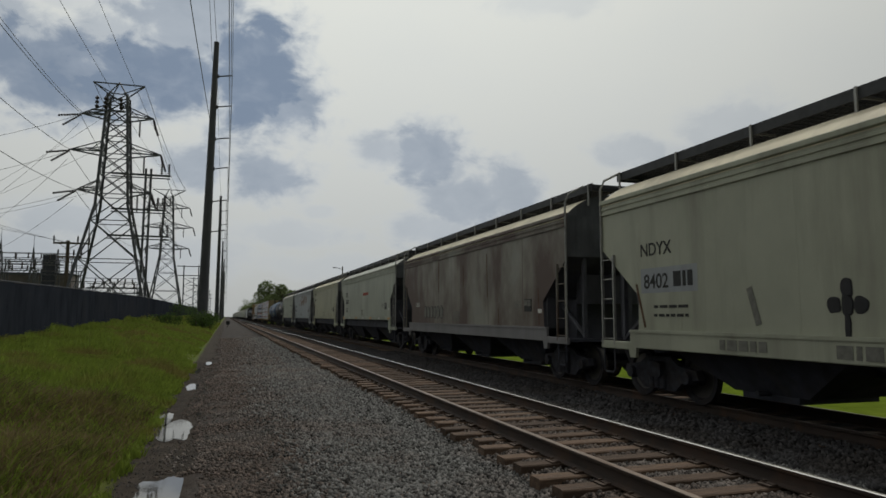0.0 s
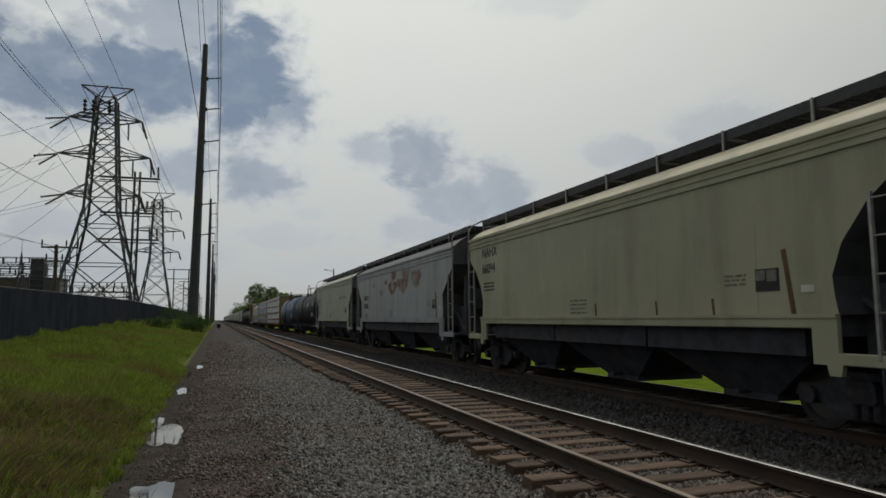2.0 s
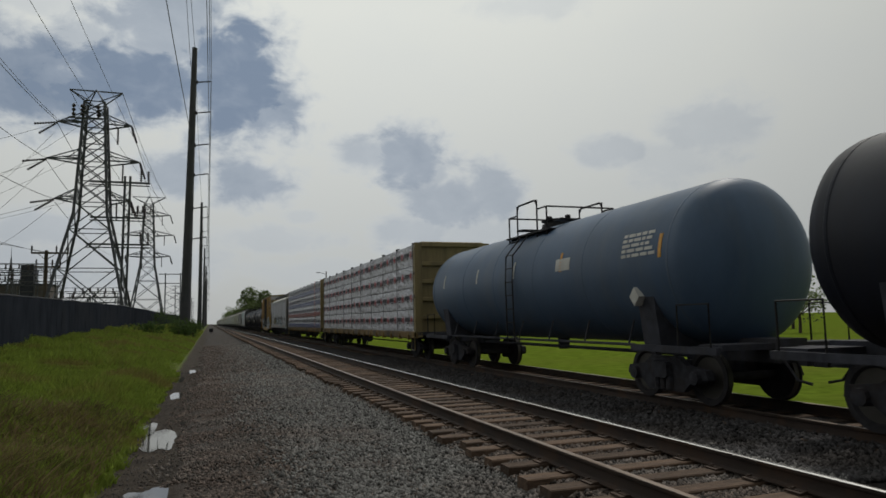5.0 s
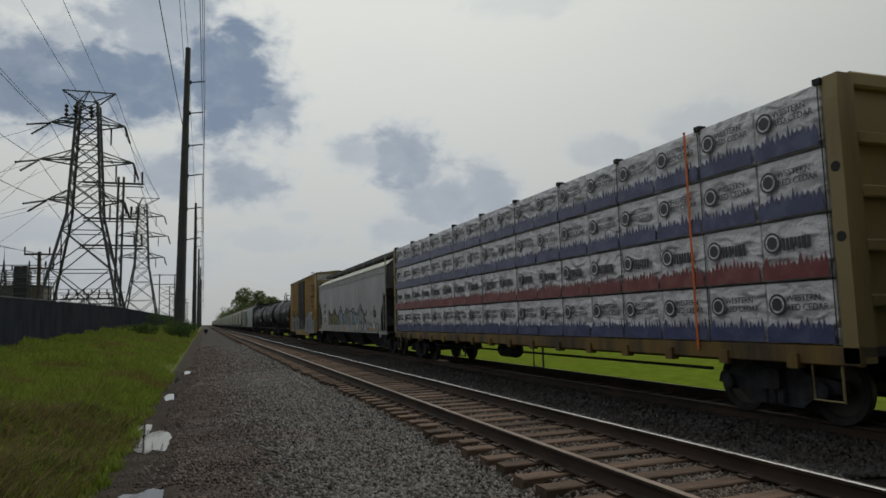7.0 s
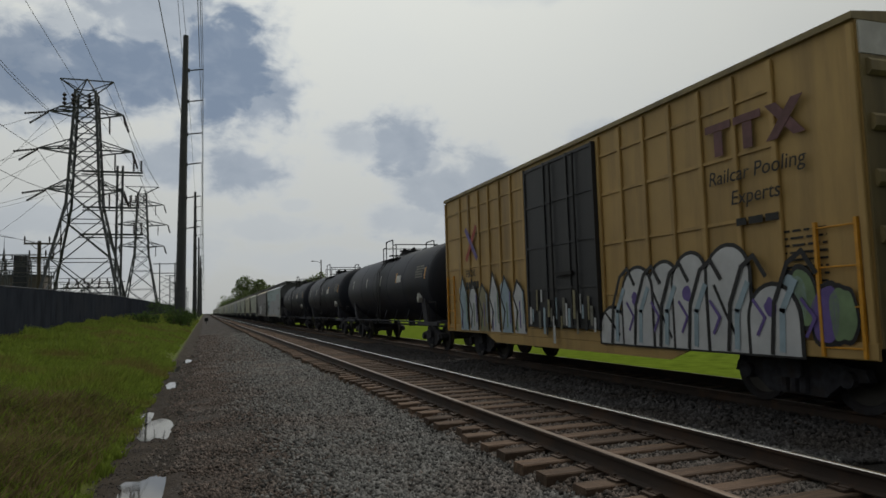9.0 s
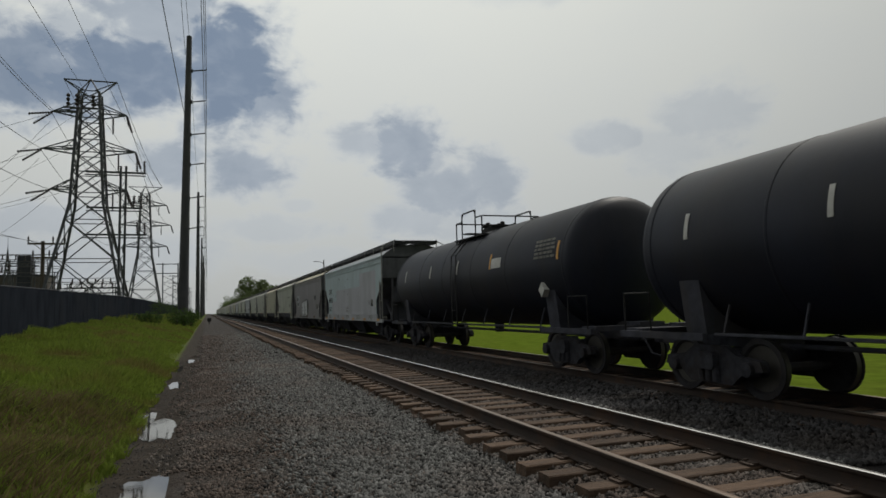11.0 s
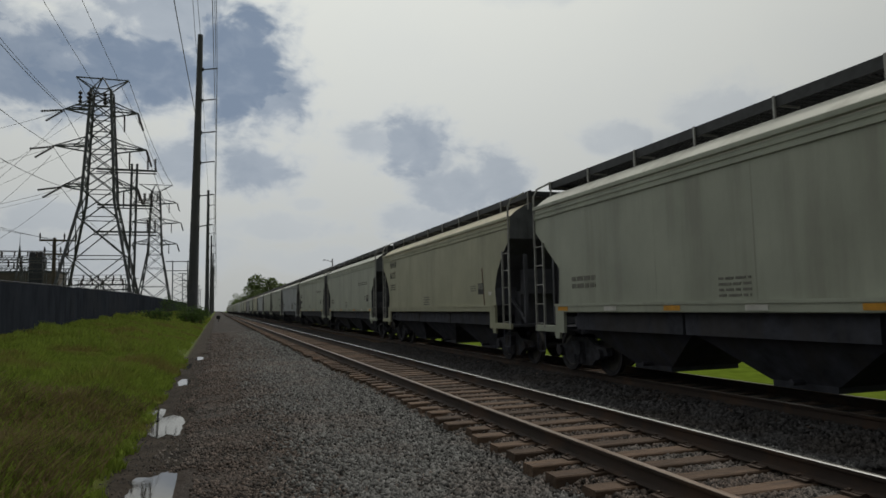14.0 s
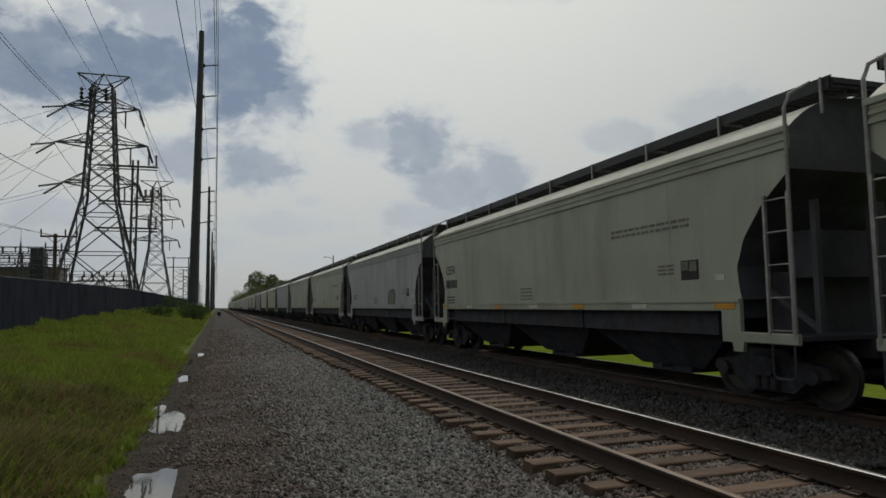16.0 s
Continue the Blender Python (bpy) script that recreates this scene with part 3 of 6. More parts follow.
    sh.prism(ring, 1, y0, y1, 1)
    return sh


TIE_PITCH = 0.533


def tie_shape(w):
    def make():
        return Shape().box(-w / 2, w / 2, -0.115, 0.115, -0.17, 0.0, c=0.012)
    return make


def railway_track(cx, rail_z, plates_to):
    tie_top = rail_z - 0.181
    tr = thing("railway_track", pose(cx, 0, 0), "railway track of rusty rails on weathered timber ties in ballast", "railway track", kind="structure")
    for s in (-0.7525, 0.7525):
        part("rail", rail_shape(s, tie_top, -40, 900), [M["rail_side"], M["rail_top"] if s > 0 and cx < 6 else M["rail_dull"]], tr, "rusty steel rail with a worn bright head", 30)
    rng = random.Random(5 if cx < 6 else 8)
    lengths = [shared("tie_%d" % i, tie_shape(2.5 + 0.06 * i), M["tie"]) for i in range(4)]
    plate_me = shared("tie_plate", lambda: Shape().box(-0.17, 0.17, -0.09, 0.09, 0.0, 0.016).box(-0.125, -0.07, -0.09, 0.09, 0.012, 0.026).box(0.07, 0.125, -0.09, 0.09, 0.012, 0.026), M["plate"])
    spike_me = shared("spike", lambda: Shape().box(-0.012, 0.012, -0.01, 0.01, 0.0, 0.022).box(-0.02, 0.02, -0.014, 0.014, 0.018, 0.03), M["plate"])
    rest = Shape()
    for i in range(1300):
        y = 7.12 - 18 * TIE_PITCH + i * TIE_PITCH
        dx, dz, tw = rng.uniform(-0.05, 0.05), rng.uniform(-0.014, 0.0), rng.uniform(-1.6, 1.6)
        if 2.0 < y < 2.0 + 290 * TIE_PITCH:
            part("tie", lengths[rng.randrange(4)], None, tr, at=pose(dx, y + rng.uniform(-0.03, 0.03), tie_top + dz, 0, 0, tw))
            if y < plates_to:
                for s in (-0.7525, 0.7525):
                    part("tie_plate", plate_me, None, tr, at=pose(s, y, tie_top - 0.002, 0, 0, rng.uniform(-2, 2)))
                    for e, g in ((-0.105, 0.05), (0.105, -0.05)):
                        part("spike", spike_me, None, tr, at=pose(s + e, y + g, tie_top + 0.01, 0, 0, rng.uniform(-20, 20)))
        elif y > 2.0:
            rest.box(dx - 1.28, dx + 1.28, y - 0.11, y + 0.11, tie_top - 0.17, tie_top + dz)
    ob = part("far_ties", rest, M["tie"], tr, "row of timber ties far along the track")
    tagged(ob, kind="stuff")


railway_track(4.44, 0.181, 26)
railway_track(TRAIN_X, RAIL_Z, 0)


# ======== loose stones and grass ========
def scatter_stones(name, n, x0, x1, y0, y1, size, seed, lift=0.0, near=1.6, mat="stone"):
    rng = np.random.default_rng(seed)
    ico = np.array([(1, 0, 0), (-1, 0, 0), (0, 1, 0), (0, -1, 0), (0, 0, 1), (0, 0, -1)], float)
    ico += 0.22 * np.array([(0, 1, -1), (1, 0, 1), (-1, 0, 1), (1, 0, -1), (1, -1, 0), (-1, 1, 0)])
    tri = np.array([(0, 2, 4), (2, 1, 4), (1, 3, 4), (3, 0, 4), (2, 0, 5), (1, 2, 5), (3, 1, 5), (0, 3, 5)])
    x = rng.uniform(x0, x1, n)
    y = y0 + (y1 - y0) * rng.random(n) ** near
    if x0 == -0.4:                         # a ragged edge towards the mud
        x = np.where(x < 0.4, x + np.array([0.55 * noise.noise((b * 0.55, 0, 9)) for b in y]) * (0.4 - x) / 0.8, x)
    if x0 in (0.3, 0.25):                  # grey stone gives way to brown gravel along a vague line
        line = 1.15 + 0.55 * np.array([noise.noise((a * 0.8, b * 0.35, 21)) for a, b in zip(x, y)]) + rng.normal(0, 0.38, n)
        x, y = x[x > line], y[x > line]
        n = len(x)
    if x0 == 3.1:                          # between the ties, with a few stones strewn on them
        cell = np.floor((y - 7.12) / TIE_PITCH) + 0.5
        y = np.where(rng.random(n) < 0.93, 7.12 + cell * TIE_PITCH + rng.uniform(-0.135, 0.135, n), y)
    for cx, cy, hx, hy in PUDDLES:         # open water stays clear of stones
        dry = np.maximum(np.abs(x - cx) / hx, np.abs(y - cy) / hy) > 0.92
        x, y = x[dry], y[dry]
    n = len(x)
    z = np.array([ground_z(a, b) for a, b in zip(x, y)]) + lift
    s = 1.25 * size * rng.uniform(0.45, 1.25, n)
    v = ico[None] * rng.uniform(0.6, 1.25, (n, 6, 1)) * (s[:, None, None] * rng.uniform(0.6, 1.25, (n, 1, 3)))
    a = rng.uniform(0, 6.283, n)
    c, sn = np.cos(a)[:, None], np.sin(a)[:, None]
    w = np.stack([v[..., 0] * c - v[..., 1] * sn, v[..., 0] * sn + v[..., 1] * c, v[..., 2] * 0.8], -1)
    w += np.stack([x, y, z + s * 0.12], -1)[:, None]
    f = (tri[None] + 6 * np.arange(n)[:, None, None]).reshape(-1, 3)
    ob = part(name, raw_mesh(name, w.reshape(-1, 3), f, M[mat]), None)
    tagged(ob, "loose crushed grey and reddish ballast stones", "gravel", kind="stuff")


scatter_stones("gravel", 62000, 0.3, 3.2, 3.2, 26, 0.030, 1, lift=0.006)
scatter_stones("gravel", 56000, -0.4, 2.4, 3.2, 26, 0.021, 8, mat="brown_stone")
scatter_stones("gravel", 18000, 0.25, 3.2, 20, 60, 0.038, 2, near=1.2)
scatter_stones("gravel", 14000, -0.4, 2.2, 20, 60, 0.034, 9, near=1.2, mat="brown_stone")
scatter_stones("gravel", 26000, 3.1, 5.75, 4.5, 28, 0.024, 3, lift=0.02, mat="brown_stone")
scatter_stones("gravel", 7000, 5.7, 6.5, 5.5, 34, 0.036, 4)
# stones along the train are coloured darker for the shadow it casts
scatter_stones("gravel", 20000, 6.3, 9.0, 5.5, 34, 0.036, 7, mat="shaded_grimy_stone", lift=0.02)
scatter_stones("gravel", 1800, -0.75, -0.3, 5, 30, 0.022, 5, mat="brown_stone")
scatter_stones("gravel", 3800, -1.2, -0.4, 5, 30, 0.012, 6, mat="shaded_grimy_stone")


def grass_blades(name, n, x0, x1, y0, y1, h, seed, near=1.5, lean=0.35, mat="blade", label="rank green grass thick on the bank by the fence"):
    rng = np.random.default_rng(seed)
    u = rng.random(n)
    x = x0 + (x1 - x0) * rng.random(n)
    y = y0 + (y1 - y0) * u ** near
    keep = (x < -1.04 - 0.5 * np.array([noise.noise((0.0, b * 0.9, 5)) for b in y]) - 0.3 * np.array([noise.noise((0.0, b * 3.1, 8)) for b in y]) - 0.1 * rng.random(n))
    x, y = x[keep], y[keep]
    n = len(x)
    z = np.array([ground_z(a, b) for a, b in zip(x, y)])
    patch = np.array([0.7 + 1.2 * noise.noise((a * 0.35, b * 0.25, 11)) for a, b in zip(x, y)])
    hh = h * rng.uniform(0.45, 1.2, n) * np.clip(patch, 0.3, 1.6) * np.clip((-0.9 - x) / 1.4, 0.3, 1)
    wd = rng.uniform(0.006, 0.012, n) * (1 + y / 12)
    a = rng.uniform(0, 6.283, n)
    dx, dy = np.cos(a), np.sin(a)
    lx, ly = rng.normal(0.08, lean, n) * hh, rng.normal(0, lean, n) * hh
    p = np.stack([x, y, z - 0.02], -1)
    s = np.stack([dx * wd, dy * wd, np.zeros(n)], -1)
    m = p + np.stack([lx * 0.4, ly * 0.4, hh * 0.6], -1)
    t = p + np.stack([lx, ly, hh], -1)
    v = np.stack([p - s, p + s, m - s * 0.7, m + s * 0.7, t], 1)
    f = np.array([(0, 1, 3), (0, 3, 2), (2, 3, 4)])
    f = (f[None] + 5 * np.arange(n)[:, None, None]).reshape(-1, 3)
    ob = part(name, raw_mesh(name, v.reshape(-1, 3), f, M[mat]), None)
    tagged(ob, label, "grass", kind="stuff")


grass_blades("grass", 120000, -9, -1.0, 5, 28, 0.42, 1)
grass_blades("dry_grass", 26000, -5.2, -1.25, 5.0, 15.0, 0.48, 4, lean=0.6, mat="dry_blade", label="dry brown grass in a patch on the bank")
grass_blades("grass", 50000, -10, -1.25, 26, 75, 0.42, 2, near=1.2)
grass_blades("grass", 16000, -9, -1.3, 75, 190, 0.5, 3, near=1.2)


# ======== parts that many railway cars share ========
SIDE = 1.58            # half width of a car body
CARS = []              # (car, place of its middle along the train at the start)


def truck_parts(car, y):
    """A two-axle truck: side frames, bolster, springs and wheelsets."""
    tr = part("truck", shared("truck_bolster", lambda: Shape().box(-1.2, 1.2, -0.22, 0.22, 0.42, 0.72, c=0.05).box(-0.3, 0.3, -0.3, 0.3, 0.7, 0.95), M["truck"]), None, car, "grimy cast-steel truck", at=pose(0, y, 0))

    def frame_shape():
        top = [(-1.18, 0.44), (-1.12, 0.60), (-0.62, 0.66), (-0.36, 0.82), (0.36, 0.82), (0.62, 0.66), (1.12, 0.60), (1.18, 0.44)]
        low = [(0.78, 0.40), (0.50, 0.18), (-0.50, 0.18), (-0.78, 0.40)]
        sh = Shape().prism(top + low, 0, -0.07, 0.07)
        for e in (-0.89, 0.89):
            sh.lathe([(-0.16, 0.02), (-0.15, 0.12), (0.06, 0.13), (0.08, 0.11)], (0, e, 0.46), 0, 10)
        for e in (-0.17, 0, 0.17):
            sh.lathe([(0.22, 0.07), (0.46, 0.07)], (-0.09, e, 0), 2, 8)
        return sh
    for s in (-1, 1):
        part("side_frame", shared("side_frame", frame_shape, M["truck"]), None, tr, at=pose(s * 1.0, 0, 0, 0, 0, 0 if s < 0 else 180))

    def wheels():
        sh = Shape()
        sh.tube([(-0.95, 0, 0.46), (0.95, 0, 0.46)], 0.08, 8)
        for s in (-1, 1):
            prof = [(-0.07, 0.30), (-0.07, 0.455), (0.03, 0.46), (0.045, 0.487), (0.075, 0.487), (0.075, 0.40), (0.02, 0.36), (0.02, 0.15), (0.075, 0.13)]
            sh.lathe([(s * e, r) for e, r in prof], (s * 0.75, 0, 0.46), 0, 28)
            sh.lathe([(s * -0.069, 0.462), (s * 0.03, 0.464)], (s * 0.75, 0, 0.46), 0, 28, 1)
        return sh
    for e in (-0.89, 0.89):
        part("wheelset", shared("wheelset", wheels, [M["wheel"], M["tread"]], 40), None, tr, at=pose(0, e, 0))
    return tr


def coupler(car, y, s):
    part("coupler", shared("coupler", lambda: Shape().box(-0.1, 0.1, -0.5, 0.25, 0.78, 0.98, c=0.02).prism([(-0.16, 0.2), (0.12, 0.2), (0.17, 0.42), (0.02, 0.5), (-0.05, 0.38), (-0.16, 0.46)], 2, 0.72, 1.04).tube([(0.3, 0.1, 0.8), (0.3, 0.35, 0.5), (0.22, 0.55, 0.45)], 0.025, 6), M["truck"]), None, car, at=pose(0, y, 0, 0, 0, 0 if s > 0 else 180))


def ladder(car, y, z0, z1, mat, width=0.46, rungs=None, x=-SIDE - 0.05):
    """A side ladder of two stiles and round rungs."""
    n = rungs or max(2, int((z1 - z0) / 0.42))

    def make():
        sh = Shape()
        for e in (-width / 2, width / 2):
            sh.box(-0.025, 0.025, e - 0.022, e + 0.022, 0, z1 - z0)
        for i in range(n):
            z = 0.12 + i * (z1 - z0 - 0.2) / max(1, n - 1)
            sh.tube([(0, -width / 2, z), (0, width / 2, z)], 0.014, 5)
        return sh
    return part("ladder", shared("ladder_%.2f_%.2f_%d" % (z1 - z0, width, n), make, mat), None, car, at=pose(x, y, z0))


def mark(car, name, y0, y1, z0, z1, mat, x=None, label=""):
    """A thin painted or stuck-on panel on the side that faces the open track."""
    x = -SIDE - 0.004 if x is None else x
    return part(name, Shape().box(x - 0.004, x + 0.003, min(y0, y1), max(y0, y1), z0, z1), mat, car, label)


def lettering(car, words, y, z, size, mat, x=None, bold=0.0, slant=0.0):
    """Words on the near side, in Blender's own font, that start at y and run towards the front."""
    cu = bpy.data.curves.new("lettering", "FONT")
    cu.body, cu.size, cu.extrude, cu.offset, cu.shear = words, size, 0.002, bold, slant
    tmp = new("lettering", cu)
    me = bpy.data.meshes.new_from_object(tmp)
    bpy.data.objects.remove(tmp)
    me.materials.clear()
    me.materials.append(mat)
    x = -SIDE - 0.006 if x is None else x
    m = Matrix(((0, 0, -1, x), (-1, 0, 0, y), (0, 1, 0, z), (0, 0, 0, 1)))
    return part("lettering", me, None, car, "painted lettering", at=m)


def bars(car, y, z, w, n, mat, rng, h=0.05, pitch=0.085, x=None):
    """Small print too fine to read: short bars in lines."""
    sh = Shape()
    x = -SIDE - 0.004 if x is None else x
    for i in range(n):
        yy = y
        while yy > y - w:
            step = rng.uniform(0.08, 0.28)
            sh.box(x - 0.004, x + 0.003, max(yy - step, y - w), yy, z - i * pitch - h, z - i * pitch)
            yy -= step + 0.05
    return part("stencil", sh, mat, car, "rows of small stencilled print")


def flat_shape(car, name, outline, mat, x, label=""):
    """A painted patch of any outline in (y, z) on the near side."""
    return part(name, Shape().prism(outline, 0, x - 0.003, x + 0.003), mat, car, label)


# ======== covered hopper ========
ZOFF = {}              # cars whose side sills sit higher


def hopper_car(s0, s1, colour, label, style=0, roof=None, sill_mat=None):
    P = HOPPER_PAINT[colour]
    # the default roof colour has the sun on it painted in
    roof = roof or HOPPER_PAINT["sunlit_cream" if colour in ("beige", "tan") else "sunlit_chalk"]
    a = (s1 - s0) / 2 - 0.78               # half length of the body
    car = thing("covered_hopper_car", pose(TRAIN_X, (s0 + s1) / 2, RAIL_Z), label, "railway car", "cars of the freight train")
    CARS.append((car, (s0 + s1) / 2))
    high = colour in ("sage", "tan", "bluegrey")
    zs, low = (1.59, 1.41) if high else (1.32, 0.98)
    ZOFF[car] = 0.22 if high else 0.0
    key = "%.2f_%d_%d" % (a, style, high)
    zt = 3.98

    def body():
        if style:                           # rounded shoulders where the ends are cut away
            c = [(a, zt), (a, 3.42 if high else 3.0), (a - 0.55, 3.0 if high else 2.58), (a - 0.95, 2.52 if high else 2.1), (a - 1.12, 2.1 if high else 1.75), (a - 1.1, 1.85 if high else 1.55), (a - 1.05, zs)]
        else:
            c = [(a, zt), (a, 3.42), (a - 1.22, 2.42), (a - 1.15, zs)] if high else [(a, zt), (a, 3.0), (a - 1.32, 1.98), (a - 1.27, zs)]
        out = c + [(-y, z) for y, z in reversed(c)]
        sh = Shape().prism(out, 0, -SIDE, SIDE)
        for i in range(len(out)):           # the cut-away slope sheets get a dark colour that paints in their shade
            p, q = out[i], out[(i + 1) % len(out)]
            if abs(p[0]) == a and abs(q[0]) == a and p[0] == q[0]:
                sh.k[i] = 2                 # the end sheets' shade is in their dark colour, with road grime
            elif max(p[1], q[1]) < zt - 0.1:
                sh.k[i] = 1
        return sh
    part("body", shared("hopper_body_" + key, body, [P, M["slope"], M["end_shade"]]), None, car, "weathered smooth side sheets")
    if s0 < 420:
        for i in range(1, 6):               # welded seams between the side sheets
            part("weld_seam", shared("weld_seam_%d" % high, lambda: Shape().box(-0.002, 0.002, -0.015, 0.015, zs + 0.02, 3.70), P), None, car, at=pose(-SIDE, -a + 2 * a * i / 6, 0))

    for s in (-1, 1):
        def ends(s=s):
            sh = Shape()
            sh.box(-SIDE + 0.06, SIDE - 0.06, min(s * (a - 1.25), s * (a - 1.2)), max(s * (a - 1.25), s * (a - 1.2)), 1.3, 2.1)
            sh.beam((0, s * (a - 0.03), 3.0), (0, s * (a - 0.03), 1.1), 0.22, 0.14)
            for x in (-1.1, 1.1):
                sh.beam((x, s * (a - 0.08), 3.0), (x, s * (a - 0.08), 1.1), 0.09, 0.09)
                sh.beam((x, s * (a - 1.25), 1.9), (x, s * (a - 0.1), 1.15), 0.07, 0.07)
            y0, y1 = sorted((s * (a - 1.2), s * (a - 0.75)))
            sh.box(-0.95, 0.95, y0, y1, 1.06, 2.0)
            y0, y1 = sorted((s * (a - 0.75), s * (a - 0.3)))
            sh.box(-0.95, 0.95, y0, y1, 1.9, 2.6)
            return sh
        # posts and braces share the slope sheets' painted-in shade
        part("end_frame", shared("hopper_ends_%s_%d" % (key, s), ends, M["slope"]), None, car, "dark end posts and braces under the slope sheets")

    def roof_shape():
        sh, pts = Shape(), []
        for i in range(25):
            t = -1 + i / 12
            pts.append(((SIDE + 0.01) * t, zt + 0.02 + 0.53 * (1 - abs(t) ** 3.0)))
        pts += [(SIDE + 0.01, zt - 0.06), (-SIDE - 0.01, zt - 0.06)]
        sh.prism(pts, 1, -a, a)
        # the roof's end faces take the same painted-in shade
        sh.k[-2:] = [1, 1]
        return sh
    part("roof", shared("hopper_roof_" + key, roof_shape, [roof, M["end_shade"]], 35), None, car, "low curved roof sheet")

    for s in (-1, 1):
        def chord(s=s):
            prof = [(-0.02, 0.06), (0.045, 0.06), (0.055, 0.045), (0.055, -0.02), (0.045, -0.03), (0.008, -0.04), (0.008, -0.10), (0.03, -0.11), (0.03, -0.15), (0.008, -0.16), (0.008, -0.205), (0.035, -0.215), (0.035, -0.26), (-0.02, -0.27)]
            return Shape().prism([(s * (SIDE + d), zt + z) for d, z in prof], 1, -a, a)
        part("top_chord", shared("hopper_chord_%s_%d" % (key, s), chord, P), None, car, "ribbed top chord")

    for s in (-1, 1):
        def sill(s=s):
            sh = Shape()
            x0, x1 = (s * SIDE - 0.05, s * SIDE + 0.02) if s < 0 else (s * SIDE - 0.02, s * SIDE + 0.05)
            sh.box(x0, x1, -a + 1.05, a - 1.05, low, zs - 0.02, c=0.015)
            sh.box(x0 - 0.02 if s < 0 else x0, x1 if s < 0 else x1 + 0.02, -a + 1.05, a - 1.05, zs - 0.04, zs + 0.015)
            if high:
                for e in (-1, 1):           # plates that drop from the sill to the end platform
                    y0, y1 = sorted((e * (a - 1.05), e * (a - 1.45)))
                    sh.box(x0, x1, y0, y1, 0.94, low + 0.02)
            for e in (-1, 1):
                y0, y1 = sorted((e * (a - 1.05), e * (a + 0.02)))
                sh.box(x0, x1, y0, y1, 0.94, 1.10, c=0.015)
                yy = e * (a - 1.12)
                sh.prism([(yy - 0.16, 1.1), (yy + 0.16, 1.1), (yy + 0.09, 0.80), (yy - 0.09, 0.80)], 0, x0, x1)
            return sh
        part("side_sill", shared("hopper_sill_%s_%d" % (key, s), sill, sill_mat or P), None, car)

        def walkway(s=s):
            sh = Shape()
            x0 = s * 0.16
            for i in range(11):
                x = x0 + s * 0.082 * i
                sh.box(x - 0.012, x + 0.012, -a - 0.25, a + 0.25, 4.62, 4.69)
            n = int(2 * a / 0.16)
            for i in range(n + 1):
                y = -a - 0.25 + (2 * a + 0.5) * i / n
                sh.box(min(x0, x0 + s * 0.84), max(x0, x0 + s * 0.84), y - 0.02, y + 0.02, 4.62, 4.675)
            sh.box(min(x0 + s * 0.84, x0 + s * 0.86), max(x0 + s * 0.84, x0 + s * 0.86), -a - 0.25, a + 0.25, 4.56, 4.74)
            return sh
        part("running_board", shared("running_board_%s_%d" % (key, s), walkway, M["board"]), None, car, "dark steel grating walkway along the roof")
    def crosswalk():
        sh = Shape()
        for i in range(6):
            sh.box(-1.0, 1.0, -0.25 + 0.09 * i - 0.012, -0.25 + 0.09 * i + 0.012, 4.63, 4.69)
        for i in range(14):
            x = -1.0 + 2.0 * i / 13
            sh.box(x - 0.012, x + 0.012, -0.25, 0.22, 4.635, 4.685)
        return sh.box(-1.02, 1.02, 0.20, 0.225, 4.55, 4.70)
    for s in (-1, 1):
        part("end_platform", shared("end_crosswalk", crosswalk, M["board"]), None, car, "dark grating across the roof end", at=pose(0, s * (a + 0.02), 0.012, 0, 0, 0 if s > 0 else 180))
    bracket = shared("board_bracket", lambda: Shape().box(-0.015, 0.015, -0.02, 0.02, 0.0, 0.52).box(-0.015, 0.5, -0.015, 0.015, 0.36, 0.395), M["steel_rail"])
    for i in range(9):
        y = -a - 0.1 + (2 * a + 0.2) * i / 8
        for s in (-1, 1):
            part("board_bracket", bracket, None, car, at=pose(s * 1.045, y, 4.22, 0, 0, 0 if s < 0 else 180))

    def hatches():
        sh = Shape().prism([(-0.36, 4.40), (-0.36, 4.54), (-0.14, 4.60), (0.14, 4.60), (0.36, 4.54), (0.36, 4.40)], 1, -a + 0.6, a - 0.6)
        for i in range(10):
            y = -a + 1.2 + (2 * a - 2.4) * i / 9
            sh.box(-0.4, 0.4, y - 0.03, y + 0.03, 4.45, 4.575)
        return sh
    part("hatch", shared("hopper_hatch_" + key, hatches, roof or P), None, car, "long trough hatch cover")

    def bay(w):
        def make():
            sh = Shape().box(-1.45, 1.45, -w, w, 1.02, zs - 0.01)
            sh.add([(x * 1.25, y * w, 1.02) for x, y in ((-1, -1), (1, -1), (1, 1), (-1, 1))] + [(x * 0.8, y * max(0.4, w - 1.2), 0.34) for x, y in ((-1, -1), (1, -1), (1, 1), (-1, 1))],
                   [(0, 1, 5, 4), (1, 2, 6, 5), (2, 3, 7, 6), (3, 0, 4, 7), (0, 3, 2, 1), (4, 5, 6, 7)])
            sh.box(-0.8, 0.8, -0.6, 0.6, 0.24, 0.38)
            sh.tube([(-1.05, 0.0, 0.36), (1.05, 0.0, 0.36)], 0.05, 6)
            return sh
        return make
    w = (a - 1.7) / 3
    for i in (-1, 0, 1):
        part("hopper_bay", shared("hopper_bay_%.2f_%d" % (w, high), bay(w * 0.98), M["under"]), None, car, "dark discharge hopper with outlet gate", at=pose(0, i * 2 * w, 0))

    def centre_sill():
        sh = Shape().box(-0.3, 0.3, -a - 0.1, a + 0.1, 0.72, 1.0)
        for s in (-1, 1):
            y0, y1 = sorted((s * (a - 1.2), s * (a + 0.05)))
            sh.box(-SIDE + 0.02, SIDE - 0.02, y0, y1, 1.0, 1.06)
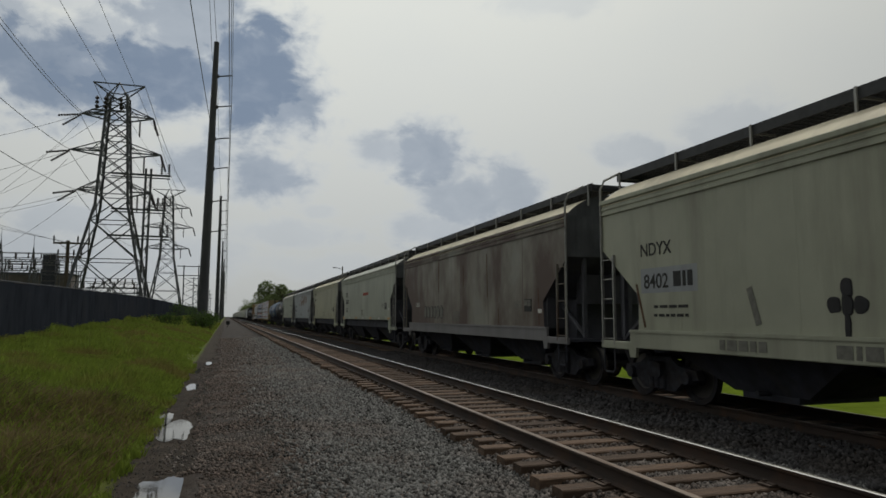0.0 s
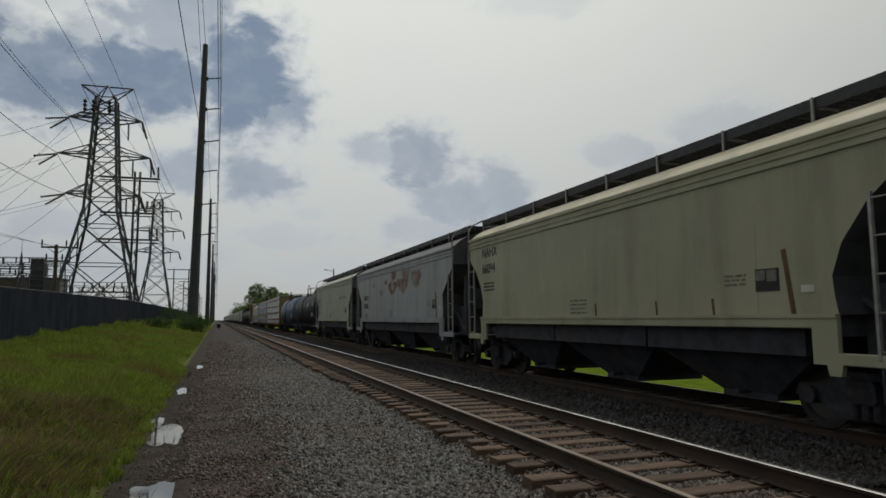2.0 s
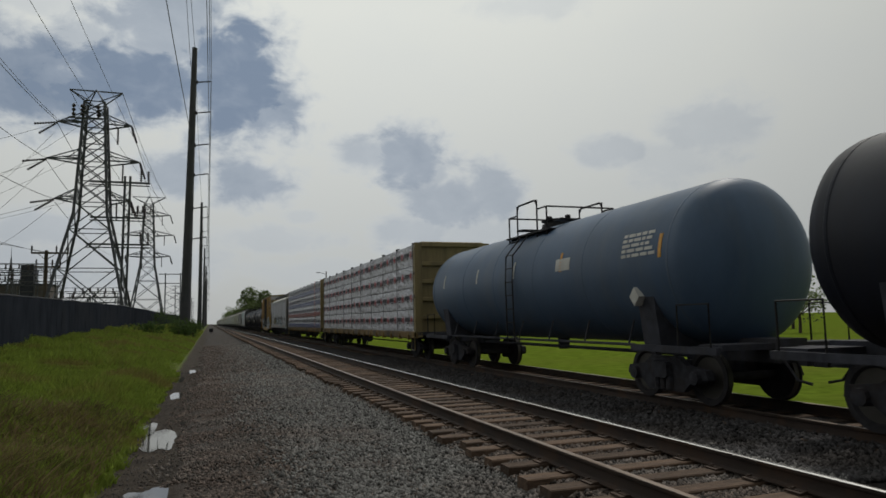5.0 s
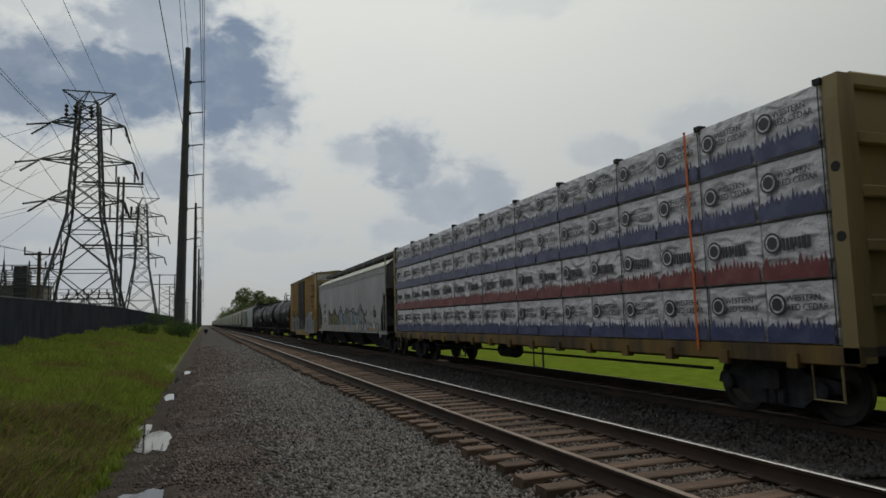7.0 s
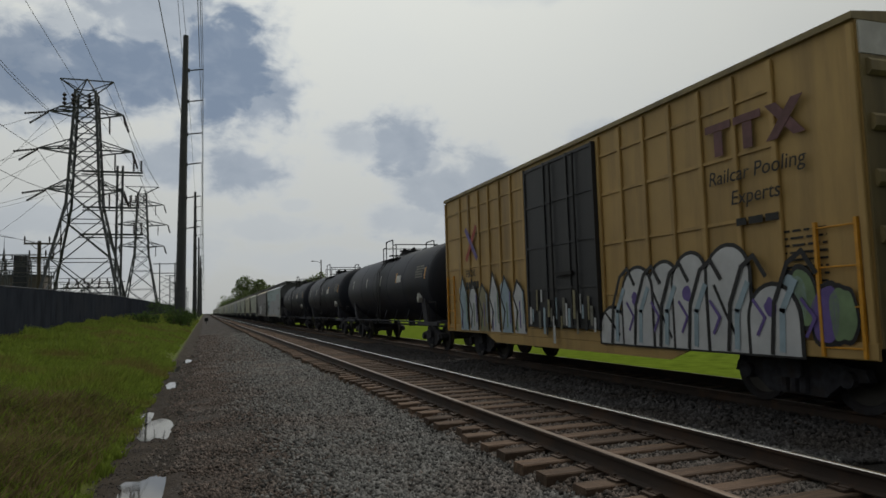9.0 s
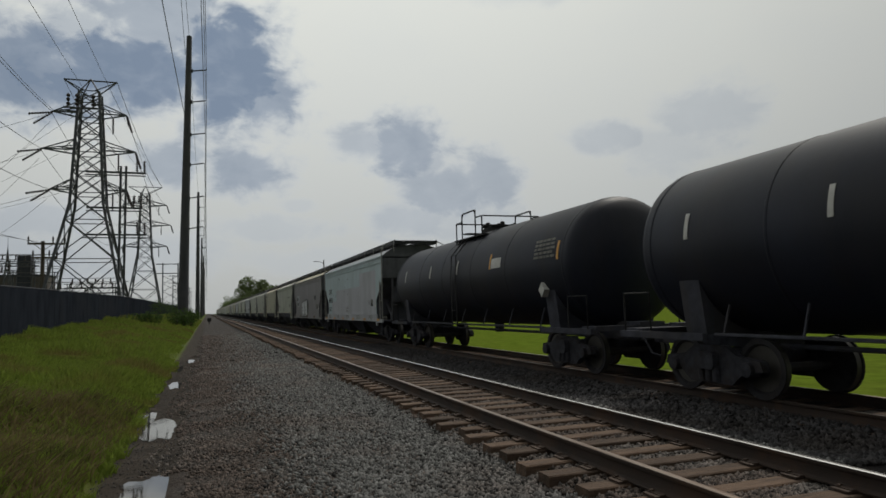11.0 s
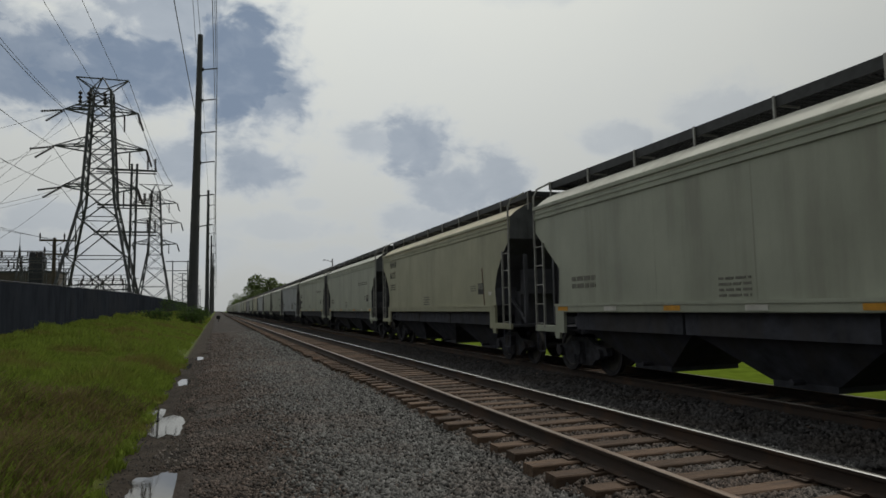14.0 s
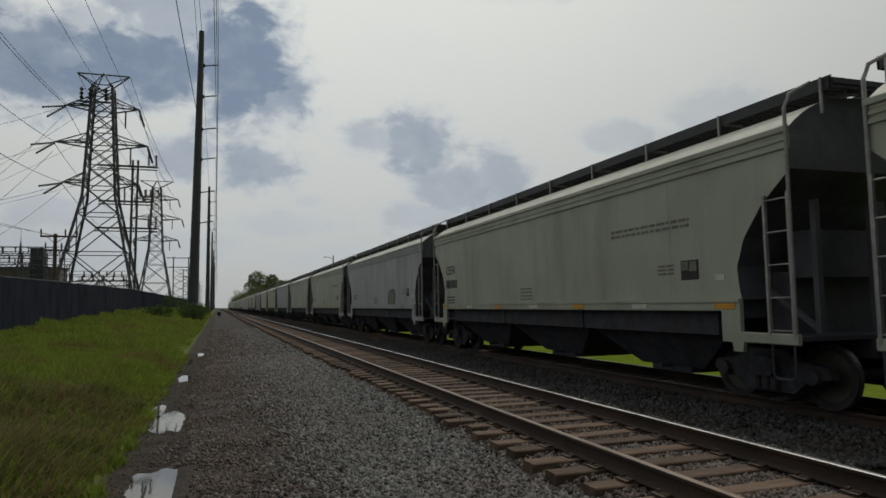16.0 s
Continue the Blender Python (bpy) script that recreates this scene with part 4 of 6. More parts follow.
            sh.tube([(-0.9, s * (a - 0.5), 0.8), (0.9, s * (a - 0.5), 0.8)], 0.04, 6)
        sh.lathe([(-0.5, 0.01), (-0.46, 0.2), (0.46, 0.2), (0.5, 0.01)], (0.55, a - 0.55, 1.35), 0, 12)
        return sh
    part("centre_sill", shared("hopper_sillbeam_" + key, centre_sill, M["under"]), None, car)
    lad = M["steel_rail"] if sill_mat is None else sill_mat
    for s in (-1, 1):
        for x in (-SIDE - 0.03, SIDE + 0.03):
            ladder(car, s * (a - 0.26), 1.02, 3.1 if high else 2.85, P if colour in ("rusty", "slate") else M["steel_rail"], 0.44, 5, x)
            part("corner_post", shared("corner_post", lambda: Shape().tube([(0, 0, 1.0), (0, 0, 4.30), (0.10, 0, 4.50), (0.5, 0, 4.70)], 0.028, 6), M["steel_rail"]), None, car, at=pose(x, s * (a - 0.02), 0, 0, 0, 0 if x < 0 else 180))
            part("step", shared("sill_step", lambda: Shape().tube([(0, -0.2, 1.0), (0, -0.2, 0.52), (0, -0.14, 0.46), (0, 0.14, 0.46), (0, 0.2, 0.52), (0, 0.2, 1.0)], 0.02, 5), M["under"]), None, car, at=pose(x, s * (a - 0.26), 0))
        truck_parts(car, s * (a - 1.15))
        coupler(car, s * (a + 0.25), s)
    return car, a


def reporting(car, a, word, number, rng, mat="black_ink", size=0.46, z=2.75, y=None):
    y = a - 1.55 if y is None else y
    lettering(car, word, y, z, size, M[mat], bold=0.004)
    if number:
        lettering(car, number, y, z - size * 1.2, size, M[mat], bold=0.004)
    else:
        bars(car, y, z - size * 0.5, 1.1, 1, M[mat], rng, size * 0.7, 0.3)
    bars(car, y - 0.1, z - size * 1.2 - 0.28, 0.8, 3, M[mat if mat == "black_ink" else "faint_ink"], rng, 0.045, 0.1)


def small_marks(car, a, rng, reflectors=True):
    """What most of the hoppers carry: the stencil square, small print, reflectors."""
    zo = ZOFF.get(car, 0.0)
    mark(car, "stencil_plate", -a + 2.45, -a + 2.0, 1.72 + zo, 2.05 + zo, M["black_ink"], label="black stencil panel with white frame")
    for q in range(2):
        mark(car, "stencil_plate", -a + 2.43 - 0.21 * q, -a + 2.25 - 0.21 * q, 1.88 - 0.02 * q + zo, 2.03 + zo, M["faint_ink"], x=-SIDE - 0.012)
    bars(car, -a + 3.1, 2.0 + zo, 0.45, 3, M["faint_ink"], rng, 0.03, 0.07)
    bars(car, 0.8, 1.75 + zo, 0.7, 4, M["faint_ink"], rng, 0.04, 0.09)
    mark(car, "builder_plate", -a + 1.62, -a + 1.4, 1.68 + zo, 1.78 + zo, M["white_ink"])
    if reflectors:
        for i in range(7):
            y = a - 1.4 - i * (2 * a - 2.8) / 6
            mark(car, "reflector", y + 0.2, y - 0.25, 1.06 + 1.75 * zo, 1.15 + 1.75 * zo, M["yellow_mark"] if i % 2 == 0 else M["white_ink"], x=-SIDE - 0.055)


# ======== tank car ========
def tank_car(s0, s1, mat, label, rng, blue=False):
    a = (s1 - s0) / 2 - 0.6
    car = thing("tank_car", pose(TRAIN_X, (s0 + s1) / 2, RAIL_Z), label, "railway car", "cars of the freight train")
    CARS.append((car, (s0 + s1) / 2))
    r, cz, b = 1.54, 2.54, a - 0.30
    key = "%.2f" % a

    def shell():
        sh = Shape()
        prof = [(-b + 0.62 - 0.62 * math.cos(t), r * math.sin(t)) for t in [0.02, 0.3, 0.6, 0.85, 1.1, 1.35, 1.5708]]
        prof += [(-b * 0.35, r), (0, r + 0.0), (b * 0.35, r)]
        prof += [(b - 0.62 + 0.62 * math.cos(t), r * math.sin(t)) for t in [1.5708, 1.35, 1.1, 0.85, 0.6, 0.3, 0.02]]
        sh.lathe(prof, (0, 0, cz), 1, 48)
        return sh
    part("tank", shared("tank_shell_" + key, shell, mat, 30), None, car, "long welded cylindrical tank")
    for y in (-b + 0.75, -b * 0.5, -b * 0.17, b * 0.17, b * 0.5, b - 0.75):
        part("weld_ring", shared("weld_ring", lambda: Shape().lathe([(-0.03, r + 0.001), (-0.02, r + 0.008), (0.02, r + 0.008), (0.03, r + 0.001)], (0, 0, cz), 1, 48), mat), None, car, at=pose(0, y, 0))

    def dome():
        sh = Shape()
        sh.lathe([(0, 0.5), (0.12, 0.48), (0.13, 0.42), (0.19, 0.42), (0.20, 0.5), (0.24, 0.5), (0.26, 0.05)], (0, 0, cz + r - 0.06), 2, 20)
        for x, y in ((0.2, 0.2), (-0.25, 0.1), (0.1, -0.3)):
            sh.lathe([(0, 0.08), (0.12, 0.08), (0.14, 0.05)], (x, y, cz + r + 0.16), 2, 8)
        return sh
    part("manway", shared("tank_dome", dome, M["iron"], 30), None, car, "manway nozzle and valves")

    for s in (-1, 1):
        part("walk_plate", Shape().box(*sorted((s * 0.75, s * 1.05)), -1.3, 1.3, cz + r - 0.26, cz + r - 0.22), M["iron"], car)
        part("walk_plate", Shape().box(-0.7, 0.7, *sorted((s * 0.95, s * 1.3)), cz + r + 0.0, cz + r + 0.04), M["iron"], car)

    def platform():
        sh = Shape()
        top = cz + r
        for s in (-1, 1):
            for y in (-1.15, -0.6, 0.6, 1.15):
                sh.tube([(s * 1.0, y, top - 0.5), (s * 1.0, y, top + (0.62 if abs(y) < 1 else 0.36))], 0.024, 5)
            sh.tube([(s * 1.0, -0.6, top + 0.5), (s * 1.0, -0.5, top + 0.62), (s * 1.0, 0.5, top + 0.62), (s * 1.0, 0.6, top + 0.5)], 0.027, 6)
            for e in (-1, 1):
                sh.tube([(s * 1.0, e * 0.6, top + 0.36), (s * 1.0, e * 1.08, top + 0.36), (s * 1.0, e * 1.15, top + 0.28)], 0.024, 5)
                sh.tube([(-1.0, e * 1.15, top + 0.36), (1.0, e * 1.15, top + 0.36)], 0.024, 5)
        return sh
    part("railing", shared("tank_platform", platform, M["iron"]), None, car, "black pipe railing round the manway")

    def side_ladder():
        sh = Shape()
        for e in (-0.22, 0.22):
            sh.tube([(-1.1, e, cz + r - 0.3), (-SIDE + 0.02, e, cz + 0.7), (-SIDE - 0.02, e, cz), (-SIDE, e, 0.95)], 0.022, 5)
        for i in range(8):
            z = 1.1 + i * 0.36
            x = -SIDE - 0.01 if z < cz + 0.7 else -SIDE + 0.02 + 0.5 * (z - cz - 0.7)
            sh.tube([(x, -0.22, z), (x, 0.22, z)], 0.014, 5)
        return sh
    for rz in (0, 180):
        part("ladder", shared("tank_ladder", side_ladder, M["iron"]), None, car, at=pose(0, 0, 0, 0, 0, rz))

    def under():
        sh = Shape()
        for s in (-1, 1):
            y0, y1 = sorted((s * (a - 2.6), s * (a + 0.1)))
            sh.box(-0.32, 0.32, y0, y1, 0.75, 1.15)
            sh.box(-1.4, 1.4, *sorted((s * (a - 0.5), s * (a + 0.05))), 0.98, 1.08)
            sh.prism([(-1.3, 1.0), (1.3, 1.0), (1.42, 2.0), (1.2, 1.9), (0.6, 1.3), (-0.6, 1.3), (-1.2, 1.9), (-1.42, 2.0)], 1, s * (a - 1.9) - 0.25, s * (a - 1.9) + 0.25)
            sh.box(-1.52, -1.44, *sorted((s * (a - 2.3), s * (a + 0.05))), 0.92, 1.04)
            sh.box(1.44, 1.52, *sorted((s * (a - 2.3), s * (a + 0.05))), 0.92, 1.04)
            sh.tube([(s * 1.35, -a + 2.4, 1.02), (s * 1.35, a - 2.4, 1.02)], 0.03, 5)
            for i in range(7):
                y = -a + 2.6 + (2 * a - 5.2) * i / 6
                sh.beam((s * 1.35, y, 1.02), (s * 1.2, y, 1.5), 0.03, 0.03)
        sh.lathe([(0, 0.14), (0.2, 0.16), (0.5, 0.16)], (0, 0, 0.72), 2, 12)
        sh.tube([(-0.2, -a + 2.4, 0.8), (-0.2, a - 2.4, 0.8)], 0.045, 6)
        return sh
    part("underframe", shared("tank_under_" + key, under, M["under"]), None, car, "stub sills, saddles and rods")
    for s in (-1, 1):
        for x in (-1.5, 1.5):
            part("handrail", shared("tank_rail", lambda: Shape().tube([(0, -0.4, 1.0), (0, -0.4, 1.75), (0, 0.4, 1.75), (0, 0.4, 1.0)], 0.02, 5), M["iron"]), None, car, at=pose(x, s * (a - 0.5), 0))
        truck_parts(car, s * (a - 1.9))
        coupler(car, s * (a + 0.1), s)

    # stripes, placards and print lie on the curve of the shell
    def curved(name, y0, y1, z0, z1, m, lab=""):
        n, pts = 6, []
        for i in range(n + 1):
            z = z0 + (z1 - z0) * i / n
            x = -math.sqrt(max(0.01, r * r - (z - cz) ** 2))
            pts.append((x, z))
        ring = [(x - 0.009, z) for x, z in pts] + [(x + 0.004, z) for x, z in reversed(pts)]
        part(name, Shape().prism(ring, 1, y0, y1), m, car, lab)
    ink = M["white_ink"] if blue else M["faint_ink"]
    for y in (-b + 0.95, -b * 0.37, -b * 0.02, b * 0.34, b * 0.75):
        curved("stripe", y - 0.045, y + 0.045, cz + 0.08, cz + 0.52, M["yellow_mark"] if y < -b * 0.3 else M["white_ink"], "reflective stripe")
    for i in range(5):
        z = cz + 0.62 - i * 0.1
        yy = -b + 2.15
        while yy > -b + 1.25:
            st = rng.uniform(0.08, 0.25)
            curved("stencil", yy - st, yy, z - 0.06, z, ink)
            yy -= st + 0.05
    curved("placard", -b + 4.2, -b + 4.85, cz + 0.10, cz + 0.38, M["white_ink"], "white placard")
    flat = [(-b + 1.75, cz - 0.78), (-b + 1.6, cz - 0.60), (-b + 1.75, cz - 0.42), (-b + 1.9, cz - 0.60)]
    part("placard", Shape().prism(flat, 0, -r - 0.02, -r + 0.25), M["white_ink"], car, "diamond hazard placard")
    return car, a, b, r, cz


# ======== boxcar ========
def boxcar(s0, s1, rng):
    a = (s1 - s0) / 2 - 0.75
    car = thing("boxcar", pose(TRAIN_X, (s0 + s1) / 2, RAIL_Z), "tall yellow ribbed boxcar with black door and graffiti", "railway car", "cars of the freight train")
    CARS.append((car, (s0 + s1) / 2))
    Y, z0, z1, xs = M["yellow"], 0.78, 5.02, 1.55
    part("body", Shape().box(-xs, xs, -a, a, z0 + 0.15, z1), Y, car, "yellow side sheets")
    ribs = [-a + 0.06, -a + 1.35] + [-a + 1.35 + i * (a - 1.75 - 1.35) / 6 for i in range(1, 7)]
    ys = sorted(set([round(y, 3) for y in ribs] + [round(-y, 3) for y in ribs]))
    for y in ys:
        for s in (-1, 1):
            part("rib", Shape().box(min(s * xs, s * (xs + 0.055)), max(s * xs, s * (xs + 0.055)), y - 0.05, y + 0.05, z0 + 0.2, z1 - 0.05, c=0.012), Y, car)
    for z in (1.75, 2.75, 3.75, 4.55):
        for s in (-1, 1):
            for q in (-1, 1):
                y0, y1 = sorted((q * 1.75, q * (a - 1.35 if q < 0 else a)))
                part("stringer", Shape().box(min(s * xs, s * (xs + 0.03)), max(s * xs, s * (xs + 0.03)), y0, y1, z - 0.025, z + 0.025), Y, car)
    pts = [(-xs - 0.07, z1), (-xs - 0.07, z1 + 0.09), (0, z1 + 0.26), (xs + 0.07, z1 + 0.09), (xs + 0.07, z1)]
    part("roof", Shape().prism(pts, 1, -a - 0.02, a + 0.02), M["yellow_steel"], car, "grimy peaked roof with yellow eaves")
    for s in (-1, 1):
        part("side_sill", Shape().box(min(s * xs, s * (xs + 0.05)), max(s * xs, s * (xs + 0.05)), -a, a, z0, z0 + 0.22, c=0.015).prism([(-a + 3.2, z0 + 0.02), (-a + 3.9, z0 - 0.22), (a - 3.9, z0 - 0.22), (a - 3.2, z0 + 0.02)], 0, s * (xs + 0.01), s * (xs + 0.04)), Y, car)
        d = Shape().box(min(s * xs, s * (xs + 0.10)), max(s * xs, s * (xs + 0.10)), -1.68, 1.5, z0 + 0.25, z1 - 0.12)
        dd = part("door", d, M["door"], car, "black steel plug door with scraped paint")
        for yy in (-1.68, -0.62, 0.45, 1.44):
            part("door_rib", Shape().box(*sorted((s * (xs + 0.1), s * (xs + 0.135))), yy, yy + 0.06, z0 + 0.25, z1 - 0.12), M["door"], dd)
        for zz in (z0 + 0.27, 1.9, 2.9, 3.9, z1 - 0.2):
            part("door_rib", Shape().box(*sorted((s * (xs + 0.1), s * (xs + 0.125))), -1.68, 1.5, zz, zz + 0.05), M["door"], dd)
        for yy in (-0.95, 0.1):
            part("lock_rod", Shape().tube([(s * (xs + 0.16), yy, z0 + 0.3), (s * (xs + 0.16), yy, z1 - 0.2)], 0.025, 6), M["iron"], dd)
        part("door_handle", Shape().box(min(s * (xs + 0.13), s * (xs + 0.2)), max(s * (xs + 0.13), s * (xs + 0.2)), -0.75, 0.0, 2.2, 2.28), M["iron"], dd)
        part("end_wall", Shape().box(-xs + 0.02, xs - 0.02, min(s * a, s * (a + 0.03)), max(s * a, s * (a + 0.03)), z0 + 0.15, z1 - 0.45), M["yellow_steel"], car)
        part("end_sign", Shape().box(-xs + 0.02, xs - 0.02, min(s * (a + 0.005), s * (a + 0.035)), max(s * (a + 0.005), s * (a + 0.035)), z1 - 0.44, z1 - 0.02), M["white_ink"], car, "white height warning panel")
        for zz in (1.5, 2.2, 2.9, 3.6, 4.3):
            part("end_rib", Shape().box(-xs + 0.1, xs - 0.1, min(s * a, s * (a + 0.1)), max(s * a, s * (a + 0.1)), zz, zz + 0.22, c=0.05), M["yellow_steel"], car)
        for x in (-xs - 0.06, xs + 0.06):
            ladder(car, s * (a - 0.45), 0.8, 2.55, M["yellow_mark"], 0.6, 4, x)
        part("underframe", Shape().box(-0.3, 0.3, min(0, s * (a + 0.1)), max(0, s * (a + 0.1)), 0.7, 0.95), M["under"], car)
        truck_parts(car, s * (a - 1.75))
        coupler(car, s * (a + 0.2), s)
    return car, a, xs


# ======== centre-beam flat car with wrapped lumber ========
def centre_beam_car(s0, s1, label, brand, rng):
    a = (s1 - s0) / 2 - 0.55
    car = thing("centre_beam_flat_car", pose(TRAIN_X, (s0 + s1) / 2, RAIL_Z), label, "railway car", "cars of the freight train")
    CARS.append((car, (s0 + s1) / 2))
    YS = M["yellow_steel"]
    part("deck", Shape().box(-1.55, 1.55, -a, a, 0.98, 1.10).box(-0.35, 0.35, -a, a, 0.72, 1.0), M["under"], car, "steel deck")
    for s in (-1, 1):
        sh = Shape().box(min(s * 1.5, s * 1.6), max(s * 1.5, s * 1.6), -a, a, 0.86, 1.12, c=0.02)
        for i in range(16):
            y = -a + 1 + (2 * a - 2) * i / 15
            sh.box(min(s * 1.5, s * 1.64), max(s * 1.5, s * 1.64), y - 0.09, y + 0.09, 0.80, 1.0)
        part("side_sill", sh, M["sill_yellow"], car, "grimy yellow side sill with strap winches")
        y0, y1 = sorted((s * a, s * (a - 0.22)))
        bh = part("bulkhead", Shape().box(-1.3, 1.3, s * (a - 0.13) - 0.02, s * (a - 0.13) + 0.02, 1.1, 4.46), YS, car, "yellow ribbed steel end bulkhead")
        for x0, x1 in ((-1.6, -1.3), (1.3, 1.6)):
            part("bulkhead_post", Shape().prism([(x0 + 0.03 if x0 < 0 else x0, 4.62), (x1 if x0 < 0 else x1 - 0.03, 4.62), (x1, 4.3), (x1, 0.9), (x0, 0.9), (x0, 4.3)], 1, y0, y1), YS, bh)
            for z in (2.5, 3.4):
                part("lightening_hole", Shape().lathe([(-0.003, 0.07), (0.003, 0.07)], ((x0 - 0.002) if x0 < 0 else (x1 + 0.002), (y0 + y1) / 2, z), 0, 12), M["iron"], bh)
        part("bulkhead_beam", Shape().box(-1.3, 1.3, y0, y1, 4.45, 4.66, c=0.03), YS, bh)
        for z in (1.6, 2.3, 3.0, 3.7):
            part("bulkhead_rib", Shape().box(-1.3, 1.3, s * (a - 0.06) - 0.07, s * (a - 0.06) + 0.07, z, z + 0.16, c=0.02), YS, bh)
        truck_parts(car, s * (a - 1.9))
        coupler(car, s * (a + 0.05), s)
        part("step", Shape().tube([(-1.55, s * (a - 0.75), 0.9), (-1.55, s * (a - 0.75), 0.4), (-1.55, s * (a - 0.3), 0.4), (-1.55, s * (a - 0.3), 0.9)], 0.022, 5), YS, car)
    sh = Shape().box(-0.12, 0.12, -a + 0.2, a - 0.2, 4.38, 4.6)
    for i in range(15):
        y = -a + 0.8 + (2 * a - 1.6) * i / 14
        sh.box(-0.1, 0.1, y - 0.08, y + 0.08, 1.1, 4.4)
    part("centre_beam", sh, YS, car, "yellow centre beam between the stacks")
    part("brake_gear", Shape().lathe([(-0.5, 0.02), (-0.45, 0.22), (0.45, 0.22), (0.5, 0.02)], (-0.6, 1.5, 0.62), 1, 12).tube([(-0.9, -a + 3.4, 0.62), (-0.9, a - 3.4, 0.62)], 0.03, 5).tube([(-1.45, -2.2, 0.9), (-1.45, -2.2, 0.35), (-1.45, -1.7, 0.35), (-1.45, -1.7, 0.9)], 0.025, 5).tube([(-1.45, 3.0, 0.9), (-1.45, 3.0, 0.4), (-1.45, 3.5, 0.4), (-1.45, 3.5, 0.9)], 0.025, 5), M["under"], car)
    # four tiers of wrapped bundles on each side of the beam
    tier_h, n = 0.865, 18
    y0, step = -a + 0.3, (2 * a - 0.6) / 18

    def bundle_shape(k):
        rg = random.Random(k)

        def make():
            sh = Shape()
            ny, nz, L, H = 16, 11, step - 0.025, tier_h - 0.03
            grid = []
            for i in range(ny + 1):
                for j in range(nz + 1):
                    y, z = L * i / ny, H * j / nz
                    e = 0.0 if i in (0, ny) or j in (0, nz) else 0.016 * noise.noise((y * 3.2 + k * 7, z * 3.1, 1)) + 0.034 * (0.35 - abs(noise.noise((y * 3 + z * 4 + k * 5, z * 5 - y * 2, 4)))) + 0.008 * noise.noise((y * 14 + k, z * 12, 4))
                    grid.append((-1.20 - e if 0 < i < ny and 0 < j < nz else -1.19, y, z))
            sh.add(grid, [(i * (nz + 1) + j, (i + 1) * (nz + 1) + j, (i + 1) * (nz + 1) + j + 1, i * (nz + 1) + j + 1) for i in range(ny) for j in range(nz)])
            sh.add([(x, y, z) for x in (-1.19, 0) for y in (0, L) for z in (0, H)], [(4, 6, 7, 5), (0, 4, 5, 1), (2, 3, 7, 6), (0, 2, 6, 4), (1, 5, 7, 3)])
            return sh
        return make
    shapes = [shared("bundle_%s_%d" % (brand, k), bundle_shape(k), M["wrap" if brand == "red" else "wrap_bright"], 40) for k in range(5)]
    for tier in range(4):
        z = 1.13 + tier * tier_h
        for c in range(n):
            y = y0 + c * step
            for s in (-1, 1):
                m = pose(s * 0.36 if s > 0 else -0.36, y + rng.uniform(-0.01, 0.01), z) if s < 0 else pose(0.36, y + step - 0.025, z, 0, 0, 180)
                bd = part("wrapped_pack", shapes[rng.randrange(5)], None, car, "lumber bundle wrapped in printed white plastic", at=m)
                if s < 0:
                    print_bundle(bd, brand, tier, step - 0.025, tier_h - 0.03, rng, c)
    for c in range(0, n + 1, 2):               # dark corner boards and ropes down the stack
        y = min(max(y0 + c * step - 0.012, y0), y0 + n * step)
        part("corner_protector", Shape().box(-1.6, -1.45, y - 0.06, y + 0.06, 1.11 + 4 * tier_h - 0.03, 1.11 + 4 * tier_h + 0.05), M["iron"], car)
        part("cable", Shape().tube([(-1.585, y, 1.1), (-1.585, y, 1.1 + 4 * tier_h)], 0.009, 5), M["iron"], car)
    return car, a, y0, step


def print_bundle(bd, brand, tier, L, H, rng, c):
    """The print on a bundle's wrap, in plain shapes."""
    x = -1.248
    if brand == "red":
        for q in (0.04,):
            yr = L * (1 - q)
            part("print", shared("dark_words", lambda: word_bars(0.66, 0.17), M["wrap_dark"]), None, bd, "dark printed lettering", at=pose(x, yr - 0.02, H * 0.55))
            part("emblem", shared("red_emblem", emblem, [M["wrap_scarlet"], M["wrap"]]), None, bd, "round red printed emblem", at=pose(x, yr - 0.90, H * 0.53))
            lettering(bd, "LUMBER", yr - 0.25, H * 0.34, 0.09, M["wrap_dark"], x=x)
        if (c * 3 + tier * 5) % 7 == 0:
            part("seam", shared("wrap_seam", lambda: Shape().box(-0.004, 0.004, -0.012, 0.012, 0.02, 0.8), M["faint_ink"]), None, bd, at=pose(x, L * 0.5, 0))
        return
    band = M["wrap_red"] if tier == 1 else M["wrap_blue"]
    k = rng.randrange(3)
    part("print_band", shared("tree_band_%d_%.2f" % (k, L), lambda: tree_band(k, L), band), None, bd, "printed band of conifer outlines", at=pose(x, 0, 0))
    for q in (0.03,):
        yr = L * (1 - q)
        part("emblem", shared("dark_emblem", emblem, [M["wrap_dark"], M["wrap"]]), None, bd, "round printed emblem", at=pose(x, yr - 0.2, H * 0.64))
        if tier == 1:
            part("print", shared("bold_words", lambda: word_bars(0.48, 0.17), M["wrap_dark"]), None, bd, "bold printed lettering", at=pose(x, yr - 0.38, H * 0.60))
        else:
            for words, zz in (("WESTERN", 0.69), ("RED CEDAR", 0.54)):
                ob = lettering(bd, words, yr - 0.36, H * zz, 0.125, M["wrap_dark"], x=x)


def word_bars(w, h):
    """A word drawn as plain upright bars."""
    sh, rg, y = Shape(), random.Random(3), 0.0
    while y > -w:
        b = rg.uniform(0.035, 0.06)
        sh.box(-0.004, 0.004, y - b, y, -h / 2 if rg.random() < 0.8 else -h / 4, h / 2)
        y -= b + 0.022
    return sh


def emblem():
    sh = Shape()
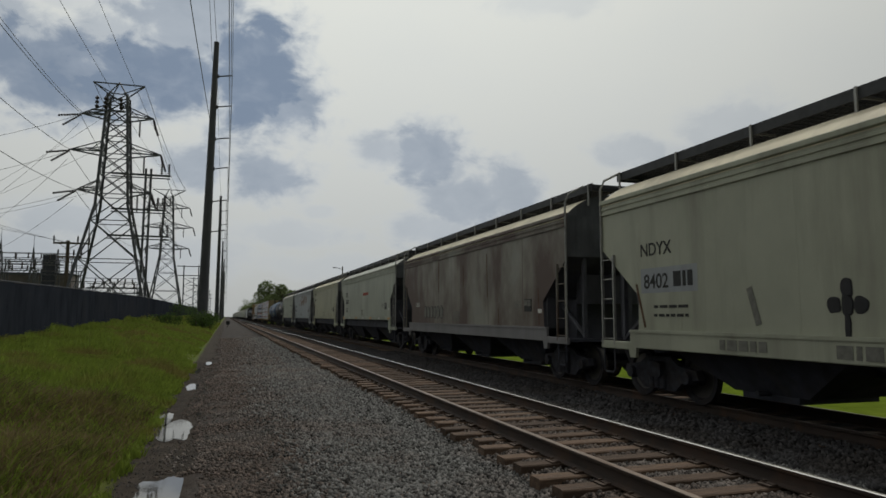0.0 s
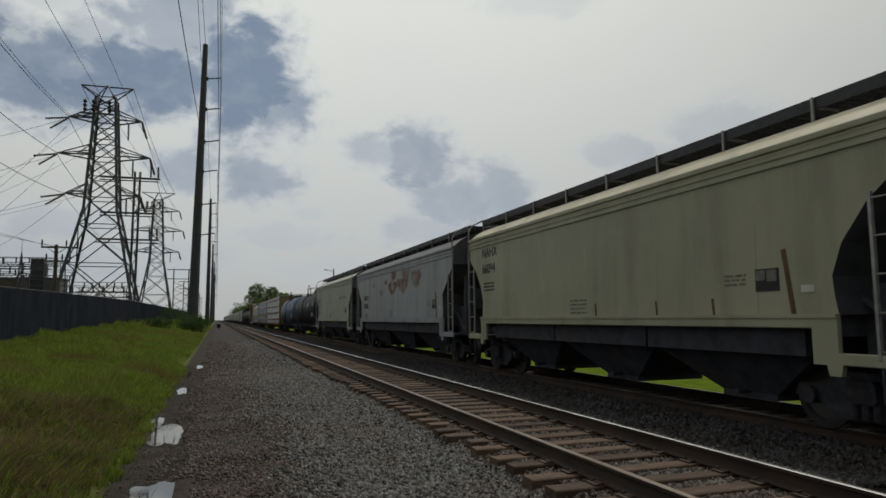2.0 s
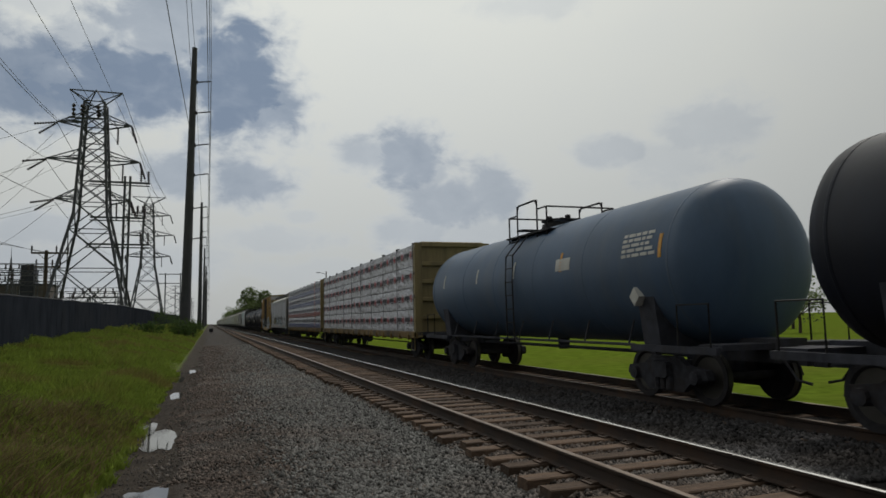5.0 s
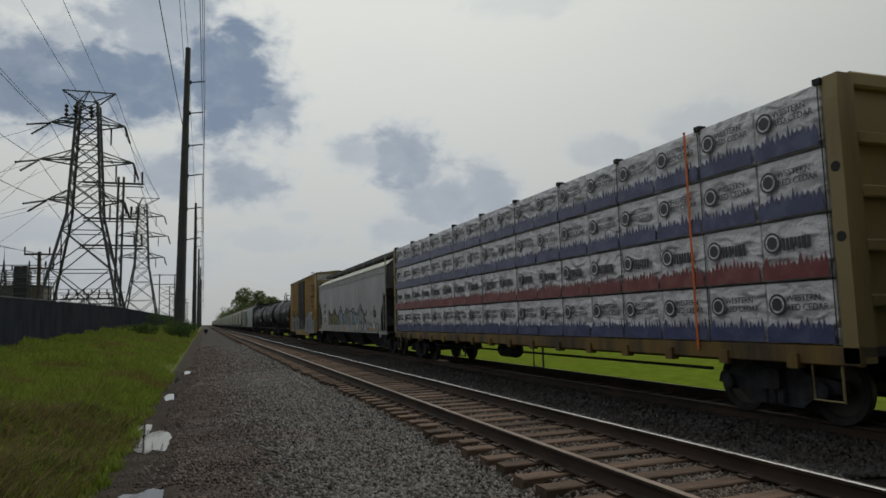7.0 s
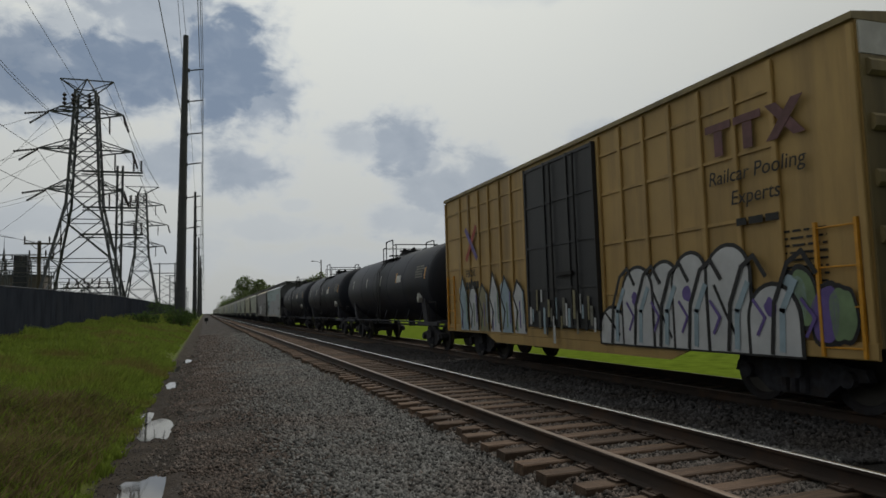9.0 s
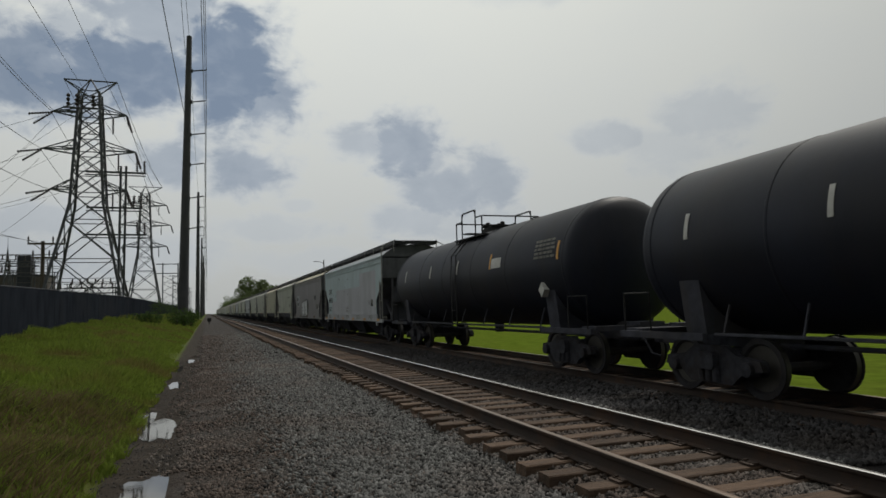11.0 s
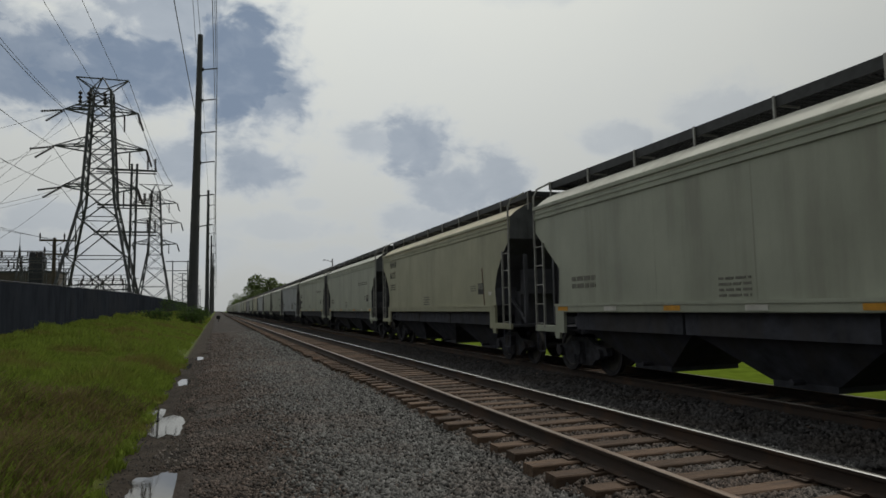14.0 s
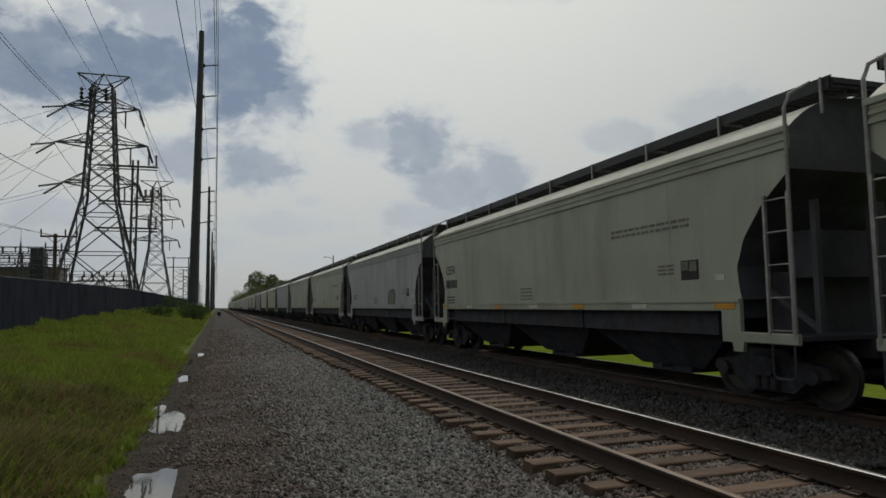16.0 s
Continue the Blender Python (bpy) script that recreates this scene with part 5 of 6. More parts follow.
    sh.lathe([(-0.004, 0.15), (0.004, 0.15)], (0, 0, 0), 0, 20, 0)
    sh.lathe([(-0.007, 0.118), (0.0, 0.118)], (0, 0, 0), 0, 20, 1)
    sh.lathe([(-0.010, 0.092), (-0.004, 0.092)], (0, 0, 0), 0, 16, 0)
    return sh


def tree_band(k, L):
    """A strip whose upper edge is a row of pointed trees."""
    rg, pts, y = random.Random(k), [], 0.02
    while y < L - 0.14:
        w = rg.uniform(0.05, 0.12)
        pts += [(y, rg.uniform(0.17, 0.22)), (y + w / 2, rg.uniform(0.26, 0.40))]
        y += w
    pts = [(0.01, 0.01)] + pts + [(L - 0.02, 0.2), (L - 0.02, 0.01)]
    sh = Shape()
    for p, q in zip(pts[1:-2], pts[2:-1]):
        sh.prism([(p[0], 0.015), (q[0], 0.015), q, p], 0, -0.004, 0.004)
    return sh


# ======== scenery beside the line ========
def lattice_tower(x, y, h, base, lean_arms, top_w, reach):
    """A four-legged lattice tower with three pairs of arms and a top bar."""
    b0 = ground_z(-9, min(y, 300)) - 0.2
    tw = thing("transmission_tower", pose(x, y, b0), "tall grey lattice steel transmission tower with insulator strings", "transmission tower", "lattice towers behind the fence")
    L = M["lattice"]

    def half(z):
        return float(np.interp(z, [0, h * 0.47, h * 0.93, h], [base * 0.44, base * 0.17, base * 0.105, base * 0.095]))
    for sx in (-1, 1):
        for sy in (-1, 1):
            sh = Shape()
            zs = [0, h * 0.47, h * 0.94]
            for p, q in zip(zs, zs[1:]):
                sh.beam((sx * half(p), sy * half(p), p), (sx * half(q), sy * half(q), q), 0.34)
            part("leg", sh, L, tw)
    sh, z = Shape(), 0.5
    levels = [0.5]
    while z < h * 0.92:
        z += max(1.5, half(z) * 1.5)
        levels.append(min(z, h * 0.94))
    for p, q in zip(levels, levels[1:]):
        a, b = half(p), half(q)
        for s in (-1, 1):
            for c in (-1, 1):
                sh.beam((-c * a, s * a, p), (c * b, s * b, q), 0.14)
                sh.beam((s * a, -c * a, p), (s * b, c * b, q), 0.14)
            sh.beam((-b, s * b, q), (b, s * b, q), 0.12)
            sh.beam((s * b, -b, q), (s * b, b, q), 0.12)
    part("bracing", sh, L, tw, "crossed lattice bracing")
    # top bar for the shield wires
    sh = Shape()
    tz, wing = h * 0.985, top_w
    sh.beam((-wing, 0, tz + 0.3), (wing, 0, tz + 0.3), 0.16)
    bar = part("top_bar", sh, L, tw, "shield-wire bar")
    for s in (-1, 1):
        for c in (-1, 1):
            part("strut", Shape().beam((s * 0.7, c * half(h * 0.9), h * 0.94), (s * wing, 0, tz + 0.3), 0.14), L, bar)
            part("strut", Shape().beam((s * half(h), c * half(h), h * 0.94), (0, 0, h), 0.12), L, bar)
    tips = []
    for zf, ext in ((0.845, reach - 0.10), (0.69, reach), (0.525, reach - 0.09)):
        for s in (-1, 1):
            z, r = h * zf, base * ext
            arm = part("cross_arm", Shape().beam((s * half(z), -half(z), z), (s * r, 0, z + 0.35), 0.18), L, tw)
            part("strut", Shape().beam((s * half(z), half(z), z), (s * r, 0, z + 0.35), 0.18), L, arm)
            for c in (-1, 1):
                part("strut", Shape().beam((s * half(z), c * half(z), z + 1.5), (s * r, 0, z + 0.35), 0.13), L, arm)
                part("strut", Shape().beam((s * half(z) * 2, c * half(z) * 0.6, z + 0.15), (s * half(z), c * half(z), z + 1.4), 0.09), L, arm)
            for c in (-1, 1):
                st = Shape()
                e = (s * r, 0, z + 0.2)
                d = (s * r - 2.7, c * 1.5, z - 0.9 - 0.3 * c) if lean_arms and s < 0 else (s * r + 0.5, c * 2.0, z - 1.7)
                n = 9
                for i in range(n):
                    p = [e[k] + (d[k] - e[k]) * (i + 0.5) / n for k in range(3)]
                    st.lathe([(-0.05, 0.05), (-0.03, 0.17), (0.03, 0.17), (0.05, 0.05)], p, 1, 8)
                st.tube([e, d], 0.05, 5)
                part("insulator", st, M["insulator"], arm, "string of brown porcelain discs")
            tips.append((x + s * r, y, b0 + z))
            if s > 0:
                st = Shape().tube([(s * r * 0.62, 0, z), (s * r * 0.62, 0, z - 2.6)], 0.1, 6)
                for i in range(7):
                    st.lathe([(-0.04, 0.08), (0, 0.2), (0.04, 0.08)], (s * r * 0.62, 0, z - 0.4 - 0.3 * i), 2, 8)
                part("insulator", st, M["insulator"], arm)
            else:
                sh = Shape().beam((-half(z), half(z), z + 0.9), (-half(z) - 2.6, 0.8, z + 0.9), 0.3, 0.14)
                part("switch_beam", sh, L, arm, "short beam for jumper posts")
    for i in range(3):                      # upright post insulators near the top
        px, z = (-2.6, -1.5, 0.6)[i], h * 0.865
        st = Shape().tube([(px, -half(z) - 0.3, z), (px, -half(z) - 0.3, z + 2.0)], 0.07, 6)
        for j in range(3):
            st.lathe([(-0.25, 0.1), (-0.1, 0.27), (0.1, 0.27), (0.25, 0.1)], (px, -half(z) - 0.3, z + 0.45 + 0.6 * j), 2, 8)
        part("insulator", st, M["insulator"], tw, "upright stack of post insulators")
    part("beam", Shape().beam((-3.2, -half(h * 0.86) - 0.3, h * 0.862), (1.2, -half(h * 0.86) - 0.3, h * 0.862), 0.3, 0.2), L, tw)
    tips += [(x - wing, y, b0 + tz + 0.3), (x + wing, y, b0 + tz + 0.3)]
    return tips


def steel_pole(x0, x1, y, h, arms):
    """A tapered steel pole that leans a little, with line-post insulator arms on one side."""
    pl = thing("transmission_pole", pose(x0, y, 0), "tall dark tapered steel transmission pole with insulator arms", "utility pole", "steel poles beside the railway")
    lean = (x1 - x0)
    part("shaft", Shape().tube([(lean * t, 0, -0.4 + (h + 0.4) * t) for t in (0, 0.25, 0.5, 0.75, 1)], [0.72, 0.63, 0.54, 0.45, 0.36], 12), M["pole"], pl, smooth=40)
    tips = []
    for f in arms:
        z = h * f
        px = lean * f
        sh = Shape().beam((px + 0.3, 0, z - 0.35), (px + 2.35, 0, z), 0.16, 0.12)
        sh.lathe([(-0.2, 0.28), (0.2, 0.28)], (px + 0.4, 0, z - 0.3), 0, 8)
        arm = part("arm", sh, M["pole"], pl)
        st = Shape()
        for i in range(6):
            st.lathe([(-0.05, 0.05), (0, 0.15), (0.05, 0.05)], (px + 1.0 + 0.24 * i, 0, z - 0.22 + 0.042 * i), 0, 8)
        part("insulator", st, M["insulator"], arm, "ribbed line-post insulator")
        tips.append((x0 + px + 2.4, y, z))
    tips.append((x0 + lean, y, h))
    return tips


def wire(points, r, name="power_line"):
    sh = Shape().tube(points, r, 5)
    ob = part(name, sh, M["wire"])
    tagged(ob, "thin overhead power line wire hung between supports", "wire", "overhead wires")


def hang(p, q, sag, n=22):
    return [tuple(p[k] + (q[k] - p[k]) * i / n - (4 * sag * (i / n) * (1 - i / n) if k == 2 else 0) for k in range(3)) for i in range(n + 1)]


ARMS = (0.885, 0.775, 0.66, 0.555, 0.44, 0.335)
poles = []
for i, (xa, xb) in enumerate(((-3.4, -3.1), (-3.15, -2.45), (-2.9, -2.75), (-2.7, -2.6), (-2.5, -2.4), (-2.4, -2.3))):
    poles.append(steel_pole(xa, xb, -32 + 132 * i, 41 if i != 3 else 40, ARMS))
for i, (a, b) in enumerate(zip(poles, poles[1:])):
    for j, (p, q) in enumerate(zip(a, b)):
        if i or j in (0, 1, 2, 6):
            wire(hang(p, q, 1.6 + 0.1 * j), 0.032)
# lines of a lower circuit that come in to the near face of the second pole
wire(hang((-6.0, -32, 36.0), (-3.05, 100, 29.6), 2.0), 0.045)
wire(hang((-2.4, -32, 41.0), (-2.95, 100, 38.2), 2.0), 0.032)

towers = [lattice_tower(-16.2, 11.0, 37.5, 12.5, True, 3.6, 0.49), lattice_tower(-16.1, 108, 35.2, 12.5, True, 3.5, 0.49), lattice_tower(-16.4, 205, 36.3, 10.5, False, 4.3, 0.64)]
for i, (a, b) in enumerate(zip(towers, towers[1:])):
    for j in (0, 2, 4) if i == 0 else range(8):
        p, q = a[j], b[j]
        wire(hang(p, (q[0], q[1], q[2] + 0.3), 2.6 if j < 6 else 1.4), 0.04)
        if j == 0 and i == 0:
            wire(hang((p[0] + 0.5, p[1], p[2] + 0.6), (q[0] + 0.2, q[1] - 0.5, q[2] + 0.4), 2.7), 0.03)
# shield wires pass from the first tower straight to the third
wire(hang((-19.6, 11, 38.2), (-13.6, 205, 37.0), 3.6), 0.03)
wire(hang((-15.0, 11, 38.2), (-11.8, 205, 37.0), 3.0), 0.03)
# taps from the arms down to the switchyard
for j, (p, q) in enumerate(zip(towers[1][0:6:2], ((-52, 96, 19), (-52, 98, 15.5), (-52, 100, 12.5)))):
    wire(hang((p[0] - 0.6, p[1] - 1.5, p[2] - 0.6), q, 1.5), 0.026)
    wire(hang((p[0] - 0.6, p[1] + 1.5, p[2] - 0.8), (q[0], q[1] + 50, q[2] - 2), 2.0), 0.026)
    wire(hang((p[0] + 3.0, p[1] + 2, p[2] + 0.9), (-60, 150, 16 + j), 1.0), 0.022)
    wire(hang((-22.2, 110.0, 12.4 - 0.1 * j), (-50, 60 + 12 * j, 17 + 2 * j), 0.8), 0.02)


def tap_structure():
    """The two-legged steel frame beside the near tower that carries beams and upright insulators."""
    b0 = 1.0
    st = thing("tap_structure", pose(-11.5, 107, b0), "slim steel tap frame with three beams beside the tower", "transmission tower")
    for dx in (-0.35, 0.35):
        part("leg", Shape().beam((dx - 0.2, 0, 0), (dx, 0, 22.3), 0.3), M["lattice"], st)
    sh = Shape()
    for i in range(14):
        z = 0.8 + i * 1.5
        sh.beam((-0.5, 0, z), (0.35, 0, z + 1.5), 0.08)
    part("bracing", sh, M["lattice"], st)
    for z, x0, x1 in ((21.4, -5.0, 3.0), (16.2, -4.8, 2.6), (12.3, -5.2, 3.1)):
        bm = part("beam", Shape().beam((x0, 0.2, z), (x1, 0.2, z), 0.5, 0.22).beam((x0, -0.2, z - 0.5), (x1, -0.2, z - 0.5), 0.2, 0.14), M["lattice"], st)
        for dx in (0.0, -1.0):
            ins = Shape().tube([(x1 - 0.2 + dx, 0, z), (x1 - 0.2 + dx, 0, z + 1.8)], 0.07, 6)
            for i in range(5):
                ins.lathe([(-0.12, 0.08), (0, 0.24), (0.12, 0.08)], (x1 - 0.2 + dx, 0, z + 0.35 + 0.32 * i), 2, 8)
            part("insulator", ins, M["insulator"], bm, "upright porcelain insulator stack")
    part("brace", Shape().beam((-3.5, 0, 21.3), (0.2, 0, 17.0), 0.1), M["lattice"], st)


tap_structure()


def h_frame_tower(x, y, h, w):
    b0 = 1.5
    ob = thing("h_frame_tower", pose(x, y, b0), "distant lattice portal tower with two cross arms", "transmission tower", "far portal towers")
    for s in (-1, 1):
        part("leg", Shape().beam((s * w / 2, 0, 0), (s * w / 2, 0, h), 0.42), M["lattice"], ob)
    sh = Shape()
    n = 5
    for i in range(n):
        z0, z1 = h * 0.75 * i / n, h * 0.75 * (i + 1) / n
        sh.beam((-w / 2, 0, z0), (w / 2, 0, z1), 0.16).beam((w / 2, 0, z0), (-w / 2, 0, z1), 0.16)
    part("bracing", sh, M["lattice"], ob)
    for z in (h * 0.98, h * 0.80):
        part("cross_arm", Shape().beam((-w * 0.95, 0, z), (w * 0.75, 0, z), 0.4, 0.3), M["lattice"], ob)


h_frame_tower(-13.8, 290, 20.5, 5.6)
for k in range(4):
    h_frame_tower(-14.5 - 0.8 * k, 390 + 95 * k, 21, 5.5)


def wood_pole(x, y, h):
    ob = thing("wooden_utility_pole", pose(x, y, 1.0), "grey wooden utility pole with two cross arms", "utility pole")
    part("shaft", Shape().tube([(0, 0, -0.3), (0, 0, h)], [0.32, 0.24], 8), M["wood_pole"], ob, smooth=40)
    for z, w in ((h - 0.4, 2.9), (h - 2.4, 1.9)):
        arm = part("cross_arm", Shape().beam((-w * 0.65, -0.2, z), (w, -0.2, z), 0.2, 0.26).beam((-w * 0.4, -0.2, z), (0, -0.2, z - 1.0), 0.08).beam((w * 0.5, -0.2, z), (0, -0.2, z - 1.0), 0.08), M["wood_pole"], ob)
        for t in (-0.62, 0.45, 0.97):
            part("insulator", Shape().lathe([(0, 0.06), (0.3, 0.12), (0.75, 0.12), (1.0, 0.04)], (w * t, -0.2, z + 0.1), 2, 8), M["insulator"], arm)


wood_pole(-22.2, 110, 11.6)


def mast(x, y, h, w):
    ob = thing("lightning_mast", pose(x, y, 1.0), "slender lattice lightning mast of the switchyard", "mast", "switchyard masts")
    sh = Shape()
    for sx in (-1, 1):
        for sy in (-1, 1):
            sh.beam((sx * w / 2, sy * w / 2, 0), (0, 0, h * 0.86), 0.14)
    n = 7
    for i in range(n):
        r0, r1 = w / 2 * (1 - i / (n + 1)), w / 2 * (1 - (i + 1) / (n + 1))
        z0, z1 = h * 0.86 * i / (n + 1), h * 0.86 * (i + 1) / (n + 1)
        for s in (-1, 1):
            sh.beam((-s * r0, -r0, z0), (s * r1, -r1, z1), 0.09).beam((-r0, -s * r0, z0), (-r1, s * r1, z1), 0.09)
    part("lattice", sh, M["lattice"], ob)
    part("spike", Shape().tube([(0, 0, h * 0.84), (0, 0, h)], [0.07, 0.02], 6), M["lattice"], ob)


def gantry(x0, x1, y, h):
    ob = thing("switchyard_gantry", pose(x0, y, 1.0), "steel switchyard gantry with bus bars and insulators", "gantry", "switchyard gantries")
    w = x1 - x0
    for x in (0, w / 2, w):
        sh = Shape()
        for d in (-0.4, 0.4):
            sh.beam((x + d, 0, 0), (x + d * 0.6, 0, h), 0.16)
        for i in range(6):
            sh.beam((x - 0.4, 0, h * i / 6), (x + 0.4, 0, h * (i + 1) / 6), 0.09)
        part("column", sh, M["lattice"], ob)
    sh = Shape()
    for z in (h, h - 0.9):
        sh.beam((-1, 0, z), (w + 1, 0, z), 0.16)
    for i in range(int(w / 0.9)):
        sh.beam((i * 0.9, 0, h - 0.9), (i * 0.9 + 0.9, 0, h), 0.08)
    part("beam", sh, M["lattice"], ob)
    for i in range(6):
        x = w * (i + 0.5) / 6
        part("insulator", Shape().lathe([(0, 0.1), (0.3, 0.22), (0.6, 0.1), (0.9, 0.22), (1.2, 0.08)], (x, 0, h), 2, 8), M["insulator"], ob)
    part("bus_bar", Shape().beam((-2, 0.5, h + 1.3), (w + 2, 0.5, h + 1.3), 0.12).beam((-2, 1.5, h - 2.2), (w + 2, 1.5, h - 2.2), 0.12), M["wire"], ob)


mast(-38.6, 160, 17.5, 2.4)
mast(-44.6, 160, 19.0, 2.6)
mast(-33.4, 165, 13.5, 1.6)
gantry(-52, -33.5, 158, 12.2)
gantry(-50, -32.0, 172, 10.8)
gantry(-30, -20.5, 175, 8.2)
gantry(-46, -34, 146, 9.6)
gantry(-54, -37, 190, 15.0)
gantry(-28, -17, 150, 6.2)


def block_building():
    ob = thing("switchyard_building", pose(-42, 176, 0.8), "low dull masonry switchyard building with tall dark housing", "building")
    part("wall", Shape().box(-9, 7.5, 0, 9, 0, 10.4), M["brick_far"], ob)
    part("roof", Shape().box(-9.2, 7.7, -0.2, 9.2, 10.4, 10.75), M["board"], ob)
    part("tank_housing", Shape().box(1.5, 4.2, -0.3, 3, 0, 15.0, c=0.1), M["under"], ob, "tall dark tank enclosure")
    for i in range(6):
        w = part("window", Shape().box(-8 + i * 2.4, -6.6 + i * 2.4, -0.06, 0.04, 5.2, 7.6), M["board"], ob)
        part("pane", Shape().box(-7.9 + i * 2.4, -6.7 + i * 2.4, -0.08, -0.05, 5.3, 7.5), M["pane"], w)


block_building()


def privacy_fence():
    """A chain-link fence hung with dark screening, on the crest of the bank."""
    fn = thing("screened_fence", pose(-9, 0, 0), "tall fence hung with dark privacy screen on the bank", "fence")

    def top(y):
        return float(np.interp(y, [-10, 20, 33, 48, 82, 200, 300], [2.95, 3.0, 3.11, 3.36, 3.81, 4.28, 4.5]))
    y = -8.0
    while y < 260:
        z0, z1 = ground_z(-9, y), top(y)
        if y < 130:
            part("post", Shape().tube([(-0.08, y, z0 - 0.2), (-0.08, y, z1 + 0.05)], 0.04, 8), M["pole"], fn, smooth=40)
        y2 = y + 3.0
        sh, n = Shape(), 6
        pts = []
        for i in range(n + 1):
            yy = y + 3.0 * i / n
            x = 0.014 * noise.noise((yy * 1.1, 2, 2))
            pts.append((x, yy, ground_z(-9, yy) - 0.05, top(yy) - 0.03 * math.sin(math.pi * i / n)))
        v = [(x - 0.006, yy, a) for x, yy, a, b in pts] + [(x - 0.006, yy, b) for x, yy, a, b in pts] + [(x + 0.006, yy, a) for x, yy, a, b in pts] + [(x + 0.006, yy, b) for x, yy, a, b in pts]
        m = n + 1
        f = []
        for i in range(n):
            f += [(i, i + 1, m + i + 1, m + i), (2 * m + i, 3 * m + i, 3 * m + i + 1, 2 * m + i + 1), (m + i, m + i + 1, 3 * m + i + 1, 3 * m + i), (i, 2 * m + i, 2 * m + i + 1, i + 1)]
        sh.add(v, f)
        part("screen", sh, M["screen"], fn)
        y = y2
    part("top_rail", Shape().tube([(-0.03, yy, top(yy) + 0.02) for yy in range(-8, 132, 4)], 0.025, 6), M["pole"], fn)


privacy_fence()


# ======== trees and shrubs ========
def leaf_cloud(centre, radii, n, size, seed, hollow=0.35):
    """Arrays of small leaf clumps in an uneven crown made of many lobes."""
    rng = np.random.default_rng(seed)
    lobes = rng.normal(0, 0.38, (14, 3))
    lobes[:, 2] = np.clip(lobes[:, 2], -0.55, 0.75)
    pick = rng.integers(0, 14, n)
    d = rng.normal(0, 1, (n, 3))
    d /= np.linalg.norm(d, axis=1)[:, None]
    r = 0.44 * rng.uniform(hollow, 1.0, n) ** 0.6 * (0.75 + 0.5 * rng.random(14)[pick])
    c = np.array(centre) + (lobes[pick] + d * r[:, None]) * np.array(radii)
    a = rng.normal(0, 1, (n, 3))
    a /= np.linalg.norm(a, axis=1)[:, None]
    b = np.cross(a, rng.normal(0, 1, (n, 3)))
    b /= np.linalg.norm(b, axis=1)[:, None]
    s = size * rng.uniform(0.5, 1.3, (n, 1))
    v = np.stack([c - a * s, c + b * s * 0.55, c + a * s, c - b * s * 0.55], 1)
    return v.reshape(-1, 3), np.arange(4 * n).reshape(n, 4)


def tree(x, y, z, h, w, seed, n=6500):
    ob = thing("tree", pose(x, y, z), "full green broadleaf tree beyond the railway line", "tree", "trees beyond the train")
    rg = random.Random(seed)
    sh = Shape().tube([(0, 0, -0.3), (0.1, 0, h * 0.25), (0.0, 0.1, h * 0.55), (0.1, 0, h * 0.8)], [h * 0.03, h * 0.022, h * 0.014, h * 0.004], 8)
    for i in range(9):
        a, z0 = rg.uniform(0, 6.28), h * rg.uniform(0.22, 0.6)
        e = (math.cos(a) * w * rg.uniform(0.25, 0.42), math.sin(a) * w * rg.uniform(0.25, 0.42), z0 + h * rg.uniform(0.15, 0.3))
        sh.tube([(0, 0, z0), (e[0] * 0.5, e[1] * 0.5, z0 + (e[2] - z0) * 0.6), e], [h * 0.011, h * 0.007, h * 0.002], 6)
    part("trunk", sh, M["bark"], ob, "tapered trunk with limbs")
    v, f = leaf_cloud((0, 0, h * 0.6), (w * 0.5, w * 0.5, h * 0.42), n, h * 0.026, seed)
    part("crown", raw_mesh("crown", v, f, M["leaf"]), None, ob, "uneven crown of many small leaf clumps")


rg = random.Random(11)
for i, (x, y, h, w) in enumerate(((26, 330, 18.4, 17), (31, 352, 16.5, 15), (22, 345, 12.5, 12), (24, 440, 18.0, 18), (23, 250, 9.0, 9), (25, 300, 9.5, 9), (23, 152, 9.6, 5.5), (26, 161, 9.0, 6))):
    tree(x, y, -0.7, h, w, 20 + i)
for i in range(16):
    y = 470 + i * 42 + rg.uniform(-10, 10)
    tree(24 + rg.uniform(-2, 10), y, -0.7, rg.uniform(15, 20), rg.uniform(16, 24), 60 + i, 1500)
for i in range(14):
    tree(62 + rg.uniform(-4, 18), 60 + i * 16 + rg.uniform(-5, 5), -0.7, rg.uniform(6, 8.5), rg.uniform(6, 9), 90 + i, 1200)


def shrub(x, y, w, h, seed):
    ob = thing("shrub", pose(x, y, ground_z(x, min(y, 400))), "dark green weedy shrub growing beside the ballast", "shrub", "shrubs along the bank")
    sh, rg2 = Shape(), random.Random(seed)
    for i in range(7):
        sh.tube([(0, 0, 0), (rg2.uniform(-0.3, 0.3) * w, rg2.uniform(-0.3, 0.3) * w, h * rg2.uniform(0.5, 0.9))], [0.03, 0.008], 5)
    part("stem", sh, M["bark"], ob)
    v, f = leaf_cloud((0, 0, h * 0.5), (w * 0.5, w * 0.5, h * 0.5), 700, 0.11, seed)
    part("foliage", raw_mesh("foliage", v, f, M["shrub"]), None, ob)


for i, (x, y, w, h) in enumerate(((-2.6, 88, 2.6, 2.4), (-2.0, 96, 2.2, 2.8), (-3.6, 92, 3.0, 2.2), (-4.4, 104, 3.4, 2.6), (-5.6, 74, 2.6, 1.5), (-7.6, 120, 4.5, 3.0), (-2.2, 112, 2.0, 1.6), (-3.0, 150, 3.5, 2.4), (-2.6, 190, 3.5, 2.8), (-6.5, 160, 5.0, 3.4))):
    shrub(x, y, w, h, 300 + i)


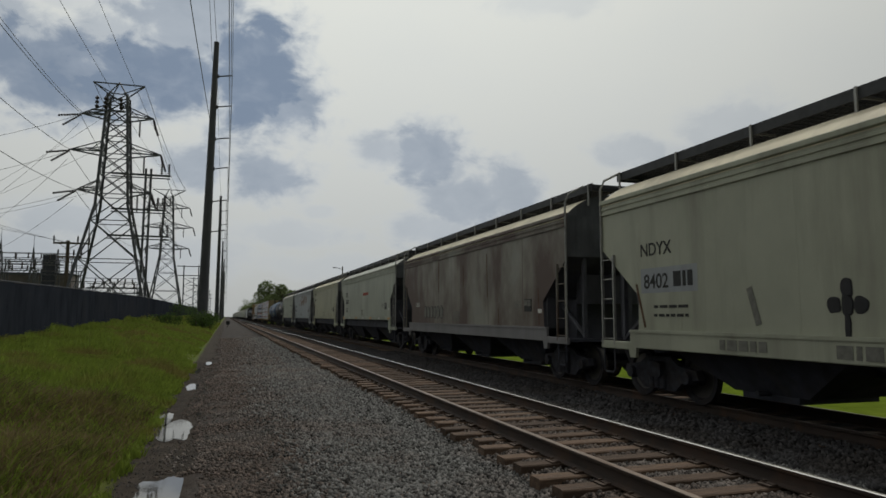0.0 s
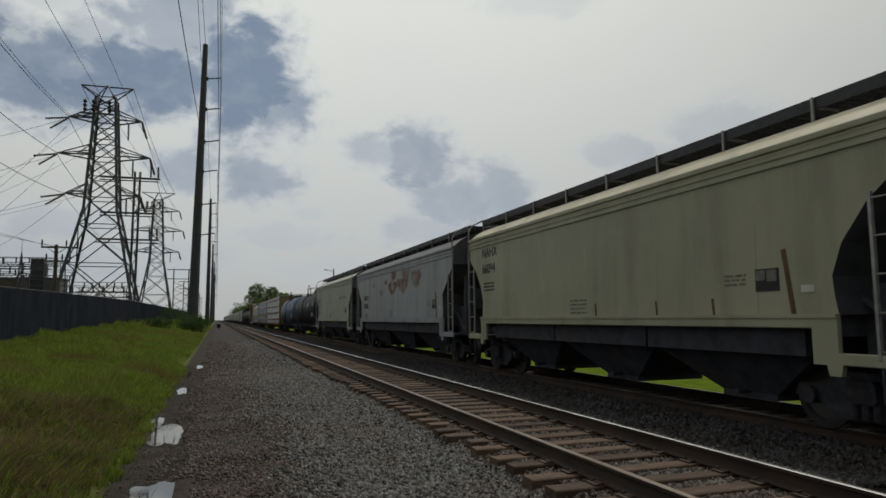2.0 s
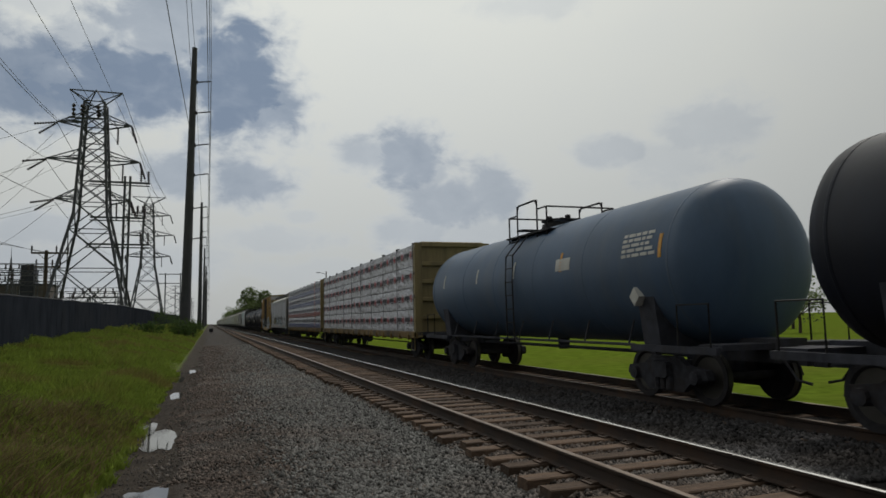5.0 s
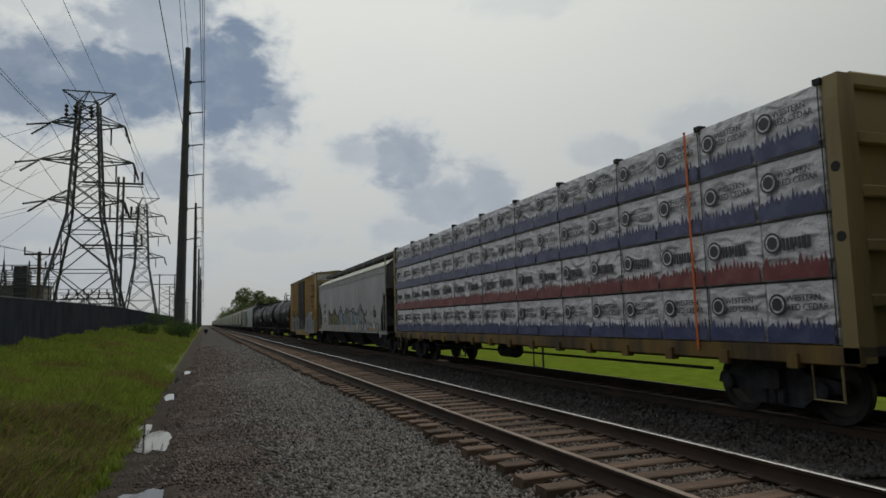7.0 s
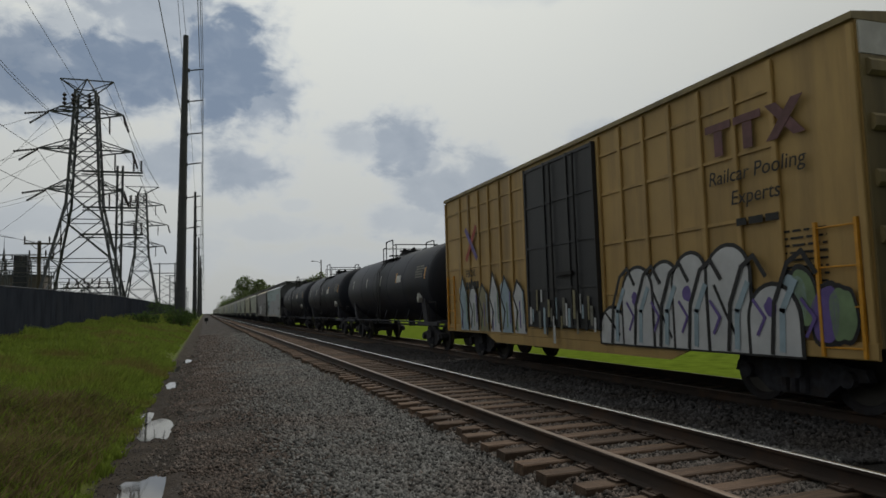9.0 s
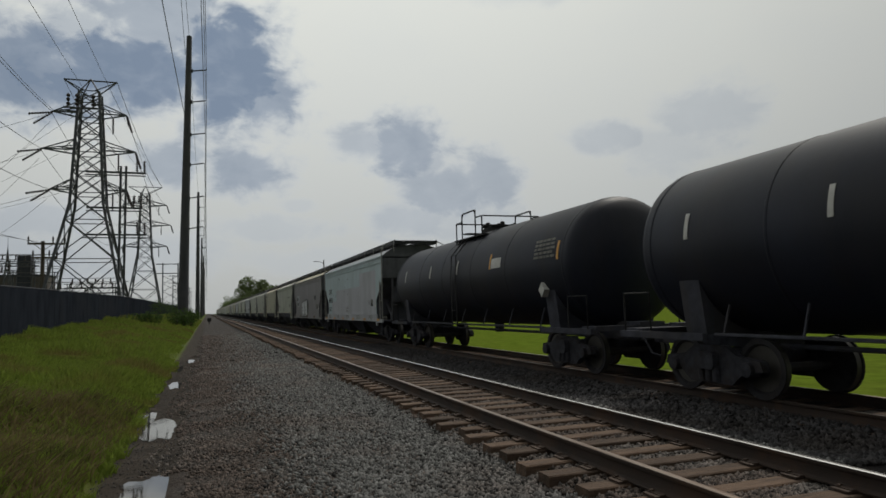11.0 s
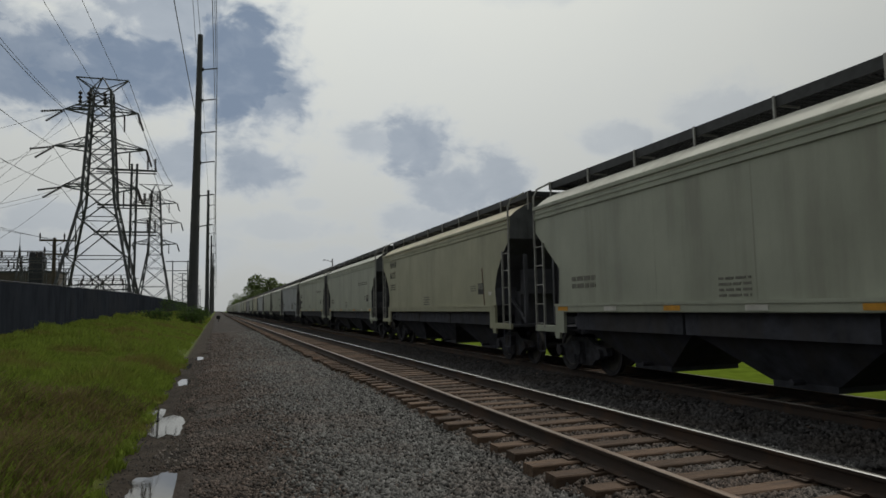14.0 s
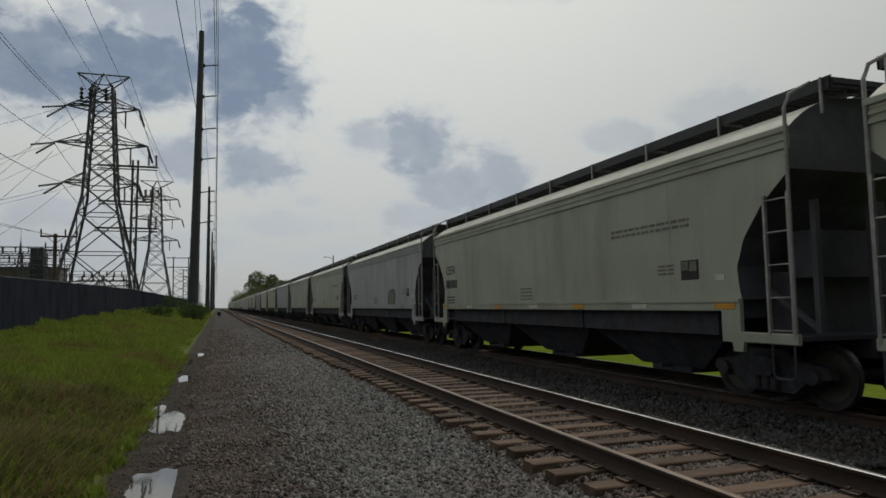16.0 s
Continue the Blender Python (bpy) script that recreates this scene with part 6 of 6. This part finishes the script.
def street_lamp(x, y, h):
    ob = thing("street_lamp", pose(x, y, -0.7), "wooden lamp post with a short arm beyond the train", "street lamp")
    part("post", Shape().tube([(0, 0, 0), (0, 0, h)], [0.16, 0.11], 8), M["wood_pole"], ob)
    part("arm", Shape().tube([(0, 0, h - 0.7), (-0.8, 0, h - 0.35), (-1.5, 0, h - 0.3)], 0.05, 6), M["lattice"], ob)
    part("lamp_head", Shape().prism([(-2.0, h - 0.36), (-1.95, h - 0.24), (-1.4, h - 0.2), (-1.4, h - 0.36)], 1, -0.14, 0.14), M["lattice"], ob)


street_lamp(22.0, 135.5, 12.3)


def relay_box():
    ob = thing("relay_box", pose(0.35, 120, -0.14), "small dark trackside cabinet on a post", "cabinet")
    part("post", Shape().tube([(0, 0, -0.1), (0, 0, 0.5)], 0.06, 8), M["pole"], ob)
    part("body", Shape().box(-0.3, 0.3, -0.2, 0.2, 0.4, 1.0, c=0.03), M["iron"], ob)


relay_box()


# ======== the train, car by car ========
rng = random.Random(42)
W = M["graf_white"]


def blob(car, y, z, w, h, seed, fill, edge, x, power=2.6):
    """A rounded spray-painted letter form: a dark edge and a paler middle."""
    for k, (m, g) in enumerate(((edge, 1.0), (fill, 0.84))):
        pts = []
        for i in range(30):
            t = 6.28319 * i / 30
            c, s = math.cos(t), math.sin(t)
            r = 1 / (abs(c) ** power + abs(s) ** power) ** (1 / power) * (0.94 + 0.22 * noise.noise((c * 1.3 + seed, s * 1.3, seed * 1.7)))
            pts.append((y + c * r * w / 2 * g, z + s * r * h / 2 * (g if h < 3 * w else g ** 0.7)))
        flat_shape(car, "graffiti", pts, m, x - 0.004 * k, "spray-painted graffiti letter")


def arch(car, y, z, w, h, fill, edge, x):
    """A letter form with a round top and a flat foot, outlined."""
    for k, (m, g) in enumerate(((edge, 0.0), (fill, 0.065))):
        pts = [(y - w / 2 + g, z + g * 0.5), (y + w / 2 - g, z + g * 0.5)]
        for i in range(13):
            t = math.pi * i / 12
            pts.append((y + (w / 2 - g) * math.cos(t) - 0.12 * (h - w) * math.sin(t), z + h - w * 0.55 + (w * 0.55 - g) * math.sin(t)))
        flat_shape(car, "graffiti", pts, m, x - 0.004 * k, "white spray-painted letter with black outline")


def stroke(car, pts, w, mat, x):
    sh = Shape()
    for p, q in zip(pts, pts[1:]):
        d = Vector((q[0] - p[0], q[1] - p[1]))
        n = Vector((-d.y, d.x)).normalized() * w / 2
        e = d.normalized() * w * 0.3
        sh.prism([(p[0] - e.x + n.x, p[1] - e.y + n.y), (q[0] + e.x + n.x, q[1] + e.y + n.y), (q[0] + e.x - n.x, q[1] + e.y - n.y), (p[0] - e.x - n.x, p[1] - e.y - n.y)], 0, x - 0.003, x + 0.002)
    return part("graffiti", sh, mat, car, "spray-painted line")


car, a = hopper_car(-3.6, 13.5, "beige", "beige covered hopper with a black painted cross", 0)
lettering(car, "NDYX", a - 1.4, 2.74, 0.34, M["black_ink"], bold=0.004)
mark(car, "paint_patch", a - 1.4, a - 3.05, 2.03, 2.5, HOPPER_PAINT["bluegrey"], x=-SIDE + 0.001)
lettering(car, "8402", a - 1.5, 2.12, 0.38, M["black_ink"], bold=0.004)
bars(car, a - 2.4, 2.4, 0.55, 1, M["black_ink"], rng, 0.27, 0.3)
bars(car, a - 1.8, 1.8, 1.0, 2, M["black_ink"], rng, 0.05, 0.16)
for dy, dz, w, h in ((0, 0.31, 0.24, 0.28), (-0.24, 0.08, 0.28, 0.24), (0.24, 0.08, 0.28, 0.24), (0, 0.08, 0.24, 0.3), (0, -0.22, 0.12, 0.45)):
    blob(car, a - 5.95 + dy * 0.85, 1.66 + dz * 0.95, w * 0.82, h * 0.95, dy + dz, M["graf_black"], M["graf_black"], -SIDE - 0.004)
stroke(car, [(a - 4.25, 2.0), (a - 4.4, 1.5)], 0.12, M["faint_ink"], -SIDE - 0.004)
stroke(car, [(a - 1.25, 2.2), (a - 1.5, 1.4)], 0.06, M["rust_streak"], -SIDE - 0.004)
bars(car, a - 3.6, 1.22, 1.0, 1, M["faint_ink"], rng, 0.16, 0.2, -SIDE - 0.055)
bars(car, a - 5.8, 1.22, 2.2, 1, M["faint_ink"], rng, 0.18, 0.2, -SIDE - 0.055)
lettering(car, "CK", a - 6.6, 1.04, 0.24, M["faint_ink"], x=-SIDE - 0.056)

car, a = hopper_car(13.5, 30.4, "rusty", "brown rust-streaked covered hopper with grimy sides", 0, roof=HOPPER_PAINT["sunlit_cream"], sill_mat=HOPPER_PAINT["slate"])
lettering(car, "13067", a - 1.9, 1.98, 0.26, M["white_ink"])
for dy, z0_, z1_ in ((1.6, 2.3, 1.4), (4.3, 1.8, 1.4), (5.2, 3.5, 2.2), (7.4, 3.3, 2.6), (10.2, 3.6, 2.5)):
    stroke(car, [(-a + dy, z0_), (-a + dy - 0.04, z1_)], 0.05, M["rust_streak"], -SIDE - 0.003)
for i in range(6):
    blob(car, a - 3.4 - 0.42 * i, 1.75, 0.4, 0.5, i, M["faint_ink"], M["graf_black"], -SIDE - 0.004)
small_marks(car, a, rng, False)

car, a = hopper_car(30.4, 47.9, "sage", "pale sage-grey covered hopper with black reporting marks", 0)
reporting(car, a, "CEFX", "351278", rng, size=0.38, z=2.85, y=a - 1.75)
small_marks(car, a, rng)
bars(car, -a + 8.2, 2.95, 1.5, 1, M["red_ink"], rng, 0.16, 0.2)

car, a = hopper_car(47.9, 64.0, "tan", "tan covered hopper with large black reporting marks", 1)
reporting(car, a, "NAHX", "66094", rng, size=0.40, z=3.38, y=a - 1.1)
small_marks(car, a, rng, False)
stroke(car, [(-a + 1.9, 2.5), (-a + 1.75, 1.45)], 0.08, M["rust_streak"], -SIDE - 0.004)
for dy in (3.4, 4.9, 7.0):
    stroke(car, [(-a + dy, 1.85), (-a + dy - 0.03, 1.5)], 0.05, M["rust_streak"], -SIDE - 0.004)

car, a = hopper_car(64.0, 82.2, "bluegrey", "blue-grey covered hopper with patches of rust", 0, roof=HOPPER_PAINT["slate"])
reporting(car, a, "NAHX", "508366", rng, size=0.36, z=2.55, y=a - 1.9)
small_marks(car, a, rng, False)
for dy, z1_, w_, h_ in ((8.5, 3.22, 1.6, 0.62), (6.7, 3.30, 1.9, 0.68), (8.3, 3.68, 1.0, 0.42), (6.2, 3.66, 1.3, 0.55), (10.7, 2.95, 0.7, 0.3), (9.8, 3.36, 0.6, 0.25), (4.6, 3.5, 1.4, 0.8), (12.4, 3.3, 0.4, 0.2)):
    n_ = 16                                # a scraped patch that runs down in tongues
    top_ = [(-a + dy - w_ / 2 + w_ * i / n_, z1_ + 0.16 * noise.noise((dy + i * 0.4, 1, 2))) for i in range(n_ + 1)]
    low_ = [(-a + dy - w_ / 2 + w_ * i / n_, z1_ - h_ * (0.2 + 0.8 * math.sin(math.pi * (i + 0.5) / (n_ + 1)) ** 0.6) * (0.85 + 0.3 * noise.noise((dy * 3 + i * 0.55, 5, 1)))) for i in range(n_, -1, -1)]
    flat_shape(car, "rust_patch", top_ + low_, M["rust"], -SIDE - 0.003, "blotch of orange-brown rust")
stroke(car, [(-a + 2.0, 2.5), (-a + 1.9, 1.5)], 0.10, M["rust_streak"], -SIDE - 0.004)

car, a = hopper_car(82.2, 99.1, "sage", "pale sage-grey covered hopper with painted-out patches", 0)
reporting(car, a, "CEFX", "71524", rng, size=0.34, z=2.85, y=a - 1.4)
small_marks(car, a, rng)
for y in (a - 4.2, a - 5.9):
    blob(car, y - 0.5, 2.25, 1.15, 0.6, y, HOPPER_PAINT["patch"], HOPPER_PAINT["patch"], -SIDE - 0.002, 5)
bars(car, -a + 4.6, 3.0, 2.6, 2, M["faint_ink"], rng, 0.05, 0.1)

tank_car(99.1, 115.9, M["tank_black"], "black tank car with pale stripes and stencilled print", rng)
tank_car(115.9, 132.4, M["tank_blue"], "faded blue tank car with black railed platform", rng, True)

car, a, y0, step = centre_beam_car(132.4, 156.35, "yellow centre-beam flat car stacked with white-wrapped lumber", "red", rng)
car, a, y0, step = centre_beam_car(156.2, 178.9, "yellow centre-beam flat car of lumber wrapped in blue print", "blue", rng)
stroke(car, [(y0 + 2.2 * step, 1.0), (y0 + 2.2 * step + 0.02, 4.58)], 0.05, M["strap"], -1.625)

car, a = hopper_car(178.9, 199.0, "pale", "pale grey covered hopper with outlined graffiti along the bottom", 1)
reporting(car, a, "ACFX", "39597", rng, size=0.34, z=2.5, y=a - 1.9)
small_marks(car, a, rng, False)
edge_ = []                                 # one long jagged piece: tinted panels under a ragged dark outline
for i in range(25):
    edge_.append((a - 3.6 - i * 0.46, 2.05 + 0.28 * noise.noise((i * 0.37, 3, 8)) + (0.32 if i % 4 == 1 else -0.12 if i % 4 == 3 else 0.05)))
for i in range(24):
    p, q = edge_[i], edge_[i + 1]
    flat_shape(car, "graffiti", [(p[0], 1.36), (q[0], 1.36), q, p], (M["graf_sand"], M["graf_sand"], M["graf_blue"], HOPPER_PAINT["bluegrey"], M["graf_blue"], HOPPER_PAINT["pale"])[(i // 4) % 6], -SIDE - 0.004, "tinted graffiti panel")
stroke(car, edge_, 0.085, M["graf_black"], -SIDE - 0.011)
stroke(car, [(y_ - 0.08, 1.42 + (z_ - 1.42) * 0.78) for y_, z_ in edge_[1:]], 0.035, M["graf_black"], -SIDE - 0.013)
for i in range(1, 24, 2):                  # letter forms inside the long piece
    p, k_ = edge_[i], 0.2 + 0.12 * (i % 3)
    stroke(car, [(p[0] + 0.18, 1.38), (p[0] + 0.22, 1.38 + k_), (p[0] + 0.05, p[1] - 0.22), (p[0] - 0.16, p[1] - 0.3), (p[0] - 0.2, 1.5), (p[0] - 0.02, 1.42)], 0.05, M["graf_black"], -SIDE - 0.015)
for i in range(9):                         # pale loops scrawled along the sill
    blob(car, -a + 1.5 + 0.62 * i, 1.24 + 0.08 * (i % 2), 0.52, 0.48, i * 2.3, (HOPPER_PAINT["pale"], W, M["graf_blue"])[i % 3], M["graf_black"], -SIDE - 0.062 - 0.009 * (i % 2), 2.2)
for i in range(2, 24, 3):
    p = edge_[i]
    stroke(car, [(p[0] + 0.3, p[1] - 0.15), (p[0] - 0.1, p[1] - 0.3), (p[0] + 0.15, 1.75), (p[0] - 0.35, 1.55), (p[0] - 0.1, 1.37)], 0.04, M["graf_black"], -SIDE - 0.011)
for i in range(9):
    y = a - 1.9 - i * 1.7
    blob(car, y, 1.16, 0.42, 0.17, i, M["graf_white"] if i % 2 else M["graf_blue"], M["graf_black"], -SIDE - 0.054)
for i in range(5):
    y = a - 2.2 - i * 3.4
    mark(car, "reflector", y + 0.3, y - 0.3, 1.1, 1.24, M["yellow_mark"], x=-SIDE - 0.068)
stroke(car, [(-a + 2.35, 1.68), (-a + 2.15, 1.98), (-a + 2.35, 2.28), (-a + 2.55, 1.98), (-a + 2.35, 1.68)], 0.045, M["graf_black"], -SIDE - 0.006)

car, a, xs = boxcar(198.75, 215.5, rng)
X1 = -xs - 0.066
for i, (dy, w, h) in enumerate(((1.95, 0.95, 0.8), (2.75, 0.95, 1.55), (3.5, 0.85, 1.6), (4.2, 0.85, 1.7), (5.05, 1.0, 1.75), (5.95, 0.95, 1.1))):
    h *= 0.9
    arch(car, -dy - 0.15, 0.74, w * 1.06, h * 1.08, W, M["graf_black"], X1 - 0.009 * (i % 2))
    stroke(car, [(-dy + 0.1, 1.0 + h * 0.5), (-dy - 0.1, 1.0 + h * 0.25), (-dy - 0.35, 0.95)], 0.05, M["graf_black"], X1 - 0.012)
    if i % 2:
        blob(car, -dy - 0.1, 1.0 + h * 0.45, 0.26, 0.34, i, M["graf_violet"], M["graf_violet"], X1 - 0.012, 2)
for i, (y, m) in enumerate(((-6.6, M["graf_green"]), (-6.95, M["graf_violet"]), (-6.45, M["graf_blue"]), (-7.2, M["graf_green"]))):
    blob(car, y, 1.55 - 0.2 * (i % 2), 0.5, 0.9, i * 3.3, m, M["graf_black"], X1, 2.4)
for i in range(6):
    y, m = 2.1 + i * 0.78, (W, M["graf_blue"], W, M["graf_sand"])[i % 4]
    flat_shape(car, "graffiti", [(y - 0.36, 0.85), (y + 0.30, 0.85), (y + 0.38, 1.9 + 0.2 * (i % 2)), (y + 0.1, 2.15 + 0.15 * (i % 3)), (y - 0.28, 1.85)], m, X1 - 0.004 * (i % 2), "pale spray-painted letter")
    stroke(car, [(y - 0.34, 0.9), (y - 0.28, 1.9), (y + 0.1, 2.2 + 0.15 * (i % 3)), (y + 0.36, 1.8), (y + 0.1, 1.4), (y + 0.25, 0.95)], 0.06, M["graf_black"], X1 - 0.011)
    for q in range(3):
        stroke(car, [(y - 0.2 + 0.18 * q, 1.9 - 0.25 * q), (y - 0.22 + 0.18 * q, 1.1 - 0.1 * q)], 0.05, (M["graf_blue"], M["graf_violet"], M["graf_green"])[(i + q) % 3], X1 - 0.010)
for i in range(26):                        # paint runs over the foot of the door
    y, z = -1.55 + i * 0.115, 1.25 + 0.75 * abs(noise.noise((i * 0.47, 2, 6))) + 0.2 * (i % 3)
    stroke(car, [(y, z), (y + 0.01, z - 0.25 - 0.3 * (i % 4) / 3)], 0.07 + 0.03 * (i % 2), (W, M["faint_ink"], M["graf_sand"], M["graf_black"], M["graf_blue"])[i % 5], -xs - 0.142)
for i, dy in enumerate((2.35, 3.1, 3.85, 4.6, 5.5, 6.35)):
    # second contours and pale blue shadows between the large letters
    stroke(car, [(-dy + 0.3, 0.8), (-dy + 0.22, 1.5), (-dy - 0.05, 2.05), (-dy - 0.3, 2.2), (-dy - 0.5, 1.9)], 0.07, M["graf_black"], X1 - 0.024)
    stroke(car, [(-dy + 0.12, 0.85), (-dy + 0.08, 1.4), (-dy - 0.15, 1.8)], 0.10, M["graf_blue"], X1 - 0.022)
    stroke(car, [(-dy - 0.25, 1.55), (-dy - 0.45, 1.3), (-dy - 0.3, 1.05)], 0.05, M["graf_violet"], X1 - 0.024)
for y0_, y1_ in ((-4.95, -5.50), (-5.56, -6.10)):
    flat_shape(car, "emblem", [(y0_, 4.32), (y1_, 4.32), (y1_, 4.20), (y0_, 4.20)], M["purple"], X1, "faded purple emblem bar")
    ym = (y0_ + y1_) / 2
    flat_shape(car, "emblem", [(ym + 0.09, 4.19), (ym - 0.09, 4.19), (ym - 0.09, 3.80), (ym + 0.09, 3.80)], M["purple"], X1, "faded purple emblem bar")
flat_shape(car, "emblem", [(-6.18, 4.32), (-6.38, 4.32), (-6.85, 3.80), (-6.65, 3.80)], M["purple"], X1, "faded purple emblem bar")
flat_shape(car, "emblem", [(-6.65, 4.32), (-6.85, 4.32), (-6.38, 3.80), (-6.18, 3.80)], M["purple"], X1 - 0.007, "faded purple emblem bar")
lettering(car, "Railcar Pooling", -4.95, 3.36, 0.31, M["black_ink"], x=X1, slant=0.15)
lettering(car, "Experts", -5.40, 3.00, 0.31, M["black_ink"], x=X1, slant=0.15)
bars(car, -5.5, 2.78, 0.8, 1, M["black_ink"], rng, 0.11, 0.2, X1)
bars(car, -6.2, 2.5, 0.8, 8, M["black_ink"], rng, 0.03, 0.1, X1 + 0.055)
stroke(car, [(5.7, 3.9), (4.9, 3.0)], 0.16, M["graf_violet"], X1)
stroke(car, [(4.9, 3.9), (5.7, 3.0)], 0.16, M["red_ink"], X1)
lettering(car, "FBOX", 5.8, 2.45, 0.3, M["black_ink"], x=X1)
bars(car, 5.8, 2.3, 1.0, 1, M["black_ink"], rng, 0.22, 0.3, X1)

tank_car(215.5, 232.9, M["tank_black"], "black tank car with dull grime and pale stripes", rng)
tank_car(232.9, 248.6, M["tank_black"], "black tank car with rust stains below the manway", rng)
tank_car(248.6, 266.1, M["tank_black"], "long black tank car with amber end stripes", rng)

car, a = hopper_car(266.1, 283.7, "aqua", "pale aqua covered hopper with grey repainted patches", 0, roof=HOPPER_PAINT["pale"], sill_mat=HOPPER_PAINT["pale"])
reporting(car, a, "CAIX", "490426", rng, size=0.46, z=2.6, y=a - 1.5)
for y0_, y1_, z0_, z1_ in ((a - 4.2, -a + 5.0, 1.34, 2.78), (a - 2.6, a - 4.2, 1.34, 2.1), (-a + 5.0, -a + 1.4, 1.34, 3.45)):
    mark(car, "paint_patch", y0_, y1_, z0_, z1_, HOPPER_PAINT["pale"], x=-SIDE + 0.001, label="grey repainted patch")
small_marks(car, a, rng, False)
for i in range(6):
    y = a - 0.8 - i * (2 * a - 1.6) / 5
    mark(car, "reflector", y + 0.25, y - 0.25, 1.02, 1.13, M["yellow_mark"], x=-SIDE - 0.055)
    bars(car, y - 0.9, 1.26, 0.8, 3, M["faint_ink"], rng, 0.03, 0.07, -SIDE - 0.055)
for i in range(9):
    blob(car, a - 2.0 - rng.random() * 6, 2.3 + rng.random() * 1.2, 0.06, 0.08, i, M["graf_black"], M["graf_black"], -SIDE - 0.006, 2)

car, a = hopper_car(283.7, 301.0, "slate", "dark brown-grey covered hopper with white graffiti", 0, roof=HOPPER_PAINT["sunlit_cream"])
mark(car, "paint_patch", a - 1.75, a - 3.4, 1.93, 2.88, HOPPER_PAINT["bluegrey"], x=-SIDE + 0.001)
lettering(car, "NDYX", a - 1.85, 2.46, 0.40, M["black_ink"], bold=0.009)
lettering(car, "842033", a - 1.9, 2.02, 0.40, M["black_ink"], bold=0.009)
small_marks(car, a, rng, False)
for i, (dy, w, h) in enumerate(((6.0, 0.95, 1.35), (6.85, 0.8, 1.5), (7.6, 0.85, 1.4), (8.4, 0.95, 1.6))):
    blob(car, a - dy, 1.05 + h / 2, w * 1.15, h, i * 5.1 + 2, W, M["graf_black"], -SIDE - 0.06 - 0.009 * (i % 2), 4)
    stroke(car, [(a - dy + 0.15, 1.15 + h * 0.55), (a - dy - 0.1, 1.15 + h * 0.5), (a - dy - 0.05, 1.2 + h * 0.15)], 0.09, M["graf_black"], -SIDE - 0.072)
for i in range(4):
    mark(car, "reflector", a - 0.7 - i * 3.8, a - 1.3 - i * 3.8, 1.06, 1.2, M["rust_streak"], x=-SIDE - 0.055)
bars(car, -a + 3.6, 2.7, 0.9, 1, M["graf_black"], rng, 0.3, 0.3)

REST = [(301.0, 317.2, "sage", "", ""), (317.2, 333.6, "tan", "NAHX", "66127"), (333.6, 350.95, "sage", "", ""), (350.6, 368.6, "sage", "CEFX", ""), (368.6, 386.1, "bluegrey", "", ""), (386.1, 403.5, "sage", "", "")]
for s0, s1, c, w, num in REST:
    names = {"sage": "pale sage-grey covered hopper with grimy lower sides", "tan": "tan covered hopper with orange rust streaks", "bluegrey": "blue-grey covered hopper with dark stains"}
    car, a = hopper_car(s0, s1, c, names[c], 1 if c == "tan" or s0 > 350 else 0)
    small_marks(car, a, rng, c == "sage")
    if w:
        reporting(car, a, w, num, rng, size=0.40, z=3.38 if c == "tan" else 2.6, y=a - 1.3)
    else:
        bars(car, a - 1.8, 2.2, 1.0, 2, M["faint_ink"], rng, 0.1, 0.16)
    if c != "bluegrey":
        stroke(car, [(-a + 2.1, 2.7), (-a + 1.95, 1.6)], 0.07, M["rust_streak"], -SIDE - 0.004) if c == "tan" else bars(car, -a + 4.6, 3.0, 2.4, 2, M["faint_ink"], rng, 0.05, 0.1)
    else:
        blob(car, -a + 5, 1.9, 1.4, 0.9, 3, M["faint_ink"], M["graf_black"], -SIDE - 0.004)
pos, cols = 403.5, ("sage", "beige", "tan", "sage", "bluegrey", "pale", "sage", "slate", "tan")
for i in range(26):
    c = cols[(i * 4) % 9]
    hopper_car(pos, pos + 17.5, c, "weathered covered hopper far back in the train", i % 2)
    pos += 17.5


# ======== what moves ========
def motions():
    for car, s in CARS:
        walk(car, [(t, pose(TRAIN_X, s - SPEED * t, RAIL_Z)) for t in (0, 4, 8, 12, 16)])


motions()
